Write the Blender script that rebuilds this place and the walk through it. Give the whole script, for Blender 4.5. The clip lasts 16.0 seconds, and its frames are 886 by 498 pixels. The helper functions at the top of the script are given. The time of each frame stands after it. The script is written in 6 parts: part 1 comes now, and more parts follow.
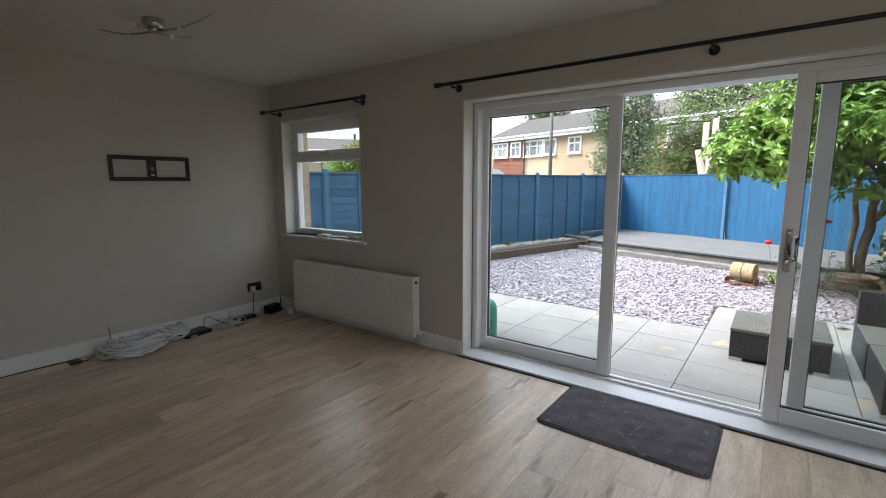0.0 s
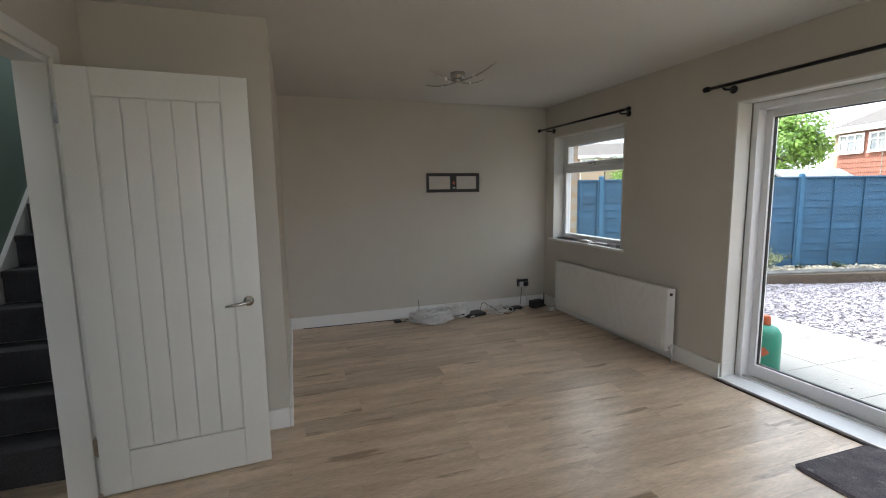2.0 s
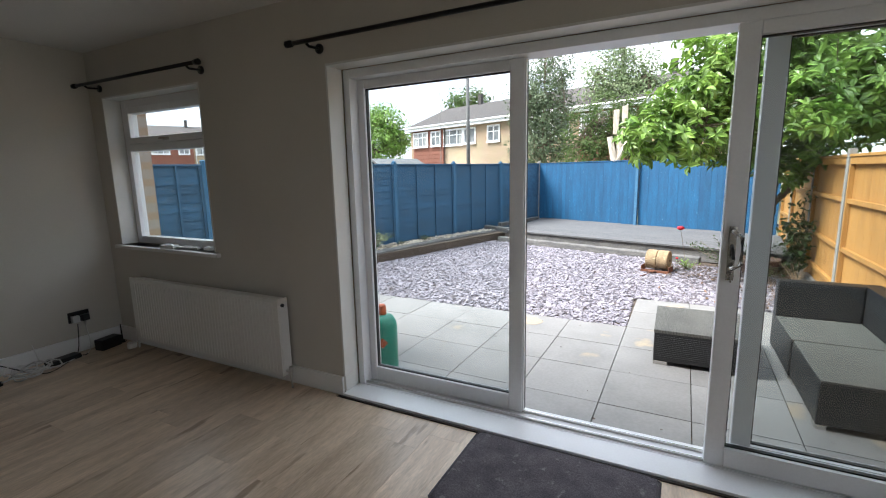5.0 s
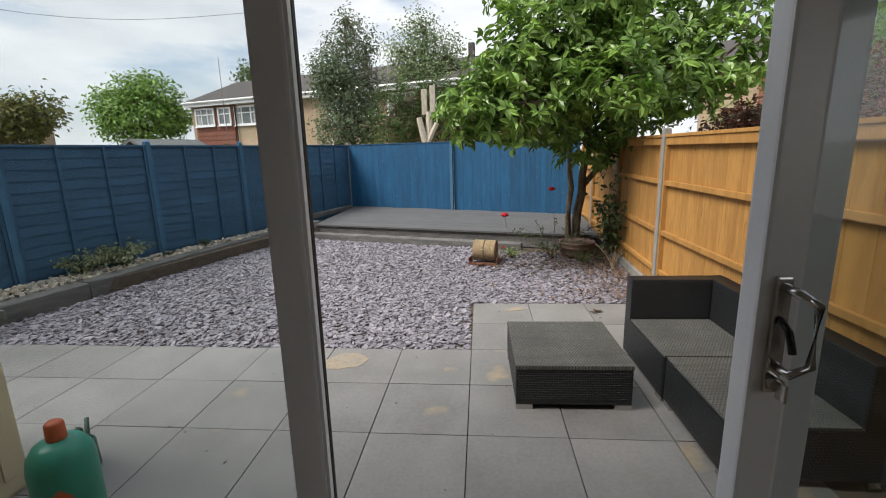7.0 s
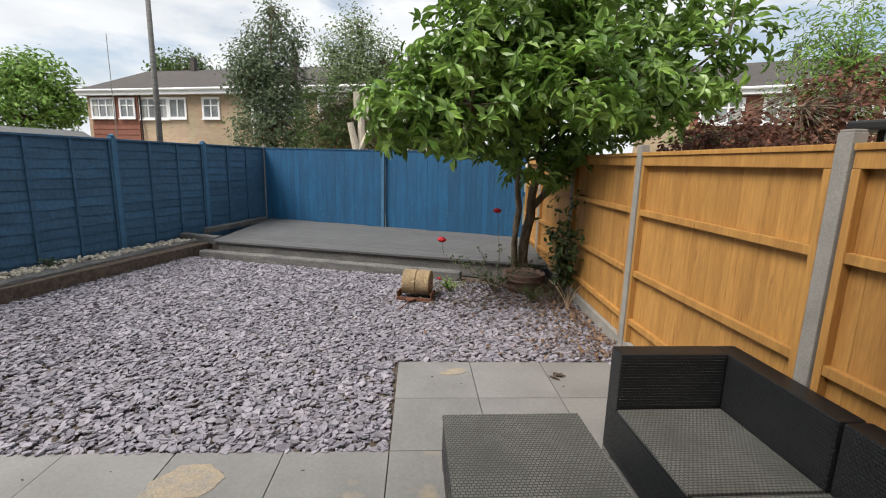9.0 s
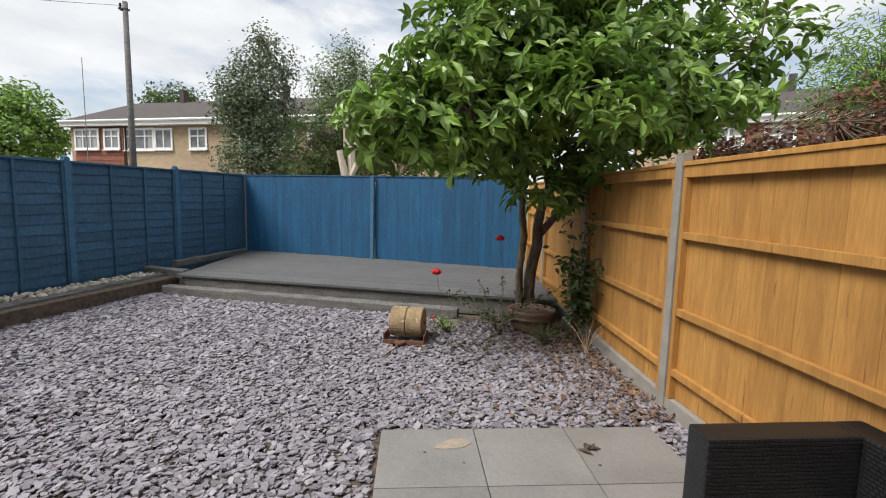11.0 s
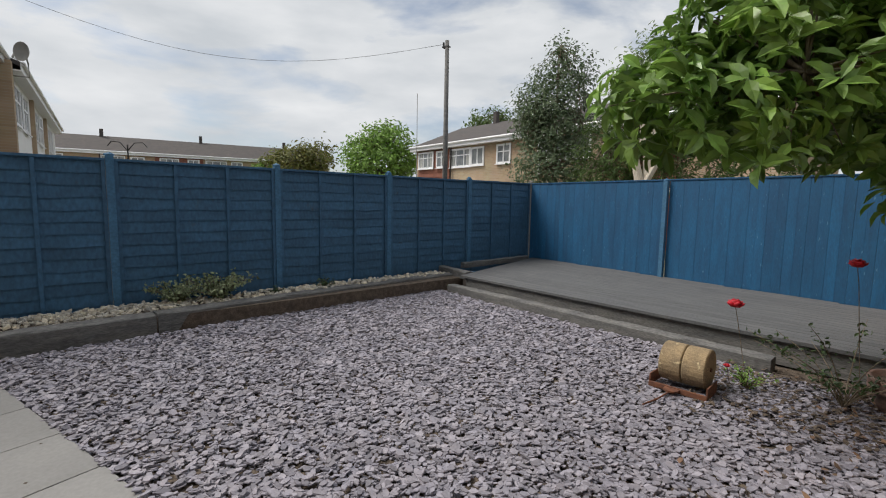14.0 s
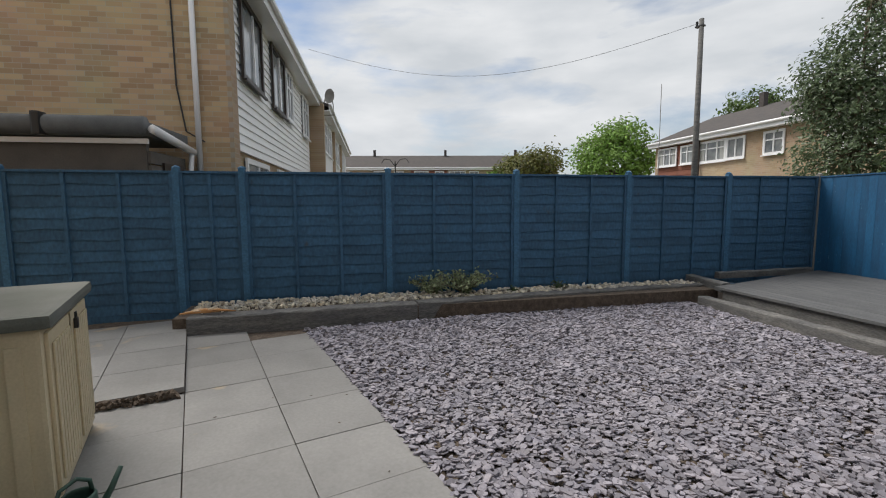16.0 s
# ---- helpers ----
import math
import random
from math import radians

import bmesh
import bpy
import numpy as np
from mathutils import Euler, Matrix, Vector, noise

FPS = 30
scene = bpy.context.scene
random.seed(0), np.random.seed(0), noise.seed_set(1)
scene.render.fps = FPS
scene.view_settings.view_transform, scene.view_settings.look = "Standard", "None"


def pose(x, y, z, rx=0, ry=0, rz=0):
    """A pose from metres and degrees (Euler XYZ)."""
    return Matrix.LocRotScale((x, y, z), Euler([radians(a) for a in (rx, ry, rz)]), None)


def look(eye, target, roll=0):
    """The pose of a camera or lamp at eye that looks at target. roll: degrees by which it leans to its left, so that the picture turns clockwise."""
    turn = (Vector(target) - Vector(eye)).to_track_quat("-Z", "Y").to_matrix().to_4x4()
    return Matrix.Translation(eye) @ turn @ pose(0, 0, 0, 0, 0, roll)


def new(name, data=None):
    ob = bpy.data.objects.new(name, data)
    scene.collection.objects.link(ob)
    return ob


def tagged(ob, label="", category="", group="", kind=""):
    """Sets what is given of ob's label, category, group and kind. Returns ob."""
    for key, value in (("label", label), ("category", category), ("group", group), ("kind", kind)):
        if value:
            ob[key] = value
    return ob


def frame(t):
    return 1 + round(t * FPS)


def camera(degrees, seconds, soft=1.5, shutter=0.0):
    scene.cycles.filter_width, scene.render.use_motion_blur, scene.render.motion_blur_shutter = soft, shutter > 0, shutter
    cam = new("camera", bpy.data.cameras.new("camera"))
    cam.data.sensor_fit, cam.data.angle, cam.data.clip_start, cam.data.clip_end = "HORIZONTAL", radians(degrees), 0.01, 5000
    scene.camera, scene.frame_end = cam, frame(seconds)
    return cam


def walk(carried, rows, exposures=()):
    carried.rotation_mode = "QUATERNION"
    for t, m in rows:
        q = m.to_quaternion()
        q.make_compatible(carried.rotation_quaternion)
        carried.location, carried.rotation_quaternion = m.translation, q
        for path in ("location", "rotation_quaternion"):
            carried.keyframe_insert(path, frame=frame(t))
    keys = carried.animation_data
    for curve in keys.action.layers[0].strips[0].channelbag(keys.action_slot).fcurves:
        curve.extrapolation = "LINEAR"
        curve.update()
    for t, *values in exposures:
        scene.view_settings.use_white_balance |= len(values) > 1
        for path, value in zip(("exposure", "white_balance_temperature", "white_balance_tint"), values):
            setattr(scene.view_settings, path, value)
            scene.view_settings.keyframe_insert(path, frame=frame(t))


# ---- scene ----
cam = camera(88.9, 16.0, soft=1.1)
PATH = [
    (0, (0.326, 0.491, 1.427), (-0.847, 2.085, 1.136), -0.1),
    (0.5, (0.475, 0.432, 1.446), (-0.925, 1.832, 1.17), 0.3),
    (1, (0.591, 0.429, 1.472), (-1.033, 1.564, 1.201), 0.1),
    (1.5, (0.701, 0.458, 1.461), (-1.078, 1.328, 1.182), 0.0),
    (2, (0.777, 0.453, 1.462), (-1.105, 1.08, 1.207), -0.9),
    (2.5, (0.791, 0.463, 1.47), (-1.125, 0.983, 1.226), -1.4),
    (3, (0.741, 0.505, 1.462), (-1.142, 1.128, 1.202), -1.4),
    (3.5, (0.605, 0.613, 1.472), (-1.122, 1.588, 1.209), -1.3),
    (4, (0.461, 0.765, 1.458), (-1.006, 2.092, 1.166), -1.2),
    (4.5, (0.317, 1.052, 1.446), (-0.871, 2.63, 1.13), -1.5),
    (5, (0.168, 1.332, 1.425), (-0.735, 3.085, 1.09), -1.2),
    (5.2, (0.083, 1.445, 1.407), (-0.683, 3.261, 1.069), -1.2),
    (7.3, (-0.189, 3.05, 1.421), (-0.294, 5.001, 0.993), -0.8),
    (7.5, (-0.166, 3.255, 1.401), (-0.251, 5.209, 0.982), -0.2),
    (8, (-0.133, 3.681, 1.404), (-0.176, 5.637, 0.992), 0.8),
    (8.5, (-0.134, 3.842, 1.422), (-0.072, 5.801, 1.023), 1.2),
    (9, (-0.116, 4.016, 1.395), (0.028, 5.976, 1.021), 1.6),
    (11.3, (-0.043, 4.87, 1.229), (0.125, 6.85, 1.008), 1.4),
    (11.5, (-0.01, 4.91, 1.221), (0.08, 6.896, 0.997), 1.5),
    (12, (0.088, 5.013, 1.214), (-0.017, 6.998, 0.992), 1.3),
    (12.5, (0.127, 5.129, 1.197), (-0.161, 7.098, 0.999), 1.0),
    (13, (0.104, 5.297, 1.22), (-0.376, 7.231, 1.043), 1.2),
    (13.5, (0.132, 5.407, 1.207), (-0.609, 7.254, 1.009), 1.4),
    (14, (0.166, 5.433, 1.204), (-0.887, 7.12, 0.994), 1.0),
    (14.5, (0.169, 5.436, 1.213), (-1.131, 6.94, 0.99), 0.5),
    (15, (0.153, 5.401, 1.206), (-1.337, 6.718, 0.991), -0.1),
    (15.5, (0.112, 5.352, 1.195), (-1.521, 6.488, 0.992), -0.4),
    (16, (0.088, 5.315, 1.192), (-1.637, 6.306, 0.992), -0.3),
]
EXPOSURES = [(0, 1.98, 6050, 10), (1.0, 2.08, 6000, 10), (1.5, 2.3, 6050, 10), (2.5, 2.9, 6250, 10), (3.0, 2.8, 6150, 10), (3.5, 2.38, 6000, 10), (4.0, 2.02, 5950, 10), (5.0, 1.85, 6050, 10), (7.3, 0.45, 6450, 10), (9.0, 0.47, 6500, 10), (11.5, 0.4, 6500, 10), (12.5, 0.33, 6500, 10), (14.5, 0.05, 6450, 10), (16, 0.1, 6450, 10)]
walk(cam, [(t, look(eye, target, roll)) for t, eye, target, roll in PATH], EXPOSURES)

# ---- world and sun: a bright day with thin broken cloud ----
SUN_AZ, SUN_EL = 245.0, 52.0            # degrees clockwise from +y, degrees up
world = bpy.data.worlds.new("world")
scene.world = world
world.use_nodes = True
wn, wl = world.node_tree.nodes, world.node_tree.links
wn.clear()
sky = wn.new("ShaderNodeTexSky")
sky.sky_type, sky.sun_disc = "NISHITA", False
sky.sun_elevation, sky.sun_rotation = radians(SUN_EL), radians(SUN_AZ)
coord = wn.new("ShaderNodeTexCoord")
stretch = wn.new("ShaderNodeMapping")
stretch.inputs["Scale"].default_value = (1.0, 1.0, 3.2)
cloud = wn.new("ShaderNodeTexNoise")
cloud.inputs["Scale"].default_value, cloud.inputs["Detail"].default_value = 2.6, 9
cloud.inputs["Roughness"].default_value, cloud.inputs["Distortion"].default_value = 0.55, 0.25
ramp = wn.new("ShaderNodeValToRGB")
ramp.color_ramp.elements[0].position, ramp.color_ramp.elements[1].position = 0.29, 0.50
shade = wn.new("ShaderNodeTexNoise")
shade.inputs["Scale"].default_value, shade.inputs["Detail"].default_value = 4.5, 6
shade_ramp = wn.new("ShaderNodeValToRGB")
shade_ramp.color_ramp.elements[0].position, shade_ramp.color_ramp.elements[1].position = 0.3, 0.72
shade_ramp.color_ramp.elements[0].color = (5.5, 5.8, 6.1, 1)
shade_ramp.color_ramp.elements[1].color = (7.7, 7.8, 7.9, 1)
mixer = wn.new("ShaderNodeMix")
mixer.data_type = "RGBA"
back = wn.new("ShaderNodeBackground")
back.inputs["Strength"].default_value = 0.1
wout = wn.new("ShaderNodeOutputWorld")
wl.new(coord.outputs["Generated"], stretch.inputs["Vector"])
wl.new(stretch.outputs["Vector"], cloud.inputs["Vector"])
wl.new(stretch.outputs["Vector"], shade.inputs["Vector"])
wl.new(cloud.outputs["Fac"], ramp.inputs["Fac"])
wl.new(shade.outputs["Fac"], shade_ramp.inputs["Fac"])
wl.new(ramp.outputs["Color"], mixer.inputs["Factor"])
wl.new(sky.outputs["Color"], mixer.inputs["A"])
wl.new(shade_ramp.outputs["Color"], mixer.inputs["B"])
wl.new(mixer.outputs["Result"], back.inputs["Color"])
wl.new(back.outputs["Background"], wout.inputs["Surface"])

sun = new("sun", bpy.data.lights.new("sun", "SUN"))
sun.data.energy, sun.data.angle, sun.data.color = 3.5, radians(30), (1.0, 0.95, 0.88)
az, el = radians(SUN_AZ), radians(SUN_EL)
# added fill lamp at an invented side opening, out of the walk's view
side_light = new("side_fill", bpy.data.lights.new("side_fill", "AREA"))
side_light.data.shape, side_light.data.size, side_light.data.size_y = "RECTANGLE", 1.9, 1.15
side_light.data.energy, side_light.data.color = 0.9, (0.95, 0.97, 1.0)
side_light.matrix_world = look((1.99, 1.2, 1.55), (-4, 1.2, 1.45))
# daylight falling down the stairwell from the landing
landing_light = new("landing_window_daylight", bpy.data.lights.new("landing_window_daylight", "AREA"))
landing_light.data.shape, landing_light.data.size, landing_light.data.size_y = "RECTANGLE", 0.6, 0.9
landing_light.data.energy, landing_light.data.color = 3.2, (0.95, 0.98, 1.0)
landing_light.matrix_world = look((-3.9, -0.95, 3.5), (-1.5, -1.25, 1.6))
sun.matrix_world = look((0, 0, 0), (-math.sin(az) * math.cos(el), -math.cos(az) * math.cos(el), -math.sin(el)))


# ---- materials ----
def mat(name, colour, rough=0.6, metal=0.0, second=None, scale=6.0, stretch_to=(1, 1, 1), grain=60.0, grain_amount=0.12,
        bump=0.15, per_object=0.0, detail=5.0, spec=0.5, wear=None, wear_at=0.62, wear_scale=2.0, per_island=0.0):
    """A surface with two scales of variation: broad blotches towards a second colour, fine grain, relief, and wear."""
    m = bpy.data.materials.new(name)
    m.use_nodes = True
    n, l = m.node_tree.nodes, m.node_tree.links
    bsdf = n["Principled BSDF"]
    bsdf.inputs["Roughness"].default_value, bsdf.inputs["Metallic"].default_value = rough, metal
    bsdf.inputs["Specular IOR Level"].default_value = spec
    tc, mp = n.new("ShaderNodeTexCoord"), n.new("ShaderNodeMapping")
    mp.inputs["Scale"].default_value = stretch_to
    l.new(tc.outputs["Object"], mp.inputs["Vector"])
    vec = mp.outputs["Vector"]
    if per_object:
        info, off = n.new("ShaderNodeObjectInfo"), n.new("ShaderNodeVectorMath")
        off.operation = "MULTIPLY_ADD"
        off.inputs[1].default_value = (37, 53, 71)
        l.new(info.outputs["Random"], off.inputs[0])
        l.new(mp.outputs["Vector"], off.inputs[2])
        vec = off.outputs["Vector"]
    broad, fine = n.new("ShaderNodeTexNoise"), n.new("ShaderNodeTexNoise")
    for node, sc in ((broad, scale), (fine, grain)):
        node.inputs["Scale"].default_value, node.inputs["Detail"].default_value = sc, detail
        l.new(vec, node.inputs["Vector"])
    second = second or tuple(c * 0.78 for c in colour)
    mix = n.new("ShaderNodeMix")
    mix.data_type = "RGBA"
    mix.inputs["A"].default_value, mix.inputs["B"].default_value = (*colour, 1), (*second, 1)
    curve = n.new("ShaderNodeMapRange")
    curve.inputs["From Min"].default_value, curve.inputs["From Max"].default_value = 0.35, 0.65
    l.new(broad.outputs["Fac"], curve.inputs["Value"])
    l.new(curve.outputs["Result"], mix.inputs["Factor"])
    out = mix.outputs["Result"]
    if wear:
        wm, wnz, wr = n.new("ShaderNodeMix"), n.new("ShaderNodeTexNoise"), n.new("ShaderNodeMapRange")
        wm.data_type = "RGBA"
        wm.inputs["B"].default_value = (*wear, 1)
        wnz.inputs["Scale"].default_value, wnz.inputs["Detail"].default_value = wear_scale, 8
        wr.inputs["From Min"].default_value, wr.inputs["From Max"].default_value = wear_at, wear_at + 0.08
        l.new(vec, wnz.inputs["Vector"])
        l.new(wnz.outputs["Fac"], wr.inputs["Value"])
        l.new(wr.outputs["Result"], wm.inputs["Factor"])
        l.new(out, wm.inputs["A"])
        out = wm.outputs["Result"]
    hsv, val = n.new("ShaderNodeHueSaturation"), n.new("ShaderNodeMapRange")
    val.inputs["From Min"].default_value, val.inputs["From Max"].default_value = 0.3, 0.7
    val.inputs["To Min"].default_value, val.inputs["To Max"].default_value = 1 - grain_amount, 1 + grain_amount
    l.new(fine.outputs["Fac"], val.inputs["Value"])
    value = val.outputs["Result"]
    for amount, kind in ((per_object, "ShaderNodeObjectInfo"), (per_island, "ShaderNodeNewGeometry")):
        if amount:
            src, rng, mul = n.new(kind), n.new("ShaderNodeMapRange"), n.new("ShaderNodeMath")
            rng.inputs["To Min"].default_value, rng.inputs["To Max"].default_value = 1 - amount, 1 + amount
            mul.operation = "MULTIPLY"
            l.new(src.outputs["Random" if kind == "ShaderNodeObjectInfo" else "Random Per Island"], rng.inputs["Value"])
            l.new(rng.outputs["Result"], mul.inputs[0])
            l.new(value, mul.inputs[1])
            value = mul.outputs["Value"]
    l.new(value, hsv.inputs["Value"])
    l.new(out, hsv.inputs["Color"])
    l.new(hsv.outputs["Color"], bsdf.inputs["Base Color"])
    if bump:
        b = n.new("ShaderNodeBump")
        b.inputs["Strength"].default_value, b.inputs["Distance"].default_value = bump, 0.004
        l.new(fine.outputs["Fac"], b.inputs["Height"])
        l.new(b.outputs["Normal"], bsdf.inputs["Normal"])
    return m


def glass_mat(name):
    m = bpy.data.materials.new(name)
    m.use_nodes = True
    n, l = m.node_tree.nodes, m.node_tree.links
    n.clear()
    out, mixs, tr, gl, fr = (n.new("ShaderNode" + k) for k in ("OutputMaterial", "MixShader", "BsdfTransparent", "BsdfGlossy", "LayerWeight"))
    steep, gain = n.new("ShaderNodeMath"), n.new("ShaderNodeMath")
    steep.operation, gain.operation = "POWER", "MULTIPLY_ADD"
    steep.inputs[1].default_value, gain.inputs[1].default_value, gain.inputs[2].default_value = 4.5, 0.55, 0.03
    tr.inputs["Color"].default_value = (0.93, 0.95, 0.95, 1)
    gl.inputs["Roughness"].default_value = 0.01
    fr.inputs["Blend"].default_value = 0.5
    l.new(fr.outputs["Facing"], steep.inputs[0])
    l.new(steep.outputs["Value"], gain.inputs[0])
    l.new(gain.outputs["Value"], mixs.inputs["Fac"])
    l.new(tr.outputs["BSDF"], mixs.inputs[1])
    l.new(gl.outputs["BSDF"], mixs.inputs[2])
    l.new(mixs.outputs["Shader"], out.inputs["Surface"])
    return m


def brick_mat(name, c1, c2, mortar, size=(0.225, 0.075), axis="x"):
    """Far brickwork: courses in the material, with relief at the joints."""
    m = mat(name, c1, 0.85)
    n, l = m.node_tree.nodes, m.node_tree.links
    bsdf = n["Principled BSDF"]
    tc, sep, com, br = n.new("ShaderNodeTexCoord"), n.new("ShaderNodeSeparateXYZ"), n.new("ShaderNodeCombineXYZ"), n.new("ShaderNodeTexBrick")
    l.new(tc.outputs["Object"], sep.inputs[0])
    l.new(sep.outputs["X" if axis == "x" else "Y"], com.inputs[0])
    l.new(sep.outputs["Z"], com.inputs[1])
    l.new(com.outputs[0], br.inputs["Vector"])
    br.inputs["Scale"].default_value = 1.0
    br.inputs["Brick Width"].default_value, br.inputs["Row Height"].default_value = size
    br.inputs["Mortar Size"].default_value, br.inputs["Bias"].default_value = 0.005, -0.2
    for k, c in (("Color1", c1), ("Color2", c2), ("Mortar", mortar)):
        br.inputs[k].default_value = (*c, 1)
    nz, mx = n.new("ShaderNodeTexNoise"), n.new("ShaderNodeMix")
    nz.inputs["Scale"].default_value, nz.inputs["Detail"].default_value = 1.3, 6
    mx.data_type, mx.blend_type = "RGBA", "MULTIPLY"
    mx.inputs["Factor"].default_value = 0.25
    l.new(tc.outputs["Object"], nz.inputs["Vector"])
    l.new(br.outputs["Color"], mx.inputs["A"])
    l.new(nz.outputs["Color"], mx.inputs["B"])
    l.new(mx.outputs["Result"], bsdf.inputs["Base Color"])
    return m


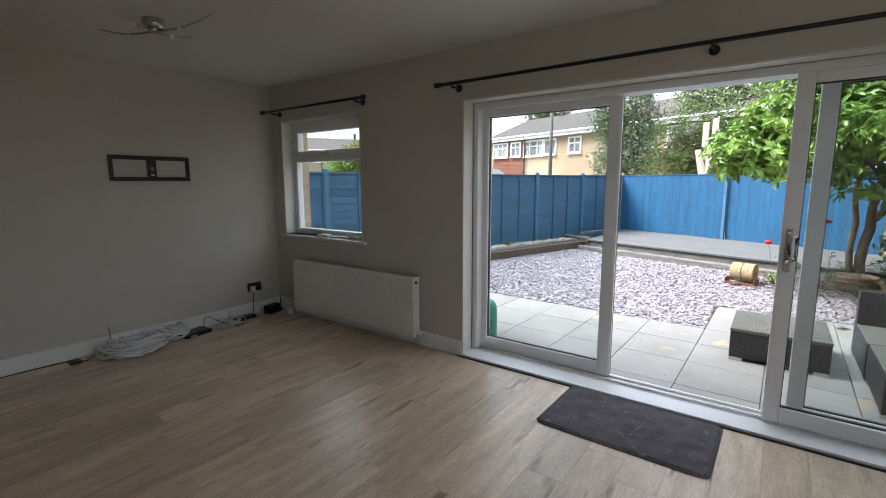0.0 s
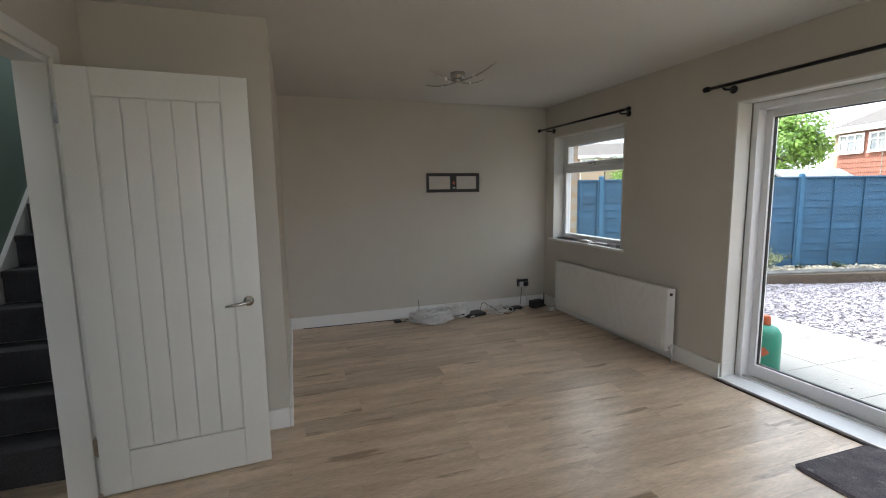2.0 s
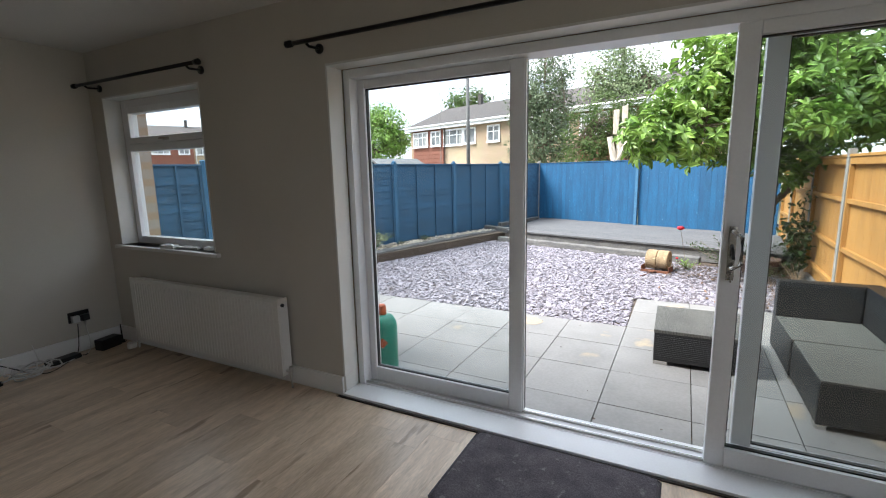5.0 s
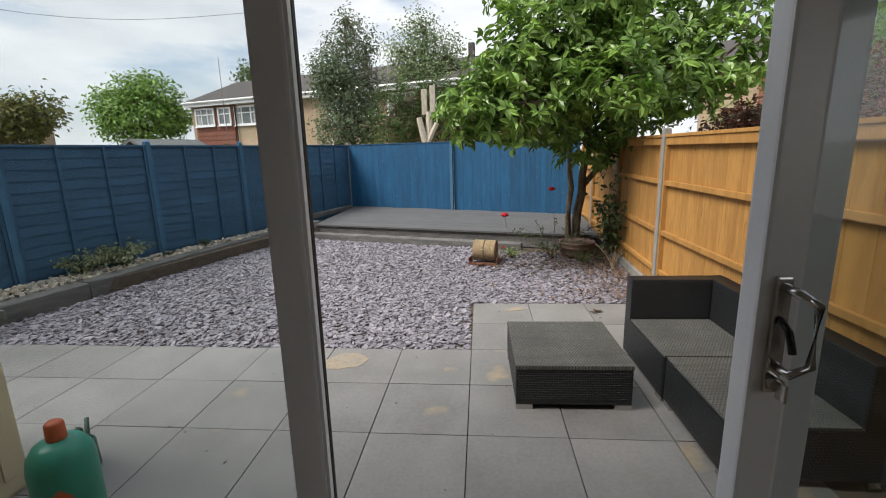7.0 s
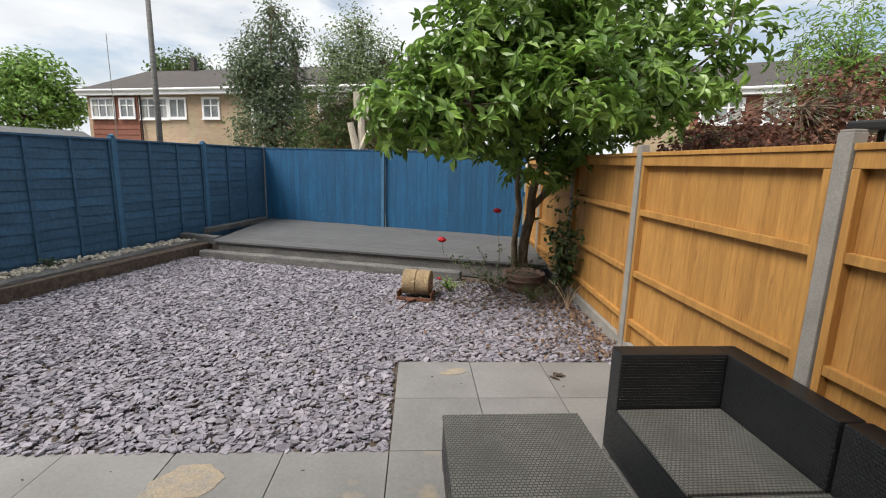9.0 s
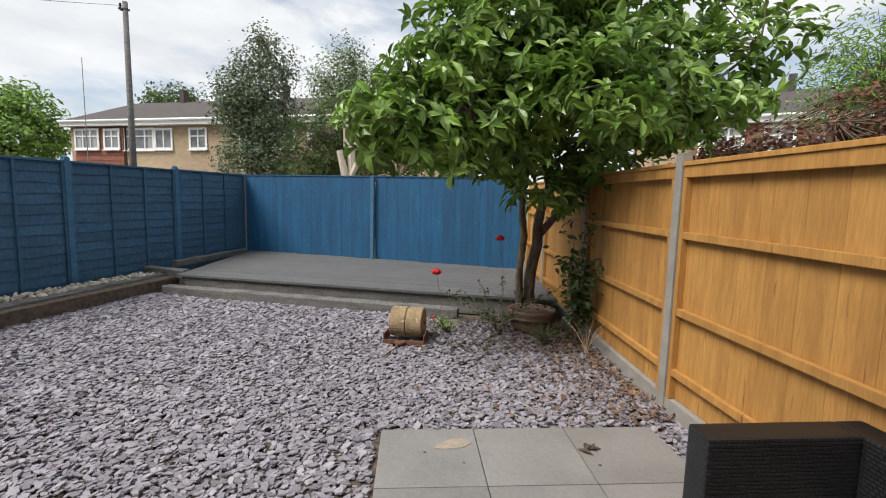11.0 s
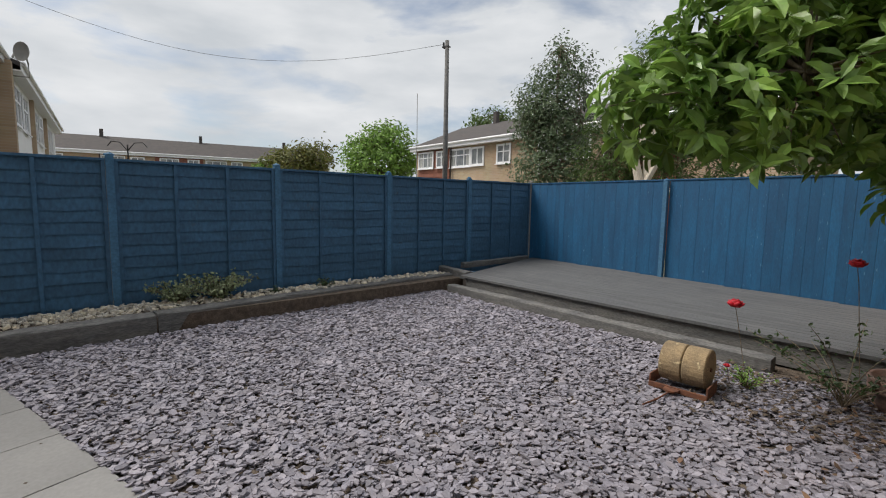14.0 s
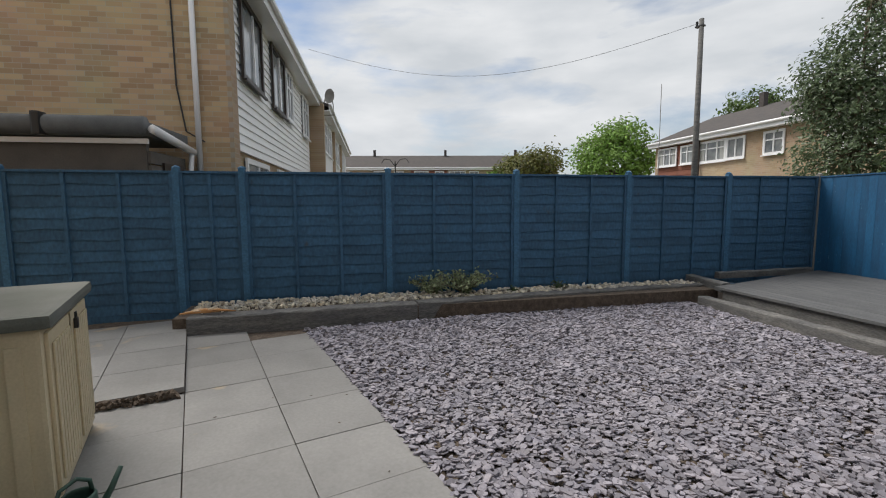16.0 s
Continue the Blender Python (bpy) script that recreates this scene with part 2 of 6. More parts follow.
M = {
    "wall": mat("wall_paint", (0.57, 0.535, 0.475), 0.9, second=(0.545, 0.51, 0.45), scale=2, grain=180, grain_amount=0.03, bump=0.08),
    "ceiling": mat("ceiling_paint", (0.66, 0.64, 0.605), 0.9, second=(0.63, 0.61, 0.575), scale=1.5, grain=150, grain_amount=0.03, bump=0.08),
    "gloss": mat("white_gloss", (0.70, 0.69, 0.66), 0.35, second=(0.67, 0.66, 0.625), scale=3, grain=120, grain_amount=0.02, bump=0.03),
    "skirt": mat("white_skirting_gloss", (0.84, 0.835, 0.82), 0.3, second=(0.80, 0.795, 0.775), scale=3, grain=120, grain_amount=0.02, bump=0.03),
    "upvc": mat("white_upvc", (0.82, 0.82, 0.83), 0.28, second=(0.78, 0.78, 0.79), scale=4, grain=90, grain_amount=0.02, bump=0.02),
    "rubber": mat("black_seal", (0.02, 0.02, 0.02), 0.6, grain=80),
    "laminate": mat("oak_laminate", (0.68, 0.535, 0.40), 0.31, second=(0.52, 0.39, 0.275), scale=2.6, stretch_to=(5.0, 0.8, 1), grain=26, grain_amount=0.14, bump=0.06, per_object=0.13, wear=(0.33, 0.23, 0.15), wear_at=0.61, wear_scale=2.4),
    "under": mat("underlay", (0.08, 0.06, 0.045), 0.9),
    "black": mat("black_plastic", (0.018, 0.018, 0.019), 0.4, grain=200, grain_amount=0.1, bump=0.05),
    "blackmetal": mat("black_metal", (0.02, 0.018, 0.018), 0.35, metal=0.3, grain=150, bump=0.04),
    "chrome": mat("brushed_chrome", (0.62, 0.60, 0.57), 0.22, metal=1.0, grain=200, grain_amount=0.06, bump=0.03),
    "rad": mat("radiator_enamel", (0.78, 0.77, 0.74), 0.4, second=(0.75, 0.74, 0.70), scale=2, grain_amount=0.02, bump=0.02),
    "mat": mat("grey_pile", (0.12, 0.105, 0.115), 0.98, second=(0.075, 0.065, 0.075), scale=9, grain=160, grain_amount=0.4, bump=0.9, wear=(0.19, 0.175, 0.18), wear_at=0.63, wear_scale=22),
    "cable": mat("white_cable", (0.78, 0.77, 0.75), 0.5, grain_amount=0.05),
    "cableblack": mat("black_cable", (0.02, 0.02, 0.02), 0.5),
    "carpet": mat("dark_stair_carpet", (0.055, 0.052, 0.055), 1.0, grain=140, grain_amount=0.3, bump=0.8),
    "hall": mat("green_hall_paint", (0.16, 0.22, 0.18), 0.9, second=(0.15, 0.205, 0.17), scale=2, grain=160, grain_amount=0.03, bump=0.05),
    "slab": mat("grey_porcelain_slab", (0.235, 0.229, 0.221), 0.58, second=(0.19, 0.186, 0.18), scale=2.2, grain=45, grain_amount=0.08, bump=0.12, per_object=0.09, wear=(0.33, 0.27, 0.19), wear_at=0.64, wear_scale=2.2),
    "soil": mat("dark_soil", (0.07, 0.052, 0.04), 1.0, second=(0.13, 0.10, 0.075), scale=14, grain=90, grain_amount=0.4, bump=1.0),
    "slate": mat("purple_slate_chip", (0.265, 0.245, 0.272), 0.68, second=(0.215, 0.205, 0.24), scale=9, grain=70, grain_amount=0.14, bump=0.25, per_island=0.33),
    "pebble": mat("cream_pebble", (0.68, 0.60, 0.46), 0.75, second=(0.50, 0.47, 0.42), scale=7, grain=60, per_island=0.35),
    "sleeper": mat("old_railway_sleeper", (0.105, 0.104, 0.104), 0.9, second=(0.165, 0.16, 0.15), scale=3.0, stretch_to=(1, 1, 6), grain=24, grain_amount=0.35, bump=0.9),
    "deck": mat("grey_weathered_decking", (0.082, 0.084, 0.088), 0.8, second=(0.112, 0.113, 0.114), scale=3, stretch_to=(1, 6, 1), grain=40, grain_amount=0.2, bump=0.4, per_object=0.1),
    "blue": mat("blue_fence_stain", (0.037, 0.108, 0.195), 0.75, second=(0.029, 0.085, 0.152), scale=2.2, stretch_to=(1, 1, 0.5), grain=30, grain_amount=0.22, bump=0.4, per_object=0.10, wear=(0.05, 0.07, 0.085), wear_at=0.68, wear_scale=5),
    "bluepost": mat("blue_post_stain", (0.05, 0.15, 0.265), 0.7, second=(0.04, 0.125, 0.22), scale=3, grain=40, grain_amount=0.2, bump=0.4),
    "bluebright": mat("bright_blue_stain", (0.009, 0.09, 0.20), 0.65, second=(0.009, 0.068, 0.155), scale=3, stretch_to=(3, 3, 0.6), grain=30, grain_amount=0.15, bump=0.4, per_object=0.12, wear=(0.12, 0.25, 0.36), wear_at=0.68, wear_scale=16),
    "pine": mat("golden_treated_pine", (0.44, 0.23, 0.06), 0.7, second=(0.345, 0.168, 0.042), scale=2.5, stretch_to=(5, 5, 0.5), grain=18, grain_amount=0.14, bump=0.3, per_object=0.08, wear=(0.20, 0.085, 0.025), wear_at=0.66, wear_scale=7),
    "concrete": mat("concrete", (0.29, 0.275, 0.25), 0.9, second=(0.23, 0.22, 0.20), scale=5, grain=120, grain_amount=0.14, bump=0.5),
    "bark": mat("tree_bark", (0.12, 0.09, 0.06), 0.95, second=(0.22, 0.18, 0.13), scale=9, stretch_to=(2, 2, 0.5), grain=40, grain_amount=0.35, bump=1.0),
    "deadwood": mat("pale_cut_wood", (0.52, 0.40, 0.27), 0.9, second=(0.38, 0.28, 0.18), scale=6, grain=40, grain_amount=0.2, bump=0.5),
    "log": mat("old_stone_roller", (0.33, 0.24, 0.135), 0.9, second=(0.22, 0.165, 0.10), scale=9, grain=80, grain_amount=0.25, bump=0.8, wear=(0.55, 0.44, 0.26), wear_at=0.62, wear_scale=18),
    "mud": mat("dried_tan_mud", (0.36, 0.29, 0.205), 0.95, second=(0.27, 0.245, 0.21), scale=14, grain=90, grain_amount=0.2, bump=0.5),
    "splint": mat("orange_split_wood", (0.50, 0.26, 0.10), 0.9, second=(0.34, 0.16, 0.06), scale=9, stretch_to=(1, 6, 6), grain=50, grain_amount=0.25, bump=0.5),
    "husk": mat("dry_brown_leaf", (0.20, 0.125, 0.075), 0.9, second=(0.12, 0.07, 0.045), scale=9, grain=60, per_island=0.4),
    "palewood": mat("bleached_sawn_wood", (0.58, 0.52, 0.43), 0.9, second=(0.44, 0.38, 0.30), scale=6, stretch_to=(4, 4, 1), grain=40, grain_amount=0.2, bump=0.5),
    "rust": mat("rusty_iron", (0.18, 0.07, 0.035), 0.9, second=(0.10, 0.045, 0.03), scale=20, bump=0.6),
    "terracotta": mat("terracotta", (0.24, 0.135, 0.10), 0.85, second=(0.19, 0.135, 0.11), scale=7, bump=0.4),
    "resin": mat("beige_resin", (0.60, 0.51, 0.34), 0.55, second=(0.53, 0.45, 0.30), scale=3, grain=80, grain_amount=0.06, bump=0.15),
    "resinlid": mat("grey_resin_lid", (0.13, 0.135, 0.12), 0.7, second=(0.085, 0.095, 0.075), scale=3, grain=120, bump=0.3),
    "cangreen": mat("dark_green_plastic", (0.035, 0.085, 0.065), 0.5),
    "gasgreen": mat("green_bottle_paint", (0.03, 0.27, 0.19), 0.4, second=(0.025, 0.22, 0.15), scale=4, wear=(0.12, 0.10, 0.07), wear_at=0.72, wear_scale=9),
    "orange": mat("orange_plastic", (0.55, 0.12, 0.04), 0.5),
    "red": mat("red_petal", (0.55, 0.005, 0.02), 0.6, bump=0),
    "roof": mat("brown_roof_tiles", (0.08, 0.068, 0.063), 0.9, second=(0.06, 0.054, 0.052), scale=3, grain=12, grain_amount=0.2, bump=0.4),
    "white": mat("white_painted_board", (0.88, 0.88, 0.88), 0.5, second=(0.84, 0.84, 0.84), scale=2, grain=40, grain_amount=0.04, bump=0.1, per_object=0.03),
    "redtile": mat("red_tile_hanging", (0.26, 0.10, 0.065), 0.85, second=(0.20, 0.08, 0.055), scale=5, per_object=0.05),
    "dark": mat("dark_wood_frame", (0.035, 0.022, 0.016), 0.5),
    "curtain": mat("pale_net_curtain", (0.42, 0.42, 0.40), 0.9, second=(0.30, 0.31, 0.30), scale=3, stretch_to=(6, 6, 0.3)),
    "felt": mat("grey_roof_felt", (0.16, 0.165, 0.165), 0.9, second=(0.12, 0.125, 0.125), scale=4, grain=90, bump=0.4),
    "timber": mat("grey_timber", (0.13, 0.115, 0.10), 0.9, second=(0.10, 0.09, 0.08), scale=4, bump=0.4),
    "brickA": brick_mat("buff_brick_gable", (0.60, 0.43, 0.26), (0.36, 0.23, 0.13), (0.50, 0.43, 0.33), axis="y"),
    "brickB": brick_mat("buff_brick", (0.46, 0.34, 0.22), (0.37, 0.26, 0.165), (0.44, 0.38, 0.30)),
    "glass": glass_mat("window_glass"),
    "farglass": mat("far_window_glass", (0.12, 0.135, 0.15), 0.08, second=(0.28, 0.29, 0.29), scale=2.0, grain_amount=0.02, bump=0, spec=0.8),
    "grass": mat("ground_earth", (0.10, 0.11, 0.06), 1.0, second=(0.13, 0.11, 0.075), scale=2, grain=30, grain_amount=0.3, bump=0.5),
}


def leaf_mat(name, colour, second, rough=0.42, light=0.25):
    m = mat(name, colour, rough, second=second, scale=3.0, grain=12, grain_amount=0.12, bump=0, per_island=0.38)
    n, l = m.node_tree.nodes, m.node_tree.links
    bsdf, out = n["Principled BSDF"], n["Material Output"]
    tr, ms = n.new("ShaderNodeBsdfTranslucent"), n.new("ShaderNodeMixShader")
    l.new(bsdf.inputs["Base Color"].links[0].from_socket, tr.inputs["Color"])
    ms.inputs["Fac"].default_value = light
    l.new(bsdf.outputs["BSDF"], ms.inputs[1])
    l.new(tr.outputs["BSDF"], ms.inputs[2])
    l.new(ms.outputs["Shader"], out.inputs["Surface"])
    return m


def weave_mat(name, strand, other, gap, rough, flat):
    """Woven plastic strands: short over-and-under lengths with dark gaps and relief, dusted unevenly."""
    m = mat(name, strand, rough)
    n, l = m.node_tree.nodes, m.node_tree.links
    bsdf = n["Principled BSDF"]
    tc, sep, com, br = n.new("ShaderNodeTexCoord"), n.new("ShaderNodeSeparateXYZ"), n.new("ShaderNodeCombineXYZ"), n.new("ShaderNodeTexBrick")
    l.new(tc.outputs["Object"], sep.inputs[0])
    if flat:
        l.new(sep.outputs["X"], com.inputs[0])
        l.new(sep.outputs["Y"], com.inputs[1])
    else:
        add = n.new("ShaderNodeMath")
        l.new(sep.outputs["X"], add.inputs[0])
        l.new(sep.outputs["Y"], add.inputs[1])
        l.new(add.outputs["Value"], com.inputs[0])
        l.new(sep.outputs["Z"], com.inputs[1])
    l.new(com.outputs[0], br.inputs["Vector"])
    br.inputs["Scale"].default_value = 1.0
    br.inputs["Brick Width"].default_value, br.inputs["Row Height"].default_value = 0.021, 0.0165
    br.inputs["Mortar Size"].default_value, br.inputs["Mortar Smooth"].default_value = 0.003, 0.5
    for k, c in (("Color1", strand), ("Color2", other), ("Mortar", gap)):
        br.inputs[k].default_value = (*c, 1)
    nz, rng_, mx = n.new("ShaderNodeTexNoise"), n.new("ShaderNodeMapRange"), n.new("ShaderNodeMix")
    nz.inputs["Scale"].default_value, nz.inputs["Detail"].default_value = 3.5, 8
    rng_.inputs["From Min"].default_value, rng_.inputs["From Max"].default_value = 0.35, 0.7
    rng_.inputs["To Min"].default_value, rng_.inputs["To Max"].default_value = 0.0, 0.75
    mx.data_type = "RGBA"
    mx.inputs["B"].default_value = (*(c * 0.45 for c in strand), 1)
    l.new(tc.outputs["Object"], nz.inputs["Vector"])
    l.new(nz.outputs["Fac"], rng_.inputs["Value"])
    l.new(rng_.outputs["Result"], mx.inputs["Factor"])
    l.new(br.outputs["Color"], mx.inputs["A"])
    l.new(mx.outputs["Result"], bsdf.inputs["Base Color"])
    b = n.new("ShaderNodeBump")
    b.invert = True
    b.inputs["Strength"].default_value, b.inputs["Distance"].default_value = 0.9, 0.004
    l.new(br.outputs["Fac"], b.inputs["Height"])
    l.new(b.outputs["Normal"], bsdf.inputs["Normal"])
    return m


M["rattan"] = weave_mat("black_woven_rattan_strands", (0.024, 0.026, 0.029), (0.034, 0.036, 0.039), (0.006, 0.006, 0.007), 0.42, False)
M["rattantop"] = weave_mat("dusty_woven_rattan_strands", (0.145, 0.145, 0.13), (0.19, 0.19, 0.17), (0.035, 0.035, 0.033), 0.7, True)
M["leaf"] = leaf_mat("broad_leaf", (0.12, 0.225, 0.042), (0.24, 0.37, 0.075), 0.36)
M["holly"] = leaf_mat("holly_leaf", (0.10, 0.15, 0.075), (0.16, 0.205, 0.11), 0.4)
M["birch"] = leaf_mat("pale_leaf", (0.20, 0.27, 0.13), (0.25, 0.31, 0.16), 0.6)
M["bright"] = leaf_mat("bright_leaf", (0.17, 0.30, 0.055), (0.24, 0.38, 0.08), 0.6)
M["conifer"] = leaf_mat("conifer_leaf", (0.075, 0.13, 0.035), (0.12, 0.18, 0.05), 0.7)
M["amber"] = leaf_mat("amber_leaf", (0.17, 0.15, 0.035), (0.12, 0.15, 0.04), 0.6)
M["maple"] = leaf_mat("red_maple_leaf", (0.11, 0.035, 0.025), (0.16, 0.07, 0.035), 0.6)
M["herb"] = leaf_mat("grey_green_herb", (0.22, 0.27, 0.13), (0.32, 0.36, 0.22), 0.7)
M["rose"] = leaf_mat("rose_leaf", (0.04, 0.075, 0.025), (0.07, 0.11, 0.035), 0.45)


# ---- building helpers ----
def part(name, bm, material, parent=None, label="", smooth=False):
    """Links a bmesh as one mesh object, under a thing or part where one is given."""
    me = bpy.data.meshes.new(name)
    if smooth:
        for f in bm.faces:
            f.smooth = True
    bm.to_mesh(me)
    bm.free()
    me.materials.append(M[material] if isinstance(material, str) else material)
    ob = new(name, me)
    if parent:
        ob.parent = parent
    if label:
        ob["label"] = label
    return ob


def thing(name, label, category, x=0, y=0, z=0, rz=0, group="", kind=""):
    ob = new(name)
    ob.matrix_world = pose(x, y, z, 0, 0, rz)
    return tagged(ob, label, category, group, kind)


def add_box(bm, x0, x1, y0, y1, z0, z1, bevel=0.0, m=None):
    made = bmesh.ops.create_cube(bm, size=1)["verts"]
    for v in made:
        v.co = ((x0 + x1) / 2 + v.co.x * (x1 - x0), (y0 + y1) / 2 + v.co.y * (y1 - y0), (z0 + z1) / 2 + v.co.z * (z1 - z0))
    if m:
        bmesh.ops.transform(bm, matrix=m, verts=made)
    if bevel:
        edges = list({e for v in made for e in v.link_edges})
        bmesh.ops.bevel(bm, geom=edges, offset=bevel, segments=2, profile=0.7, affect="EDGES")
    return bm


def box(x0, x1, y0, y1, z0, z1, bevel=0.0):
    return add_box(bmesh.new(), x0, x1, y0, y1, z0, z1, bevel)


def add_tube(bm, points, radii, sides=8, cap=True):
    """A tapered tube through points."""
    rings = []
    pts = [Vector(p) for p in points]
    for i, p in enumerate(pts):
        way = (pts[min(i + 1, len(pts) - 1)] - pts[max(i - 1, 0)]).normalized()
        q = way.to_track_quat("Z", "Y")
        r = radii[i] if isinstance(radii, (list, tuple)) else radii
        rings.append([bm.verts.new(p + q @ Vector((r * math.cos(a), r * math.sin(a), 0))) for a in (2 * math.pi * k / sides for k in range(sides))])
    for a, b in zip(rings, rings[1:]):
        for k in range(sides):
            bm.faces.new((a[k], a[(k + 1) % sides], b[(k + 1) % sides], b[k]))
    if cap:
        bm.faces.new(rings[0][::-1])
        bm.faces.new(rings[-1])
    return bm


def tube(points, radii, sides=8):
    return add_tube(bmesh.new(), points, radii, sides)


def add_lathe(bm, profile, sides=24, centre=(0, 0)):
    rings = [[bm.verts.new((centre[0] + r * math.cos(2 * math.pi * k / sides), centre[1] + r * math.sin(2 * math.pi * k / sides), z)) for k in range(sides)] for r, z in profile]
    for a, b in zip(rings, rings[1:]):
        for k in range(sides):
            bm.faces.new((a[k], a[(k + 1) % sides], b[(k + 1) % sides], b[k]))
    bm.faces.new(rings[0][::-1])
    bm.faces.new(rings[-1])
    return bm


def lathe(profile, sides=24):
    return add_lathe(bmesh.new(), profile, sides)


def wall_with_holes(bm, x0, x1, y0, y1, z0, z1, holes):
    """A wall along x, with openings (hx0, hx1, hz0, hz1) that go through it."""
    xs = sorted({x0, x1, *(v for h in holes for v in h[:2])})
    for a, b in zip(xs, xs[1:]):
        mid = (a + b) / 2
        cuts = sorted(h[2:] for h in holes if h[0] < mid < h[1])
        z = z0
        for c, d in cuts:
            if c > z:
                add_box(bm, a, b, y0, y1, z, c)
            z = d
        if z < z1:
            add_box(bm, a, b, y0, y1, z, z1)
    bmesh.ops.remove_doubles(bm, verts=bm.verts, dist=1e-5)
    return bm


def structure(name, bm, material, label, category):
    return tagged(part(name, bm, material), label, category, kind="structure")


def soup(name, verts, faces, material, parent=None, smooth=False):
    """A mesh out of arrays of corners and equal-sided faces."""
    me = bpy.data.meshes.new(name)
    faces = np.asarray(faces)
    me.from_pydata(np.asarray(verts).tolist(), [], faces.tolist())
    if smooth:
        me.polygons.foreach_set("use_smooth", np.ones(len(me.polygons), dtype=bool))
    me.materials.append(M[material])
    ob = new(name, me)
    if parent:
        ob.parent = parent
    return ob


def leaves(name, centres, normals, sizes, material, parent, aspect=0.45, fold=0.12, seed=1, along=None):
    """Folded pointed leaves, each of six corners and four faces, at the given places."""
    rng = np.random.default_rng(seed)
    n = len(centres)
    normals = normals / np.linalg.norm(normals, axis=1, keepdims=True)
    if along is None:
        along = np.cross(normals, rng.normal(size=(n, 3)))
    else:
        along = along - normals * (along * normals).sum(axis=1, keepdims=True)
    along /= np.linalg.norm(along, axis=1, keepdims=True)
    side = np.cross(normals, along)
    s = sizes[:, None]
    base, tip = centres - along * s * 0.5, centres + along * s * 0.5 - normals * s * 0.12
    mid = centres + normals * s * 0.02
    l1, r1 = centres - along * s * 0.08 - side * s * aspect * 0.5 + normals * s * fold, centres - along * s * 0.08 + side * s * aspect * 0.5 + normals * s * fold
    l2, r2 = centres + along * s * 0.25 - side * s * aspect * 0.36 + normals * s * fold * 0.6, centres + along * s * 0.25 + side * s * aspect * 0.36 + normals * s * fold * 0.6
    verts = np.stack([base, l1, l2, tip, r2, r1, mid], axis=1).reshape(-1, 3)
    quad = np.array([[0, 6, 2, 1], [6, 3, 3, 2], [0, 5, 4, 6], [6, 4, 3, 3]])
    tri = np.array([[0, 6, 1], [6, 2, 1], [6, 3, 2], [0, 5, 6], [6, 5, 4], [6, 4, 3]])
    faces = (np.arange(n)[:, None, None] * 7 + tri[None]).reshape(-1, 3)
    return soup(name, verts, faces, material, parent)

# ---- the room ----
FLOOR_Y0, REAR, WEST, EAST, CEIL = -0.52, 3.49, -4.23, 1.95, 2.45
WIN = (-4.05, -2.83, 0.87, 2.08)
PATIO = (-1.69, 1.52, 0.0, 2.06)
GROUND = -0.27

rear = wall_with_holes(bmesh.new(), WEST - 0.3, EAST + 0.25, REAR, REAR + 0.12, GROUND, CEIL, [WIN, (PATIO[0], PATIO[1], 0.0, PATIO[3])])
structure("wall_rear", rear, "wall", "greige painted garden wall with window and patio opening", "wall")
outer = wall_with_holes(bmesh.new(), WEST - 0.3, EAST + 0.25, REAR + 0.122, REAR + 0.34, GROUND, 5.0, [(WIN[0], WIN[1], WIN[2], WIN[3]), (PATIO[0], PATIO[1], -0.02, PATIO[3])])
structure("wall_outer", outer, "brickB", "buff brick outer face of the house", "wall")
structure("wall_west", box(WEST - 0.12, WEST, -2.2, REAR, -0.05, CEIL), "wall", "greige painted wall with a television bracket", "wall")
# the opening is invented too, it only holds the room's fill lamp
east = wall_with_holes(bmesh.new(), -2.2, REAR, 0.0, 0.12, -0.05, CEIL, [(0.25, 2.15, 0.97, 2.12)])
bmesh.ops.transform(east, matrix=Matrix.Translation((EAST + 0.12, 0, 0)) @ pose(0, 0, 0, 0, 0, 90), verts=east.verts)
structure("wall_east", east, "wall", "plain greige painted side wall", "wall")
structure("wall_outer_west", box(WEST - 0.3, WEST - 0.122, -2.2, REAR - 0.002, GROUND, 5.0), "brickB", "buff brick side of the house", "wall")
structure("wall_nib", box(WEST, -2.10, 0.255, 0.375, -0.05, CEIL), "wall", "greige painted return wall of the alcove", "wall")
structure("wall_stair", box(-2.22, -2.10, FLOOR_Y0, 0.255, -0.05, CEIL), "wall", "greige painted wall behind the open door", "wall")
DOOR = (-1.73, -0.93, 0.0, 2.07)
south = wall_with_holes(bmesh.new(), -2.22, EAST, FLOOR_Y0 - 0.12, FLOOR_Y0, -0.05, CEIL, [(DOOR[0], DOOR[1], -0.05, DOOR[3])])
structure("wall_south", south, "wall", "greige painted wall with the hall doorway", "wall")
structure("wall_hall", box(WEST, EAST, -1.42, -1.30, -0.05, 4.2), "hall", "dark green painted hall wall beside the stairs", "wall")
structure("wall_hall_end", box(EAST - 0.02, EAST + 0.1, -1.68, FLOOR_Y0 - 0.12, -0.05, CEIL), "hall", "green painted end of the hall", "wall")
structure("ceiling", box(WEST, EAST, FLOOR_Y0, REAR, CEIL, CEIL + 0.12), "ceiling", "plain painted room ceiling", "ceiling")
structure("ceiling_hall", box(WEST, EAST, -1.68, FLOOR_Y0, 4.1, 4.2), "ceiling", "plain painted hall ceiling", "ceiling")
structure("wall_hall_upper", box(WEST, EAST, FLOOR_Y0 - 0.12, FLOOR_Y0 - 0.02, CEIL + 0.12, 4.1), "hall", "green painted wall above the doorway", "wall")
structure("wall_attic", box(WEST - 0.1, WEST, -1.68, FLOOR_Y0, CEIL, 4.1), "hall", "green painted wall at the top of the stairs", "wall")
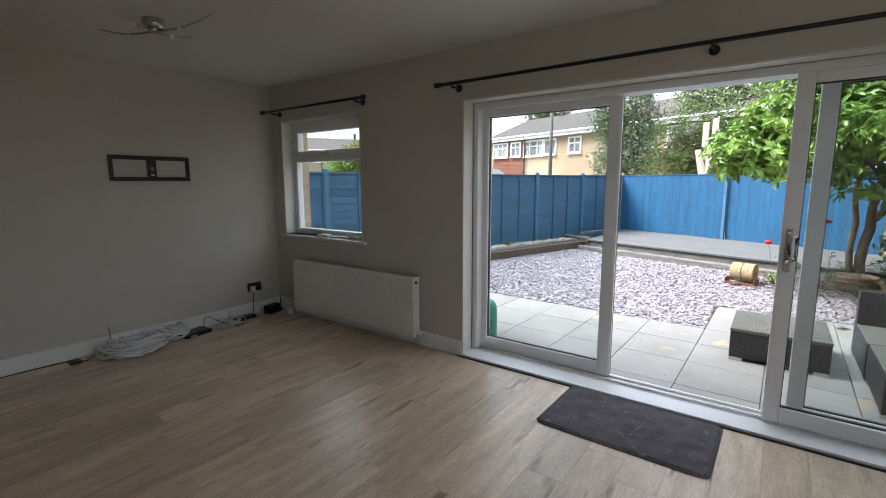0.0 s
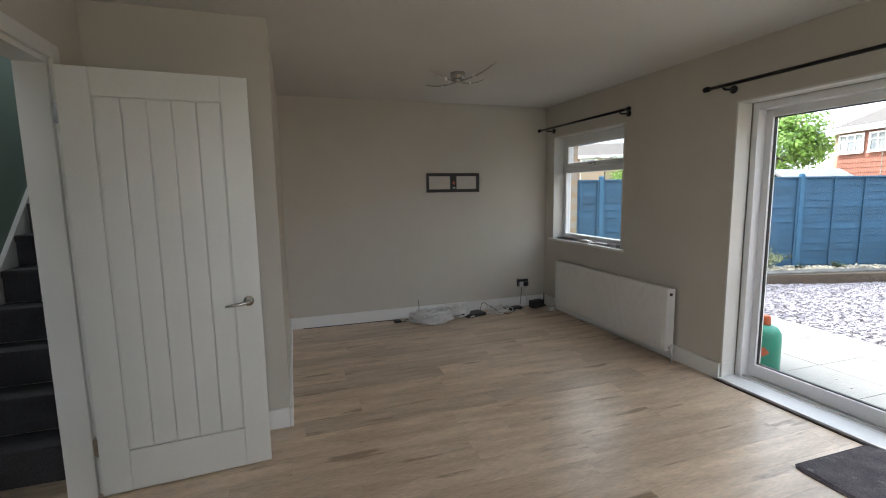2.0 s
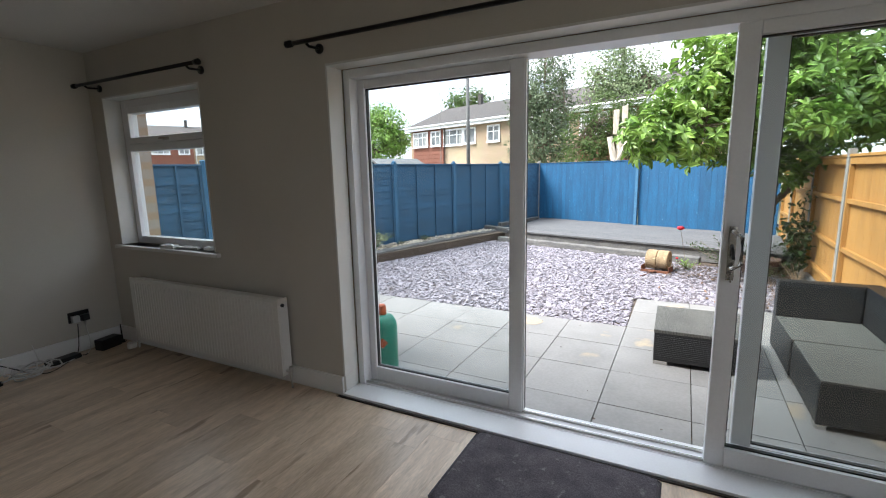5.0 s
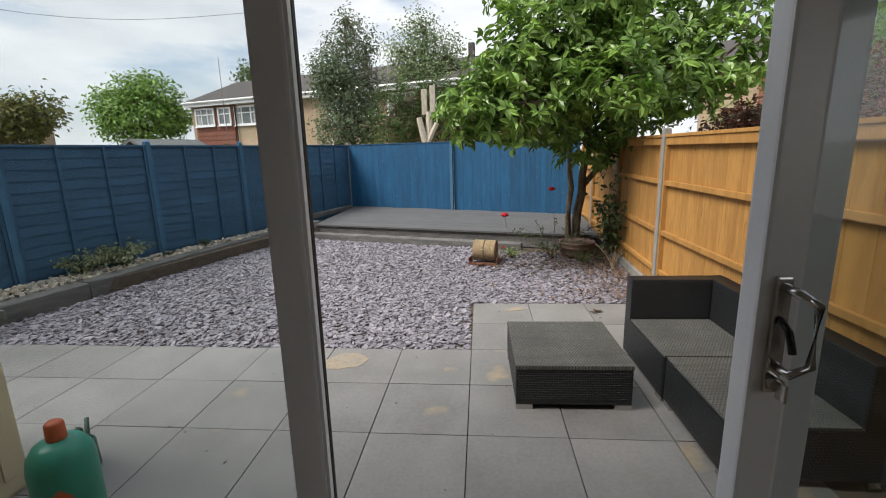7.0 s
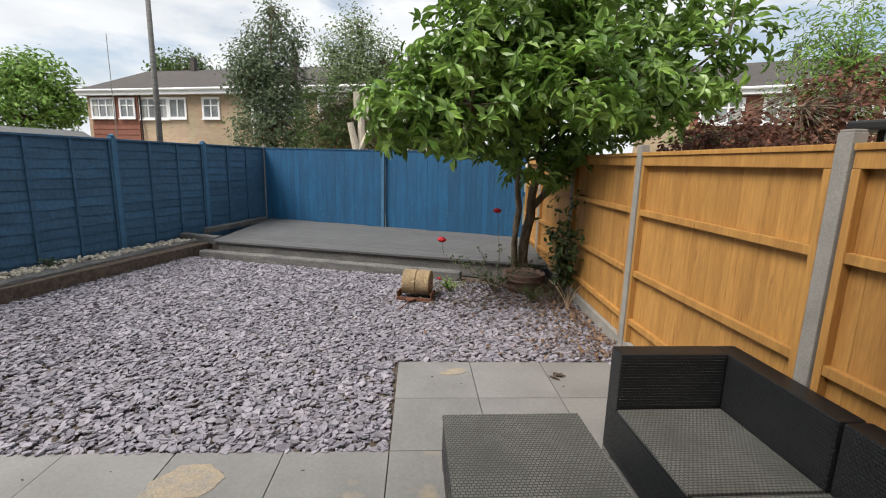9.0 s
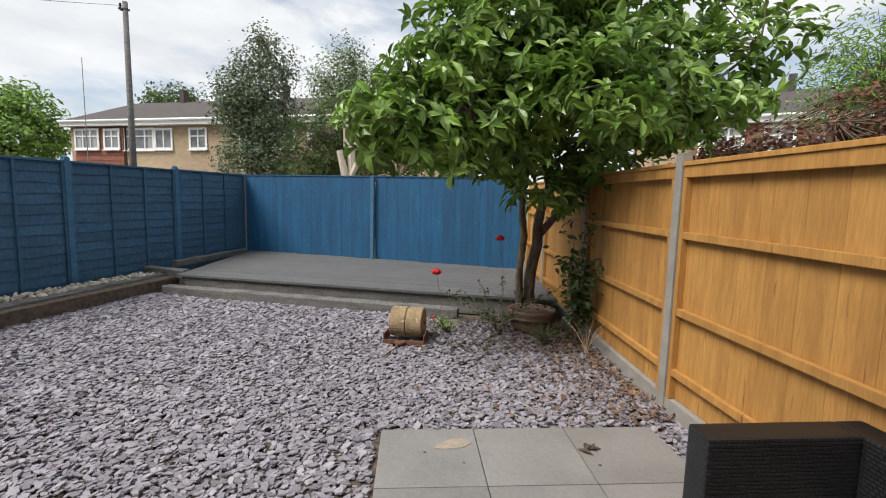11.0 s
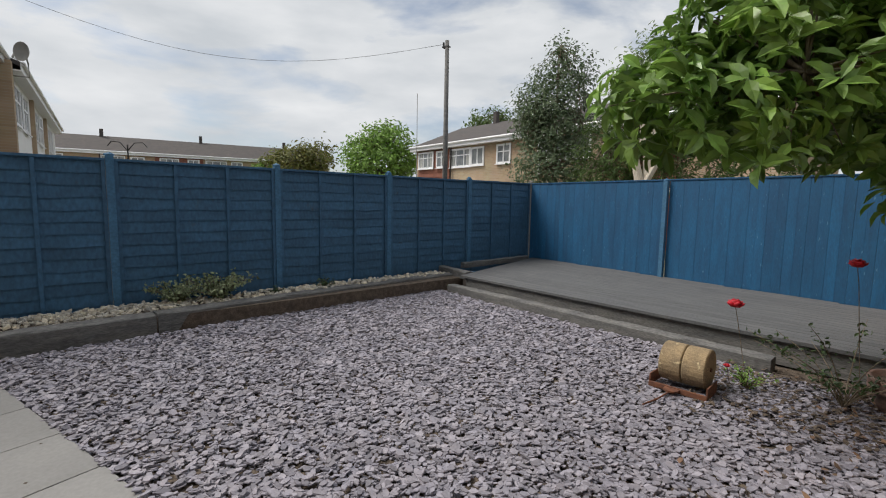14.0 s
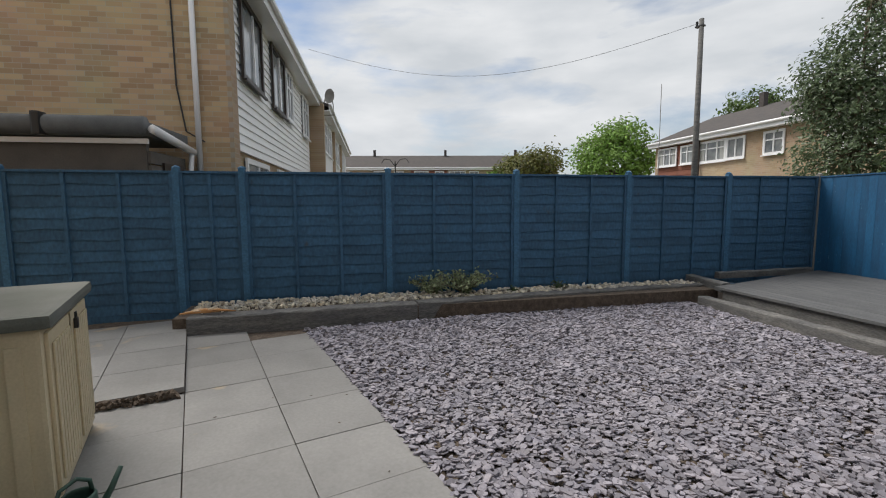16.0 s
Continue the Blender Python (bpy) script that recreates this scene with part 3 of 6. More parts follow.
structure("subfloor", box(WEST, EAST, -1.68, REAR, -0.06, -0.014), "under", "dark underlay below the planks", "floor")

# skirting boards
def skirting(x0, x1, y0, y1, label="white painted skirting board along the wall"):
    structure("baseboard", box(x0, x1, y0, y1, 0.0, 0.125, 0.004), "skirt", label, "skirting board")

skirting(WEST, WEST + 0.018, 0.375, REAR)
skirting(WEST + 0.02, PATIO[0] - 0.0, REAR - 0.018, REAR)
skirting(WEST + 0.02, -2.082, 0.375, 0.393)
skirting(-2.10, -2.082, FLOOR_Y0 + 0.02, 0.372)
skirting(-2.08, DOOR[0] - 0.09, FLOOR_Y0, FLOOR_Y0 + 0.018)
skirting(DOOR[1] + 0.09, EAST, FLOOR_Y0, FLOOR_Y0 + 0.018)
skirting(EAST - 0.018, EAST, FLOOR_Y0 + 0.02, REAR - 0.02)
structure("baseboard", box(PATIO[0] + 0.001, PATIO[0] + 0.016, REAR - 0.001, REAR + 0.10, 0.03, 0.13, 0.003), "gloss", "white painted skirting return in the patio reveal", "skirting board")

# reveals and sills, white painted
def lining(name, x0, x1, y0, y1, z0, z1, label):
    structure(name, box(x0, x1, y0, y1, z0, z1), "gloss", label, "trim")

lining("trim_window_left", WIN[0], WIN[0] + 0.012, REAR - 0.002, REAR + 0.13, WIN[2], WIN[3], "white painted window reveal")
lining("trim_window_right", WIN[1] - 0.012, WIN[1], REAR - 0.002, REAR + 0.13, WIN[2], WIN[3], "white painted window reveal")
lining("trim_window_top", WIN[0] + 0.012, WIN[1] - 0.012, REAR - 0.002, REAR + 0.13, WIN[3] - 0.012, WIN[3], "white painted window head")
lining("trim_patio_left", PATIO[0], PATIO[0] + 0.012, REAR - 0.002, REAR + 0.13, 0.0, PATIO[3], "white painted patio door reveal")
lining("trim_patio_right", PATIO[1] - 0.012, PATIO[1], REAR - 0.002, REAR + 0.13, 0.0, PATIO[3], "white painted patio door reveal")
lining("trim_patio_top", PATIO[0] + 0.012, PATIO[1] - 0.012, REAR - 0.002, REAR + 0.13, PATIO[3] - 0.012, PATIO[3], "white painted patio door head")
structure("window_sill", box(WIN[0] - 0.05, WIN[1] + 0.05, REAR - 0.035, REAR + 0.16, WIN[2] - 0.028, WIN[2], 0.006), "gloss", "white painted inner window sill", "window sill")
structure("trim_threshold", box(PATIO[0] + 0.012, PATIO[1] - 0.012, REAR - 0.03, REAR + 0.14, -0.012, 0.022, 0.004), "upvc", "white threshold board below the patio doors", "trim")
structure("trim_floor_edge", box(PATIO[0], PATIO[1], REAR - 0.045, REAR - 0.03, -0.012, 0.008), "dark", "dark edging strip at the threshold", "trim")


def window_unit():
    """A white window: a fixed lower light, and an opening fanlight above."""
    y0, y1 = REAR + 0.13, REAR + 0.20
    x0, x1, z0, z1 = WIN[0] + 0.012, WIN[1] - 0.012, WIN[2], WIN[3] - 0.012
    zt = 1.68
    w = thing("window_1", "white plastic casement window with a fanlight", "window", kind="structure")
    for a, b, c, d in ((x0, x0 + 0.06, z0, z1), (x1 - 0.06, x1, z0, z1), (x0 + 0.06, x1 - 0.06, z0, z0 + 0.06), (x0 + 0.06, x1 - 0.06, z1 - 0.06, z1), (x0 + 0.06, x1 - 0.06, zt - 0.03, zt + 0.03)):
        part("window_frame", box(a, b, y0, y1, c, d, 0.006), "upvc", w)
    a, b, c, d = x0 + 0.062, x1 - 0.062, zt + 0.032, z1 - 0.062
    for e, f, g, h in ((a, a + 0.05, c, d), (b - 0.05, b, c, d), (a + 0.05, b - 0.05, c, c + 0.05), (a + 0.05, b - 0.05, d - 0.05, d)):
        part("sash", box(e, f, y0 - 0.014, y1 - 0.01, g, h, 0.005), "upvc", w)
    pane = part("pane", box(a + 0.045, b - 0.045, y0 + 0.02, y0 + 0.026, c + 0.045, d - 0.045), "glass", w)
    pane.visible_shadow = False
    pane = part("pane", box(x0 + 0.055, x1 - 0.055, y0 + 0.03, y0 + 0.036, z0 + 0.055, zt - 0.025), "glass", w)
    pane.visible_shadow = False
    mid = (a + b) / 2
    h = part("handle", box(mid - 0.03, mid + 0.03, y0 - 0.03, y0 - 0.014, c + 0.012, c + 0.035, 0.004), "chrome", w, "chrome window handle")
    part("lever", box(mid - 0.055, mid + 0.045, y0 - 0.048, y0 - 0.031, c + 0.018, c + 0.032, 0.005), "chrome", h)
    structure("window_sill_outer", box(WIN[0] - 0.0, WIN[1], y1 + 0.001, REAR + 0.38, WIN[2] - 0.04, WIN[2] + 0.004, 0.006), "upvc", "white outer window sill", "window sill")

window_unit()


def patio_doors():
    y0, y1 = REAR + 0.14, REAR + 0.29
    x0, x1, z0, z1 = PATIO[0] + 0.012, PATIO[1] - 0.012, 0.0, PATIO[3] - 0.012
    d = thing("patio_door", "white plastic sliding patio doors, middle panel slid open", "patio door")
    for a, b, c, e in ((x0, x0 + 0.045, z0, z1), (x1 - 0.045, x1, z0, z1), (x0 + 0.045, x1 - 0.045, z1 - 0.05, z1), (x0 + 0.045, x1 - 0.045, z0 - 0.03, z0 + 0.025)):
        part("outer_frame", box(a, b, y0, y1, c, e, 0.005), "upvc", d)
    part("track", box(x0 + 0.045, x1 - 0.045, y0 + 0.018, y0 + 0.024, z0 + 0.025, z0 + 0.04), "chrome", d, "bare metal sliding track")
    part("track", box(x0 + 0.045, x1 - 0.045, y0 + 0.09, y0 + 0.096, z0 + 0.025, z0 + 0.04), "chrome", d)

    def panel(name, a, b, ya, yb, label, lead=0.08):
        p = part(name, box(a, a + lead, ya, yb, z0 + 0.03, z1 - 0.05, 0.008), "upvc", d, label)
        part("stile", box(b - 0.08, b, ya, yb, z0 + 0.03, z1 - 0.05, 0.008), "upvc", p)
        part("bottom_rail", box(a + lead, b - 0.08, ya, yb, z0 + 0.03, z0 + 0.125, 0.008), "upvc", p)
        part("top_rail", box(a + lead, b - 0.08, ya, yb, z1 - 0.105, z1 - 0.05, 0.008), "upvc", p)
        for s, t, u, v in ((a + lead, a + lead + 0.005, z0 + 0.125, z1 - 0.105), (b - 0.085, b - 0.08, z0 + 0.125, z1 - 0.105), (a + lead + 0.005, b - 0.085, z0 + 0.125, z0 + 0.131), (a + lead + 0.005, b - 0.085, z1 - 0.111, z1 - 0.105)):
            part("seal", box(s, t, (ya + yb) / 2 - 0.012, (ya + yb) / 2 + 0.012, u, v), "rubber", p)
        g = part("pane", box(a + lead + 0.003, b - 0.083, (ya + yb) / 2 - 0.004, (ya + yb) / 2 + 0.004, z0 + 0.13, z1 - 0.108), "glass", p)
        g.visible_shadow = False
        return p

    panel("fixed_panel", x0 + 0.045, -0.56, y0 + 0.075, y0 + 0.135, "fixed glazed panel", 0.05)
    panel("fixed_panel", 0.47, x1 - 0.045, y0 + 0.075, y0 + 0.135, "fixed glazed panel")
    s = panel("sliding_panel", 0.36, 1.46, y0 + 0.002, y0 + 0.066, "sliding glazed panel with lock and pull handle")
    part("interlock", box(-0.5595, -0.552, y0 + 0.080, y0 + 0.10, z0 + 0.04, z1 - 0.055), "upvc", d)
    part("interlock", box(-0.5595, -0.554, y0 + 0.112, y0 + 0.128, z0 + 0.04, z1 - 0.055), "rubber", d)
    plate = part("lock_plate", box(0.385, 0.415, y0 - 0.008, y0 + 0.002, 0.93, 1.17, 0.004), "chrome", s, "chrome lock plate")
    return d, plate, y0

pd, plate, py0 = patio_doors()
# pull handle with its ring, key and cylinder, in front of the lock plate
grip = tube([(0.40, py0 - 0.008, 1.15), (0.40, py0 - 0.05, 1.15), (0.43, py0 - 0.058, 1.13), (0.43, py0 - 0.058, 1.01), (0.40, py0 - 0.05, 0.99), (0.40, py0 - 0.008, 0.99)], 0.009, 10)
part("pull_handle", grip, "chrome", pd, "chrome pull handle", smooth=True)
part("thumb_lever", tube([(0.40, py0 - 0.01, 1.085), (0.40, py0 - 0.035, 1.07), (0.405, py0 - 0.045, 1.03)], 0.007, 8), "blackmetal", pd, "black thumb lever", smooth=True)
part("cylinder", tube([(0.40, py0 - 0.006, 0.955), (0.40, py0 - 0.025, 0.955)], 0.014, 12), "chrome", pd)
part("key", box(0.397, 0.403, py0 - 0.05, py0 - 0.024, 0.93, 0.965), "chrome", pd, "key left in the lock")


def curtain_pole(x0, x1, z, brackets, label):
    p = thing("curtain_pole", label, "curtain pole")
    y = REAR - 0.11
    part("pole", tube([(x0, y, z), (x1, y, z)], 0.0125, 12), "blackmetal", p, smooth=True)
    for x, s in ((x0, -1), (x1, 1)):
        part("finial", tube([(x, y, z), (x + s * 0.012, y, z), (x + s * 0.014, y, z), (x + s * 0.05, y, z), (x + s * 0.058, y, z)], [0.014, 0.014, 0.019, 0.02, 0.012], 12), "blackmetal", p, smooth=True)
    for x in brackets:
        b = part("bracket", tube([(x, REAR, z - 0.02), (x, REAR - 0.012, z - 0.02)], 0.028, 14), "blackmetal", p, smooth=True)
        part("arm", tube([(x, REAR - 0.01, z - 0.02), (x, y + 0.02, z - 0.025), (x, y, z - 0.014)], 0.008, 8), "blackmetal", b, smooth=True)

curtain_pole(-4.17, -2.70, 2.17, (-4.05, -2.78), "short black metal curtain pole above the window")
curtain_pole(-1.82, 1.72, 2.165, (-1.72, -0.02, 1.62), "long black metal curtain pole above the patio doors")


def radiator():
    x0, x1, z0, z1, y1 = -3.80, -2.12, 0.085, 0.625, REAR - 0.03
    y0 = REAR - 0.125
    r = thing("radiator", "white enamelled double panel radiator under the window", "radiator")
    bm = bmesh.new()
    n = 48
    add_box(bm, x0, x1, y0 + 0.012, y0 + 0.024, z0, z1, 0.004)
    part("front_panel", bm, "rad", r)
    for k in range(n):
        c = x0 + 0.04 + (x1 - x0 - 0.08) * (k + 0.5) / n
        part("fin", box(c - 0.012, c + 0.012, y0 + 0.0085, y0 + 0.0125, z0 + 0.03, z1 - 0.03, 0.003), "rad", r)
    part("rear_panel", box(x0 + 0.02, x1 - 0.02, y1 - 0.02, y1, z0 + 0.01, z1 - 0.01, 0.005), "rad", r)
    for x in (x0, x1 - 0.006):
        part("side_panel", box(x, x + 0.006, y0 + 0.026, y1 + 0.004, z0, z1 - 0.004, 0.002), "rad", r)
    part("top_grille", box(x0 + 0.007, x1 - 0.007, y0 + 0.026, y1 - 0.022, z1 - 0.014, z1 - 0.006, 0.002), "rad", r)
    part("vent_plug", tube([(x1, y0 + 0.05, z1 - 0.05), (x1 + 0.012, y0 + 0.05, z1 - 0.05)], 0.012, 12), "black", r, "dark vent plug")
    v = part("valve", tube([(x1 + 0.002, y0 + 0.05, z0 + 0.03), (x1 + 0.035, y0 + 0.05, z0 + 0.03), (x1 + 0.04, y0 + 0.05, z0 + 0.0), (x1 + 0.04, y0 + 0.05, 0.0)], [0.011, 0.012, 0.012, 0.008], 10), "gloss", r, "white valve and pipe", smooth=True)
    part("valve_head", tube([(x1 + 0.04, y0 + 0.05, z0 + 0.03), (x1 + 0.04, y0 + 0.05, z0 + 0.065)], 0.014, 12), "gloss", v, smooth=True)
    v = part("valve", tube([(x0 - 0.002, y0 + 0.05, z0 + 0.03), (x0 - 0.05, y0 + 0.05, z0 + 0.03), (x0 - 0.055, y0 + 0.05, z0), (x0 - 0.055, y0 + 0.05, 0.0)], [0.011, 0.012, 0.012, 0.008], 10), "gloss", r, smooth=True)
    for x in (x0 + 0.3, x1 - 0.3):
        part("wall_bracket", box(x - 0.015, x + 0.015, y1, REAR, z0 + 0.06, z1 - 0.08), "rad", r)

radiator()


def tv_bracket():
    y0, y1, z0, z1, x = 1.93, 2.58, 1.445, 1.665, WEST
    t = thing("tv_bracket", "empty black metal television bracket on the wall", "tv bracket")
    for a, b, c, d in ((y0, y1, z1 - 0.036, z1), (y0, y1, z0, z0 + 0.036), (y0, y0 + 0.03, z0 + 0.036, z1 - 0.036), (y1 - 0.03, y1, z0 + 0.036, z1 - 0.036)):
        part("rail", box(x, x + 0.022, a, b, c, d, 0.003), "blackmetal", t)
    mid = (y0 + y1) / 2
    p = part("centre_plate", box(x, x + 0.03, mid - 0.035, mid + 0.035, z0 + 0.036, z1 - 0.036, 0.003), "blackmetal", t)
    part("sticker", box(x + 0.03, x + 0.032, mid - 0.012, mid + 0.012, 1.535, 1.57), "orange", p, "small orange sticker")
    part("level_vial", box(x + 0.03, x + 0.034, mid - 0.015, mid + 0.015, 1.49, 1.505), "gloss", p, "small white spirit level")
    for k in range(6):
        yy = y0 + 0.06 + k * 0.02 + (0.33 if k > 2 else 0)
        part("hook", box(x + 0.022, x + 0.03, yy, yy + 0.012, z1 - 0.034, z1 - 0.012), "black", t)

tv_bracket()


def ceiling_lamp(x, y):
    l = thing("ceiling_lamp", "chrome ceiling lamp with thin curved arms, unlit", "ceiling lamp", x, y, CEIL)
    part("base", lathe([(0.055, -0.05), (0.062, -0.03), (0.062, 0.0)], 24), "chrome", l, smooth=True)
    part("hub", lathe([(0.02, -0.075), (0.035, -0.068), (0.035, -0.05)], 20), "chrome", l, smooth=True)
    for k, a in enumerate((20, 200, 110, 290)):
        c, s = math.cos(radians(a)), math.sin(radians(a))
        reach = 0.46 if k < 2 else 0.3
        pts = [(c * reach * q, s * reach * q, -0.068 - 0.012 * math.sin(math.pi * q) + 0.055 * q * q) for q in (0.05, 0.25, 0.5, 0.75, 1.0)]
        arm = part("arm", tube(pts, [0.008, 0.007, 0.006, 0.005, 0.003], 8), "chrome", l, smooth=True)
        part("lamp_holder", tube([(c * reach * 0.45, s * reach * 0.45, -0.078), (c * reach * 0.45, s * reach * 0.45, -0.055)], 0.012, 10), "gloss", arm, "white capsule lamp holder", smooth=True)

ceiling_lamp(-2.95, 1.85)


def hall_door():
    """A white cottage door with five grooves, standing open into the room."""
    length = 0.772
    hx, hy = -1.70, -0.495
    ang = math.degrees(math.atan2(0.275 - hy, -1.755 - hx))
    d = thing("door_1", "white boarded cottage door standing open into the room", "door", hx, hy, 0.0, ang, kind="structure")
    w, z0, z1, t = length, 0.008, 2.032, 0.02
    part("core", box(0, w, -t + 0.0125, t - 0.0125, z0, z1), "gloss", d)
    for s in (-1, 1):
        a, b = (t - 0.0125, t) if s > 0 else (-t, -t + 0.0125)
        for x0, x1, c, e in ((0, 0.125, z0, z1), (w - 0.125, w, z0, z1), (0.125, w - 0.125, z0, z0 + 0.21), (0.125, w - 0.125, z1 - 0.125, z1)):
            part("frame_member", box(x0, x1, a, b, c, e, 0.0045), "gloss", d)
        n = 5
        for k in range(n):
            x0 = 0.131 + (w - 0.262) * k / n
            x1 = 0.131 + (w - 0.262) * (k + 1) / n
            part("board", box(x0 + 0.0015, x1 - 0.0015, a if s > 0 else a + 0.002, b - 0.002 if s > 0 else b, z0 + 0.216, z1 - 0.131, 0.0055), "gloss", d)
        h = part("handle", tube([(w - 0.06, s * t, 0.91), (w - 0.06, s * (t + 0.008), 0.91)], 0.026, 18), "chrome", d, "brushed chrome lever handle", smooth=True)
        part("lever", tube([(w - 0.06, s * (t + 0.006), 0.91), (w - 0.06, s * (t + 0.045), 0.91), (w - 0.075, s * (t + 0.052), 0.91), (w - 0.125, s * (t + 0.05), 0.903), (w - 0.17, s * (t + 0.046), 0.899)], [0.009, 0.009, 0.009, 0.008, 0.006], 10), "chrome", h, smooth=True)
    for z in (0.22, 1.78):
        part("hinge", box(-0.012, 0.004, -t - 0.006, t - 0.012, z, z + 0.09), "chrome", d, "steel hinge")

hall_door()
# door lining and architraves
x0, x1, zt = DOOR[0], DOOR[1], DOOR[3]
for nm, bm in (("trim_door_left", box(x0, x0 + 0.03, FLOOR_Y0 - 0.12, FLOOR_Y0, 0, zt)), ("trim_door_right", box(x1 - 0.03, x1, FLOOR_Y0 - 0.12, FLOOR_Y0, 0, zt)), ("trim_door_top", box(x0 + 0.03, x1 - 0.03, FLOOR_Y0 - 0.12, FLOOR_Y0, zt - 0.03, zt)),
               ("trim_architrave_left", box(x0 - 0.06, x0 + 0.008, FLOOR_Y0, FLOOR_Y0 + 0.02, 0, zt + 0.06, 0.006)), ("trim_architrave_right", box(x1 - 0.008, x1 + 0.06, FLOOR_Y0, FLOOR_Y0 + 0.02, 0, zt + 0.06, 0.006)), ("trim_architrave_top", box(x0 + 0.008, x1 - 0.008, FLOOR_Y0, FLOOR_Y0 + 0.02, zt - 0.008, zt + 0.06, 0.006))):
    structure(nm, bm, "gloss", "white gloss door frame", "trim")

# stairs climbing away behind the doorway
stairs = thing("stairs", "stairs covered in dark carpet with a white side string", "stairs", kind="structure")
RISE, GO, SX = 0.203, 0.195, -1.925
for k in range(10):
    bm = box(SX - GO * (k + 1), SX - GO * k + 0.02, -1.27, FLOOR_Y0 - 0.13, RISE * (k + 1) - 0.05, RISE * (k + 1), 0.015)
    add_box(bm, SX - GO * (k + 1), SX - GO * k, -1.27, FLOOR_Y0 - 0.13, RISE * k, RISE * (k + 1) - 0.03)
    part("step", bm, "carpet", stairs)
bm = bmesh.new()
prof = [(SX + 0.06, 0.0), (SX + 0.06, 0.14), (SX - GO * 6.6, RISE * 6.6 + 0.22), (SX - GO * 6.6 - 0.3, RISE * 6.6 + 0.22), (SX - GO * 6.6 - 0.3, 0.0)]
f = bm.faces.new([bm.verts.new((a, -1.30, b)) for a, b in prof])
ext = bmesh.ops.extrude_face_region(bm, geom=[f])["geom"]
bmesh.ops.translate(bm, verts=[v for v in ext if isinstance(v, bmesh.types.BMVert)], vec=(0, 0.03, 0))
part("string", bm, "gloss", stairs, "white painted stair string")


# clutter along the wall
def coil(name, x, y, loops, spread, r, material, label, seed):
    rng = random.Random(seed)
    c = thing(name, label, "cable", x, y, 0.0)
    for k in range(loops):
        a0, rx, ry, ox, oy = rng.uniform(0, 6.3), spread * rng.uniform(0.6, 1.0), spread * rng.uniform(0.8, 1.5), rng.uniform(-0.03, 0.03), rng.uniform(-0.06, 0.06)
        h = r + rng.uniform(0, 0.1)
        pts = [(ox + rx * math.cos(a0 + q * 0.42), oy + ry * math.sin(a0 + q * 0.42), h + 0.018 * math.sin(q * 1.3 + k)) for q in range(rng.randint(11, 16))]
        pts = [(a, b, max(r, z)) for a, b, z in pts]
        part("loop", tube(pts, r, 6), material, c, smooth=True)

coil("coiled_cable", -4.0, 1.90, 44, 0.16, 0.011, "cable", "tangled heap of white coiled cables on the floor", 1)
coil("coiled_cable", -4.05, 2.22, 14, 0.09, 0.010, "cable", "small loop of white cable beside the router", 2)
coil("coiled_cable", -4.00, 2.72, 7, 0.10, 0.0055, "cable", "loose loops of white cable on the floor", 3)


def loose_cable(pts, r, material, label):
    smooth_pts = []
    for i in range(len(pts) - 1):
        p0, p1, p2, p3 = (Vector(pts[max(0, min(len(pts) - 1, i + q))]) for q in (-1, 0, 1, 2))
        for s in (0, 0.25, 0.5, 0.75):
            smooth_pts.append(0.5 * (2 * p1 + (p2 - p0) * s + (2 * p0 - 5 * p1 + 4 * p2 - p3) * s * s + (3 * p1 - p0 - 3 * p2 + p3) * s ** 3))
    smooth_pts.append(Vector(pts[-1]))
    tagged(part("cable", tube(smooth_pts, r, 6), material, smooth=True), label, "cable")

loose_cable([(-4.20, 0.50, 0.005), (-4.19, 0.9, 0.005), (-4.18, 1.35, 0.005), (-4.15, 1.55, 0.006)], 0.004, "cableblack", "thin black cable lying along the skirting")
loose_cable([(-4.12, 1.60, 0.006), (-4.16, 1.70, 0.008), (-4.15, 1.78, 0.07), (-4.19, 1.80, 0.17), (-4.20, 1.79, 0.21)], 0.003, "cableblack", "thin black cable end standing up from the heap")
loose_cable([(-4.02, 2.50, 0.02), (-4.08, 2.56, 0.13), (-4.02, 2.68, 0.06), (-3.94, 2.80, 0.005), (-4.02, 2.95, 0.005), (-4.16, 3.10, 0.02), (-4.21, 3.15, 0.24)], 0.0035, "cableblack", "black lead running to the wall socket")
loose_cable([(-4.05, 2.75, 0.006), (-4.02, 2.88, 0.006), (-4.06, 3.02, 0.006), (-4.14, 3.18, 0.02), (-4.205, 3.20, 0.25)], 0.0035, "cable", "white lead running to the wall socket")
loose_cable([(-4.16, 2.85, 0.01), (-4.19, 2.84, 0.10), (-4.20, 2.83, 0.17)], 0.003, "cable", "white aerial lead standing up by the skirting")

router = thing("router", "flat black router lying on the floor", "router", -4.03, 2.42, 0.0, 12)
part("case", box(-0.085, 0.085, -0.13, 0.13, 0.004, 0.038, 0.012), "black", router)
part("lid_panel", box(-0.07, 0.07, -0.115, 0.115, 0.0385, 0.0405), "black", router)
for yy in (-0.09, 0.09):
    part("foot", box(-0.06, 0.06, yy - 0.012, yy + 0.012, 0.0, 0.005), "black", router)
part("label_plate", box(0.0852, 0.087, -0.10, -0.04, 0.012, 0.028), "gloss", router, "white label on the case edge")

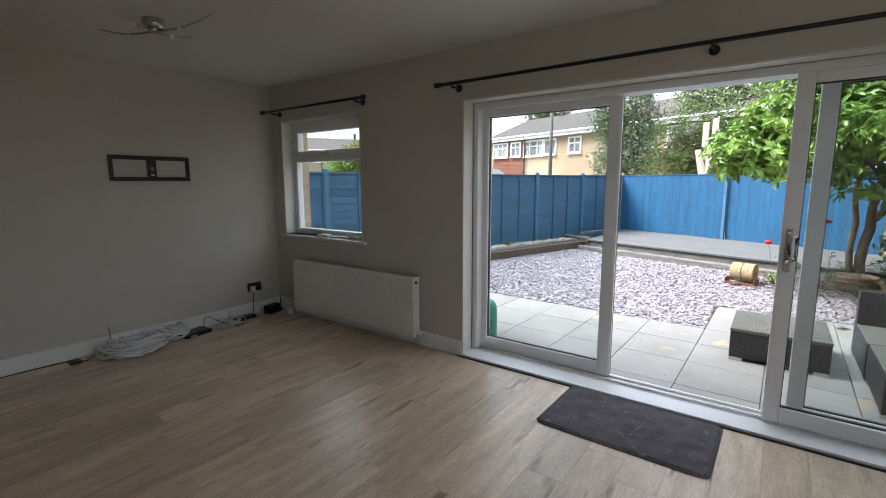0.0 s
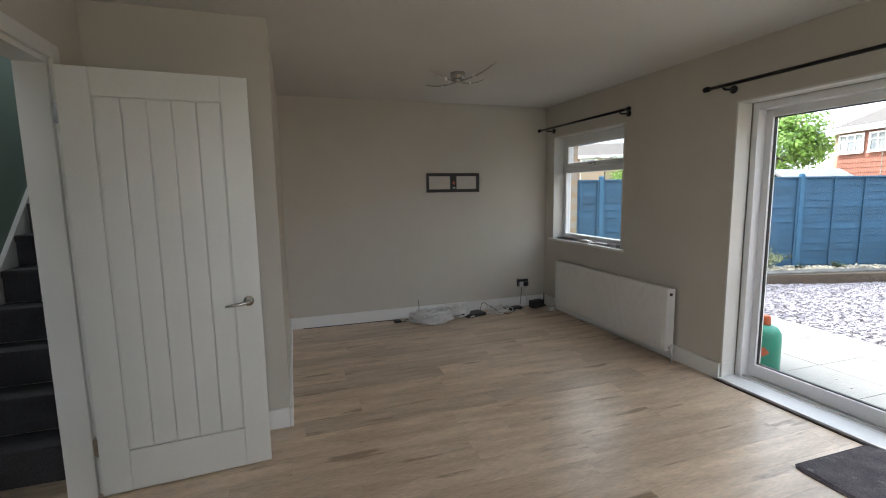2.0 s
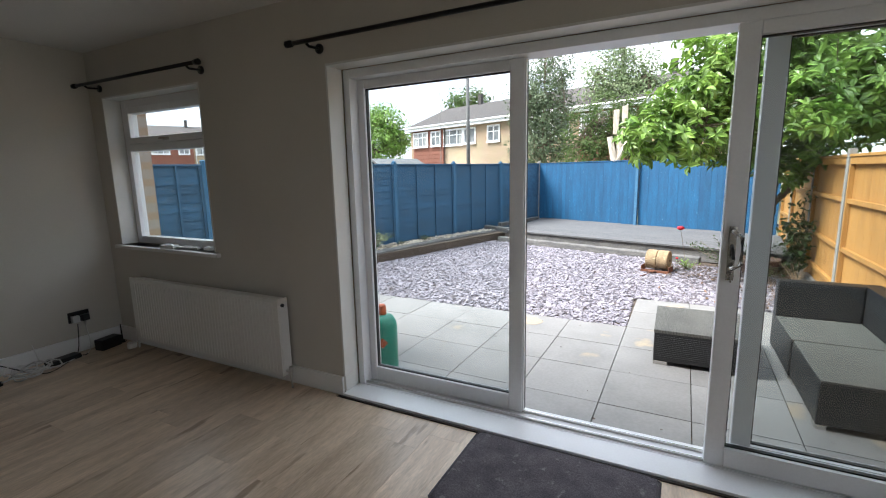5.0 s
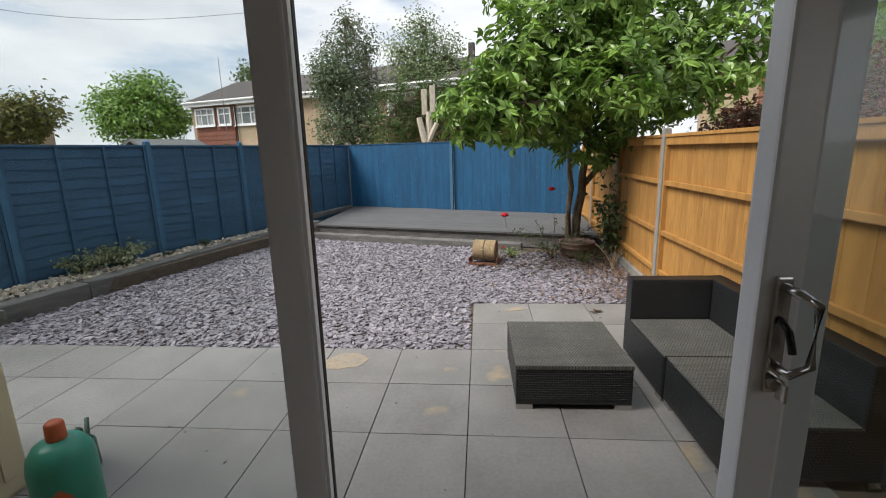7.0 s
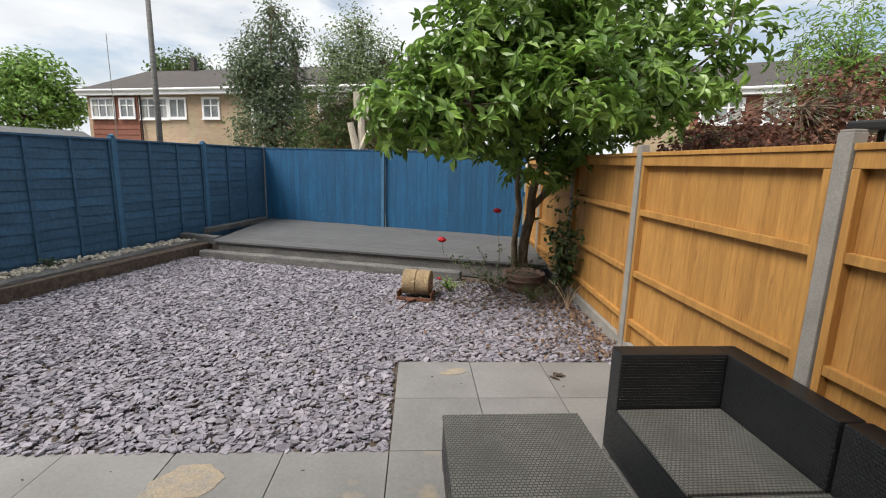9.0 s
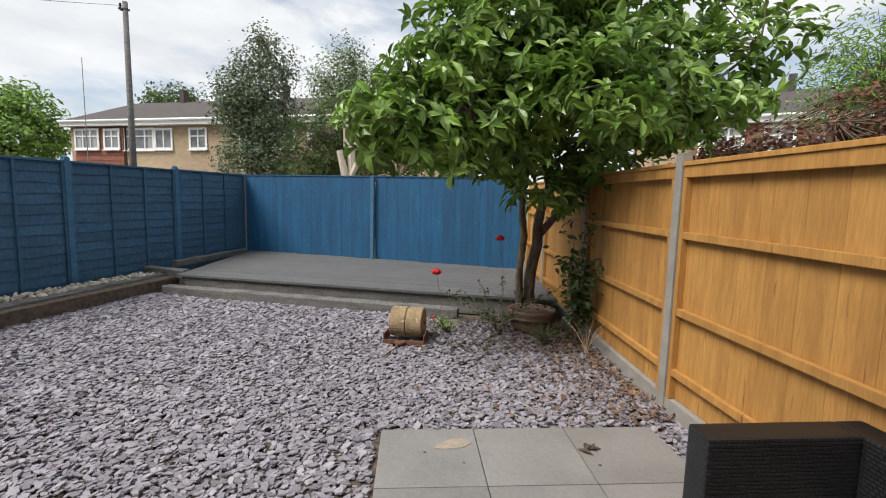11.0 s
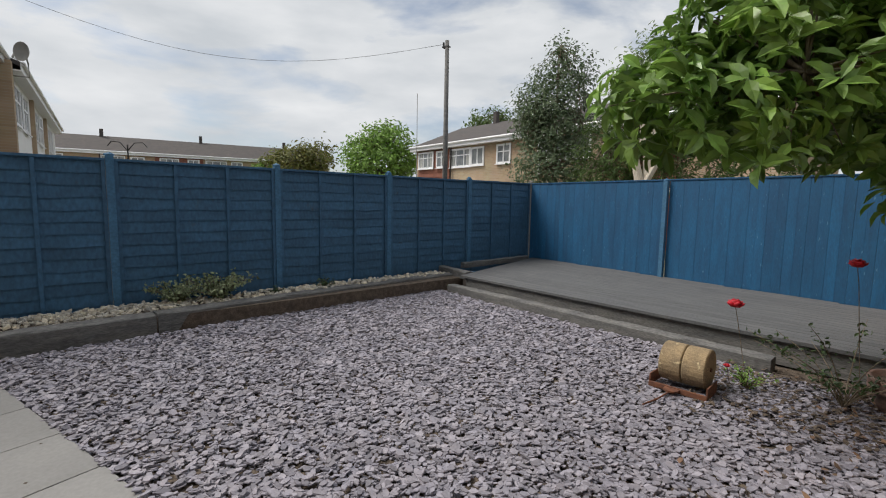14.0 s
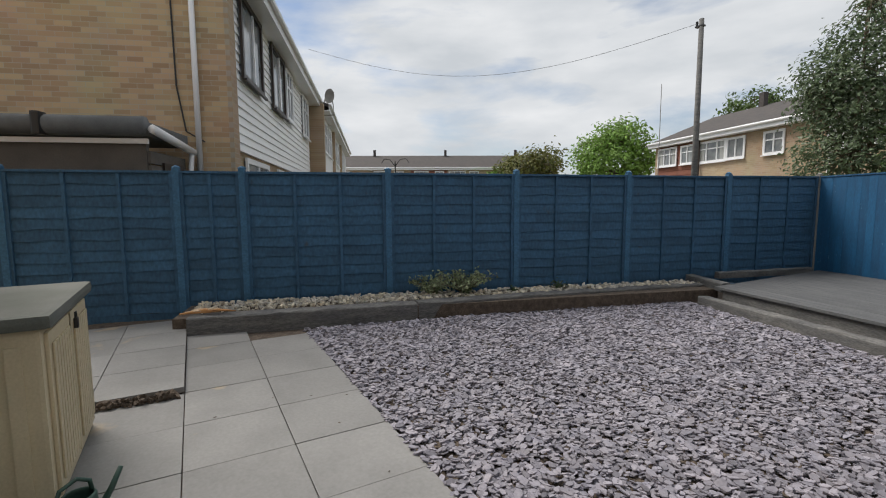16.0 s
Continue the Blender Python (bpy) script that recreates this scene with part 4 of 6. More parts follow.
socket = thing("wall_socket", "black double wall socket with plugs", "socket", WEST, 3.17, 0.30)
part("plate", box(0, 0.012, -0.075, 0.075, -0.045, 0.045, 0.004), "black", socket)
for yy in (-0.035, 0.035):
    pl = part("plug", box(0.0125, 0.05, yy - 0.026, yy + 0.026, -0.04, 0.014, 0.006), "black" if yy > 0 else "cable", socket, "plug pushed into the socket")
for k, (yy, w, h, nm, lb) in enumerate(((1.52, 0.04, 0.02, "junction_box", "tiny black connector on the floor"), (2.97, 0.11, 0.035, "extension_lead", "black extension block on the floor"), (3.30, 0.085, 0.09, "power_adapter", "black power adapter box in the corner"))):
    a = thing(nm, lb, nm.replace("_", " "), -4.10, yy, 0.0, 6 * k)
    bd = part("case", box(-0.045, 0.045, -w, w, 0, h, 0.008), "black", a)
    part("lead", tube([(0.03, w, 0.012), (0.04, w + 0.03, 0.008), (0.02, w + 0.06, 0.006)], 0.004, 6), "cableblack", a, smooth=True)
aerial = thing("wifi_stick", "small black aerial stick beside the adapter", "aerial", -4.14, 3.43, 0.0)
part("stem", tube([(0, 0, 0), (0, 0, 0.16)], [0.008, 0.005], 8), "black", aerial, smooth=True)
part("foot", lathe([(0.02, 0), (0.02, 0.012), (0.01, 0.016)], 12), "black", aerial)
roll = thing("tape_roll", "small white roll standing by the radiator pipe", "roll", -3.90, 3.38, 0.0)
part("roll", lathe([(0.034, 0.0), (0.036, 0.004), (0.036, 0.04), (0.034, 0.044)], 20), "gloss", roll, smooth=False)

# small white things left on the window sill
for x, y, w, d, h, lb in ((-3.42, REAR + 0.02, 0.13, 0.06, 0.028, "white cardboard blind fitting on the window sill"), (-3.22, REAR + 0.05, 0.20, 0.045, 0.018, "white plastic strip lying on the window sill"), (-2.98, REAR + 0.05, 0.06, 0.045, 0.03, "small white bracket on the window sill")):
    t = thing("blind_fitting", lb, "blind fitting", x, y, WIN[2], 12)
    part("body", box(-w / 2, w / 2, -d / 2, d / 2, 0, h, 0.004), "gloss", t)
    part("clip", box(-w / 4, w / 4, -d / 4, d / 4, h, h + 0.006, 0.002), "upvc", t)

# doormat
bm = bmesh.new()
bmesh.ops.create_grid(bm, x_segments=46, y_segments=30, size=0.5)
for v in bm.verts:
    x, y = v.co.x, v.co.y
    q = min(0.5 - abs(x), 0.5 - abs(y))
    corner = max(0, abs(x) - 0.44) * max(0, abs(y) - 0.41)
    v.co = (x * (0.92 - corner * 6), y * (0.60 - corner * 6), 0.004 + (0.012 if q > 0.005 else 0) + 0.004 * noise.noise((x * 9, y * 7, 0)) * (q > 0.005))
ext = bmesh.ops.extrude_face_region(bm, geom=bm.faces[:])["geom"]
for v in ext:
    if isinstance(v, bmesh.types.BMVert):
        v.co.z = 0.0005
bmesh.ops.recalc_face_normals(bm, faces=bm.faces)
doormat = tagged(part("doormat", bm, "mat"), "worn dark grey pile doormat inside the patio door", "doormat")
part("binding", tube([(-0.44, -0.285, 0.006), (0.44, -0.285, 0.006), (0.455, -0.27, 0.006), (0.455, 0.27, 0.006), (0.44, 0.285, 0.006), (-0.44, 0.285, 0.006), (-0.455, 0.27, 0.006), (-0.455, -0.27, 0.006), (-0.44, -0.285, 0.006)], 0.005, 6), "mat", doormat, "stitched grey edge binding")
doormat.matrix_world = pose(-0.275, 3.155, 0.0005, 0, 0, -0.8)

# ---- the garden ----
structure("ground", box(-400, 400, REAR + 0.34, 600, GROUND - 0.5, GROUND - 0.045), "grass", "earth and grass reaching to the horizon", "ground")
structure("ground_front", box(-400, 400, -400, REAR + 0.34, GROUND - 0.5, GROUND - 0.046), "grass", "earth on the far side of the house", "ground")
structure("garden_bed", box(-6.9, 2.2, REAR + 0.35, 15.2, GROUND - 0.044, GROUND - 0.022), "soil", "dark soil below the slate and slabs", "ground")

# left fence line, from the far corner towards the house
CORNER = Vector((-3.58, 15.06))
LEFT = [Vector(p) for p in ((-3.58, 15.06), (-4.18, 13.31), (-4.74, 11.49), (-5.28, 9.66), (-5.86, 7.84), (-6.44, 6.02), (-6.66, 5.27), (-7.2, 3.46), (-7.75, 1.64))]
FENCE_TOP, FENCE_LOW = 1.64, -0.20


def lap_panel(a, b, top, battens):
    """A waney overlap panel: wavy horizontal boards lapped like tiles, between battens and a cap."""
    run = (b - a)
    length = run.length
    ang = math.degrees(math.atan2(run.y, run.x))
    p = thing("fence", "dark blue stained overlap fence panel with wavy boards", "fence", a.x, a.y, 0, ang, group="blue fence panels")
    rng = random.Random(int(a.x * 100))
    n = 13
    for k in range(n):
        z0 = FENCE_LOW + (top - 0.05 - FENCE_LOW) * k / n
        h = (top - 0.05 - FENCE_LOW) / n + 0.03
        bm = bmesh.new()
        seg = 14
        rows = []
        ph, am = rng.uniform(0, 9), rng.uniform(0.004, 0.012)
        for q in range(seg + 1):
            x = 0.05 + (length - 0.1) * q / seg
            wob = am * math.sin(ph + q * 0.9) + 0.5 * am * math.sin(ph * 2 + q * 2.1)
            rows.append([bm.verts.new(c) for c in ((x, 0.018, z0 + wob), (x, 0.003, z0 + h), (x, -0.003, z0 + h), (x, 0.006, z0 + wob))])
        for r, s in zip(rows, rows[1:]):
            for c in range(4):
                bm.faces.new((r[c], s[c], s[(c + 1) % 4], r[(c + 1) % 4]))
        bm.faces.new(rows[0])
        bm.faces.new(rows[-1][::-1])
        bmesh.ops.recalc_face_normals(bm, faces=bm.faces)
        part("board", bm, "blue", p)
    for k in range(battens):
        x = 0.06 + (length - 0.12) * k / (battens - 1) if battens > 1 else length / 2
        part("batten", box(x - 0.019, x + 0.019, 0.019, 0.038, FENCE_LOW, top - 0.045, 0.002), "blue", p)
        part("batten", box(x - 0.019, x + 0.019, -0.03, -0.008, FENCE_LOW, top - 0.045, 0.002), "blue", p)
    part("cap", box(0.04, length - 0.04, -0.03, 0.044, top - 0.045, top - 0.015, 0.004), "blue", p)
    part("gravel_board", box(0.04, length - 0.04, -0.015, 0.015, GROUND - 0.1, FENCE_LOW - 0.004, 0.002), "blue", p)


def fence_post(p, top, material, label, ang=70, size=0.04, low=GROUND - 0.1):
    t = thing("fence_post", label, "fence post", p.x, p.y, 0, ang, group="fence posts")
    part("shaft", box(-size, size, -size, size, low, top, 0.005), material, t)
    part("post_cap", lathe([(size * 1.35, top), (size * 1.35, top + 0.015), (size * 0.3, top + 0.035)], 4), material, t)


for i, (a, b) in enumerate(zip(LEFT, LEFT[1:])):
    lap_panel(a, b, FENCE_TOP + (0.0 if i else 0.01), 3 if (a - b).length < 1 else 4)
for i, p in enumerate(LEFT[:-1]):
    fence_post(p + Vector((0.01, 0.0)), FENCE_TOP + 0.02, "concrete" if i == 0 else "bluepost", "grey corner post of the blue fence" if i == 0 else "square blue stained fence post")

# back fence, upright bright blue boards
BACK_END = Vector((2.12, 12.72))
BU = (BACK_END - CORNER)
BLEN, BANG = BU.length, math.degrees(math.atan2(BU.y, BU.x))
POSTS = [0.0, 3.12, BLEN]
shared = {}


def shared_part(key, make, material, parent, m):
    """Alike pieces: objects of their own on one mesh."""
    if key not in shared:
        bm = make()
        me = bpy.data.meshes.new(key[0])
        bm.to_mesh(me)
        bm.free()
        me.materials.append(M[material])
        shared[key] = me
    ob = new(key[0], shared[key])
    ob.parent = parent
    ob.matrix_local = m
    return ob


for i, (a, b) in enumerate(zip(POSTS, POSTS[1:])):
    pn = thing("fence", "bright blue stained upright board fence panel", "fence", CORNER.x, CORNER.y, 0, BANG, group="back fence panels")
    x, k = a + 0.04, 0
    while x < b - 0.06:
        w = min(0.118, b - 0.03 - x)
        ob = shared_part(("board", i if w < 0.117 else -1), lambda w=w: box(0, w - 0.0015, -0.008, 0.008, -0.08, FENCE_TOP - 0.03, 0.003), "bluebright", pn, pose(x, -0.003 * (k % 2), 0.0, 0, 0, 1.0))
        x, k = x + w, k + 1
    for z in (0.15, 0.8, 1.45):
        part("rail", box(a + 0.03, b - 0.03, 0.012, 0.05, z, z + 0.08), "bluebright", pn)
    part("cap", box(a + 0.03, b - 0.03, -0.022, 0.03, FENCE_TOP - 0.028, FENCE_TOP - 0.005, 0.004), "bluebright", pn)
    part("gravel_board", box(a + 0.03, b - 0.03, -0.02, 0.02, GROUND - 0.1, -0.084), "concrete", pn)
for a in POSTS[1:-1]:
    q = CORNER + BU.normalized() * a
    fence_post(q + Vector((-0.02, -0.05)), FENCE_TOP - 0.03, "bluepost", "blue stained post of the back fence", BANG, 0.035)

# right fence: golden close boards seen from the rail side, concrete posts
RIGHT = [Vector(p) for p in ((1.86, 4.08), (1.845, 5.96), (1.86, 7.84), (1.97, 9.72), (2.07, 11.55), (2.12, 12.72))]
RTOP = 1.56


def pine_panel(a, b):
    run = b - a
    length, ang = run.length, math.degrees(math.atan2(run.y, run.x))
    p = thing("fence", "golden treated pine fence panel with three rails", "fence", a.x, a.y, 0, ang, group="pine fence panels")
    x, k = 0.05, 0
    while x < length - 0.06:
        w = min(0.104, length - 0.05 - x)
        shared_part(("board", "pine", round(w, 2)), lambda w=w: box(0, w - 0.001, -0.007, 0.007, -0.15, RTOP - 0.06, 0.0025), "pine", p, pose(x, -0.028 - 0.002 * (k % 2), 0, 0, 0, 0.8))
        x, k = x + w, k + 1
    for z in (0.02, 0.46, 1.0):
        part("rail", box(0.05, length - 0.05, -0.018, 0.02, z, z + 0.05, 0.004), "pine", p)
    part("top_rail", box(0.05, length - 0.05, -0.018, 0.024, RTOP - 0.14, RTOP - 0.062, 0.004), "pine", p)
    part("cap", box(0.05, length - 0.05, -0.05, 0.035, RTOP - 0.06, RTOP - 0.03, 0.004), "pine", p)
    for x in (0.05, length - 0.09):
        part("side_batten", box(x, x + 0.04, -0.0185, 0.026, -0.15, RTOP - 0.142, 0.003), "pine", p)
    part("gravel_board", box(0.03, length - 0.03, -0.03, 0.022, GROUND - 0.1, -0.155, 0.004), "concrete", p, "concrete gravel board")


for a, b in zip(RIGHT, RIGHT[1:]):
    pine_panel(a, b)
for q in RIGHT[:-1]:
    t = thing("fence_post", "tall square concrete fence post", "fence post", q.x, q.y, 0, group="concrete posts")
    part("shaft", box(-0.036, 0.036, -0.04, 0.04, GROUND - 0.1, RTOP + 0.02, 0.008), "concrete", t)
    part("weathered_top", box(-0.032, 0.032, -0.036, 0.036, RTOP + 0.0195, RTOP + 0.032, 0.006), "concrete", t)

# sleepers along the stone bed
def sleeper(a, b, top, low=GROUND - 0.05, width=0.11, name="sleeper", label="old dark timber sleeper edging the stone bed", seed=0):
    run = b - a
    length, ang = run.length, math.degrees(math.atan2(run.y, run.x))
    bm = bmesh.new()
    seg = max(6, int(length / 0.12))
    rng = random.Random(seed)
    rings = []
    for q in range(seg + 1):
        x = length * q / seg
        j = lambda s: rng.uniform(-s, s)
        rings.append([bm.verts.new(c) for c in ((x, -width + j(0.006), low), (x, -width + j(0.008), top - 0.014), (x, -width + 0.014, top + j(0.006)), (x, width - 0.014, top + j(0.006)), (x, width + j(0.008), top - 0.014), (x, width + j(0.006), low))])
    for r, s in zip(rings, rings[1:]):
        for c in range(6):
            bm.faces.new((r[c], s[c], s[(c + 1) % 6], r[(c + 1) % 6]))
    bm.faces.new(rings[0])
    bm.faces.new(rings[-1][::-1])
    bmesh.ops.recalc_face_normals(bm, faces=bm.faces)
    t = part(name, bm, "sleeper")
    t.matrix_world = pose(a.x, a.y, 0, 0, 0, ang)
    return tagged(t, label, "timber sleeper", group="sleepers")


SJ = [Vector(p) for p in ((-5.72, 5.30), (-5.08, 7.88), (-4.46, 10.50), (-3.98, 12.35))]
for i, (a, b) in enumerate(zip(SJ, SJ[1:])):
    d = (b - a).normalized() * 0.008
    sleeper(a + d, b - d, -0.07 + 0.006 * (i % 2), seed=i)
sleeper(Vector((-3.62, 11.78)), Vector((0.62, 10.40)), -0.155, label="old timber sleeper in front of the decking", seed=7, width=0.08)
sleeper(Vector((-4.3, 12.55)), Vector((-3.5, 12.15)), 0.01, low=-0.12, label="short timber offcut lying at the deck corner", seed=8, width=0.07)
sleeper(Vector((-4.05, 12.9)), Vector((-3.52, 14.85)), 0.045, low=-0.06, label="pale timber batten along the deck edge", seed=9, width=0.05)

plank_bits = thing("broken_plank", "split orange brown plank lying on the sleeper end", "timber offcut", -5.74, 5.52, -0.068, 74)
for k in range(7):
    g = random.Random(60 + k)
    x0, y0, n, w = -0.30 + 0.05 * k, g.uniform(-0.09, 0.07), g.uniform(0.22, 0.42), g.uniform(0.014, 0.028)
    bm = tube([(x0, y0, 0.02 + 0.004 * k), (x0 + n * 0.4, y0 + g.uniform(-0.02, 0.02), 0.03 + 0.004 * k), (x0 + n, y0 + g.uniform(-0.05, 0.05), 0.014 + g.uniform(0, 0.03))], [w * 0.5, w, w * 0.25], 5)
    part("splinter", bm, "deadwood" if k % 3 else "splint", plank_bits)
# raised decking: boards parallel to the back fence
deck = thing("decking", "low weathered grey timber deck by the back fence", "decking", kind="structure")
DA, DB = Vector((-3.50, 11.86)), Vector((1.95, 10.18))
du = (DB - DA).normalized()
dang = math.degrees(math.atan2(du.y, du.x))
dn = Vector((-du.y, du.x))
BN = Vector((-BU.y, BU.x)).normalized()
for k in range(27):
    # each board starts by the stone bed and ends short of the back fence
    o = DA + dn * (k * 0.124) - du * (0.036 * k)
    gap = (CORNER - o).dot(BN) - 0.06
    length = min(5.6 + 0.012 * k, gap / du.dot(BN)) if gap > 0 else 0
    if length < 0.3:
        continue
    ob = shared_part(("deck_board", round(length, 3)), lambda n=length: box(0, n, 0.0, 0.118, -0.035, 0.0, 0.004), "deck", deck, Matrix.Translation((o.x, o.y, -0.005)) @ pose(0, 0, 0, 0, 0, dang))
part("bearer", (add_box(bmesh.new(), 0.1, 5.5, 0.04, 0.10, GROUND, -0.042, m=Matrix.Translation((DA.x, DA.y, 0)) @ pose(0, 0, 0, 0, 0, dang))), "sleeper", deck)

# slabs of the patio
slab_sizes = 0.605
patio = thing("patio", "pale grey porcelain slab patio with dark open joints", "patio", kind="structure")
PATIO_TURN = Matrix.Translation((-0.22, 6.41, 0)) @ pose(0, 0, 0, 0, 0, -0.9) @ Matrix.Translation((0.22, -6.41, 0))
rs = random.Random(4)
for i in range(-11, 4):
    for j in range(-4, 3):
        x0, y0 = -0.22 + i * slab_sizes, 6.41 + (j - 1) * slab_sizes
        if j >= 1 and not (0 <= i <= 2):
            continue
        if x0 + 0.6 > 1.80 or x0 < -6.4:
            continue
        if x0 < -3.9 and y0 < 5.1:
            raised = 0.05
        else:
            raised = 0.0
        if x0 < -5.9 and y0 > 5.0:
            continue
        if y0 > 5.6 and x0 < -5.3:
            continue
        shared_part(("slab", 0), lambda: box(0, 0.599, 0, 0.599, -0.045, 0.0, 0.003), "slab", patio, PATIO_TURN @ pose(x0, y0, GROUND + raised + rs.uniform(-0.0015, 0.0015)))
structure("paving_edge", box(-3.862, -3.83, 4.0, 5.17, GROUND - 0.03, GROUND + 0.022), "soil", "dark earth at the edge of the raised slabs", "ground")


# slate chips
def chips(name, spots, sizes, seed, material, lift=0.0, flat=0.24, tilt=0.19):
    """Flat irregular six-sided chips, lying every way."""
    rng = np.random.default_rng(seed)
    n = len(spots)
    ang = np.sort(rng.uniform(0, 2 * np.pi, (n, 6)), axis=1) * 0.35 + np.linspace(0, 2 * np.pi, 6, endpoint=False)[None] * 0.65 + rng.uniform(0, 6.28, (n, 1))
    rad = sizes[:, None] * rng.uniform(0.65, 1.1, (n, 6))
    squash = rng.uniform(0.45, 0.9, (n, 1))
    lx, ly = rad * np.cos(ang), rad * np.sin(ang) * squash
    th = sizes[:, None] * flat * rng.uniform(0.5, 1.1, (n, 1))
    turn = rng.uniform(0, 6.28, n)
    tx, ty = rng.normal(0, tilt, n), rng.normal(0, tilt, n)
    ct, st = np.cos(turn)[:, None], np.sin(turn)[:, None]
    x, y = lx * ct - ly * st, lx * st + ly * ct
    slope = x * tx[:, None] + y * ty[:, None]
    base = spots[:, 2:3] + lift
    up = np.stack([spots[:, 0:1] + x * 0.93, spots[:, 1:2] + y * 0.93, base + slope + th], axis=2)
    low = np.stack([spots[:, 0:1] + x, spots[:, 1:2] + y, base + slope + 0 * th], axis=2)
    verts = np.concatenate([up, low], axis=1).reshape(-1, 3)
    tris = [(0, 1, 2), (0, 2, 3), (0, 3, 4), (0, 4, 5)]
    for k in range(6):
        q = (k + 1) % 6
        tris += [(k, k + 6, q + 6), (k, q + 6, q)]
    faces = (np.arange(n)[:, None, None] * 12 + np.array(tris)[None]).reshape(-1, 3)
    return soup(name, verts, faces, material)


def inside_gravel(x, y):
    left = -5.60 + (y - 5.3) * 0.243 + 0.06
    front = 11.70 - (x + 3.62) * 0.3255 - 0.05
    slabs = (y < 6.40 + 0.0157 * (-0.22 - x)) | ((x > -0.24) & (x < 1.60) & (y < 7.61))
    return (x > left) & (y < front) & (x < 1.93) & ~slabs


rng = np.random.default_rng(11)
N = 110000
gx, gy = rng.uniform(-5.6, 1.95, N), rng.uniform(6.3, 12.0, N)
ok = inside_gravel(gx, gy)
gx, gy = gx[ok][:54000], gy[ok][:54000]
gz = GROUND - 0.022 + rng.uniform(0.0, 0.03, len(gx)) + 0.006 * np.sin(gx * 3.1) * np.cos(gy * 2.7)
size = rng.uniform(0.016, 0.036, len(gx)) * np.where(rng.uniform(size=len(gx)) < 0.15, 1.25, 1.0)
tagged(chips("slate_chippings", np.stack([gx, gy, gz], axis=1), size, 12, "slate"), "purple grey slate chippings covering the garden", "gravel", kind="stuff")

# pebbles in the strip by the left fence
N = 2600
t = rng.uniform(0, 1, N)
py = 5.4 + t * 6.9
px = -6.62 + (py - 5.3) * 0.318 + 0.12 + rng.uniform(0, 1, N) ** 1.3 * (0.55 - 0.035 * (py - 5.3))
keep = rng.uniform(size=N) < np.where((py > 5.9) & (py < 8.4), 1.0, 0.55)
px, py = px[keep], py[keep]
structure("stone_bed", (add_box(bmesh.new(), 0, 7.4, -0.36, 0.36, GROUND - 0.04, -0.105, m=Matrix.Translation((-6.16, 5.25, 0)) @ pose(0, 0, 0, 0, 0, 73.0))), "soil", "soil strip below the cream pebbles", "ground")
pebbles = chips("pebbles", np.stack([px, py, np.full(len(px), -0.10) + rng.uniform(0, 0.03, len(px))], axis=1), rng.uniform(0.016, 0.040, len(px)), 13, "pebble", flat=0.8, tilt=0.2)
tagged(pebbles, "rounded cream and grey pebbles along the blue fence", "pebbles", kind="stuff")
# a few bits of debris: leaves on slabs and deck
N = 60
dx, dy = rng.uniform(-3.6, 1.6, N), rng.uniform(4.2, 7.5, N)
sel = (dy < 6.35) | ((dx > -0.15) & (dx < 1.5))
litter = chips("leaf_litter", np.stack([dx[sel], dy[sel], np.full(sel.sum(), GROUND + 0.002)], axis=1), rng.uniform(0.006, 0.016, sel.sum()), 14, "soil", flat=0.15, tilt=0.05)
tagged(litter, "small dry leaf crumbs scattered on the slabs", "leaf litter", kind="stuff")
N = 420
dy = np.where(rng.uniform(size=N) < 0.25, rng.normal(5.13, 0.04, N), rng.uniform(4.1, 5.17, N))
dx = -3.83 + 0.014 * np.sin(dy * 9) + rng.normal(0, 0.018, N)
crumbs = chips("earth_crumbs", np.stack([dx, dy, np.full(N, GROUND) + rng.uniform(0, 0.035, N)], axis=1), rng.uniform(0.012, 0.034, N), 16, "soil", flat=0.7, tilt=0.4)
tagged(crumbs, "crumbling dark earth and rotten wood along the slab step", "earth", kind="stuff")
N = 900
dx, dy = rng.uniform(0.0, 1.9, N), rng.uniform(9.0, 10.4, N)
bark_bits = chips("dry_litter", np.stack([dx, dy, np.full(N, GROUND + 0.01) + rng.uniform(0, 0.02, N)], axis=1), rng.uniform(0.012, 0.03, N), 15, "soil", flat=0.2)
N = 1500
dy = rng.uniform(7.6, 10.3, N)
dx = 1.9 - rng.exponential(0.32, N) - 0.12 * rng.uniform(0, 1, N)
sel = inside_gravel(dx, dy)
husks = chips("leaf_litter", np.stack([dx, dy, np.full(N, GROUND + 0.022) + rng.uniform(0, 0.018, N)], axis=1)[sel], rng.uniform(0.008, 0.026, int(sel.sum())), 17, "husk", flat=0.12, tilt=0.45)
tagged(husks, "fallen brown leaves and husks along the pine fence", "leaf litter", kind="stuff")
tagged(bark_bits, "dry brown leaf litter around the pot", "leaf litter", kind="stuff")


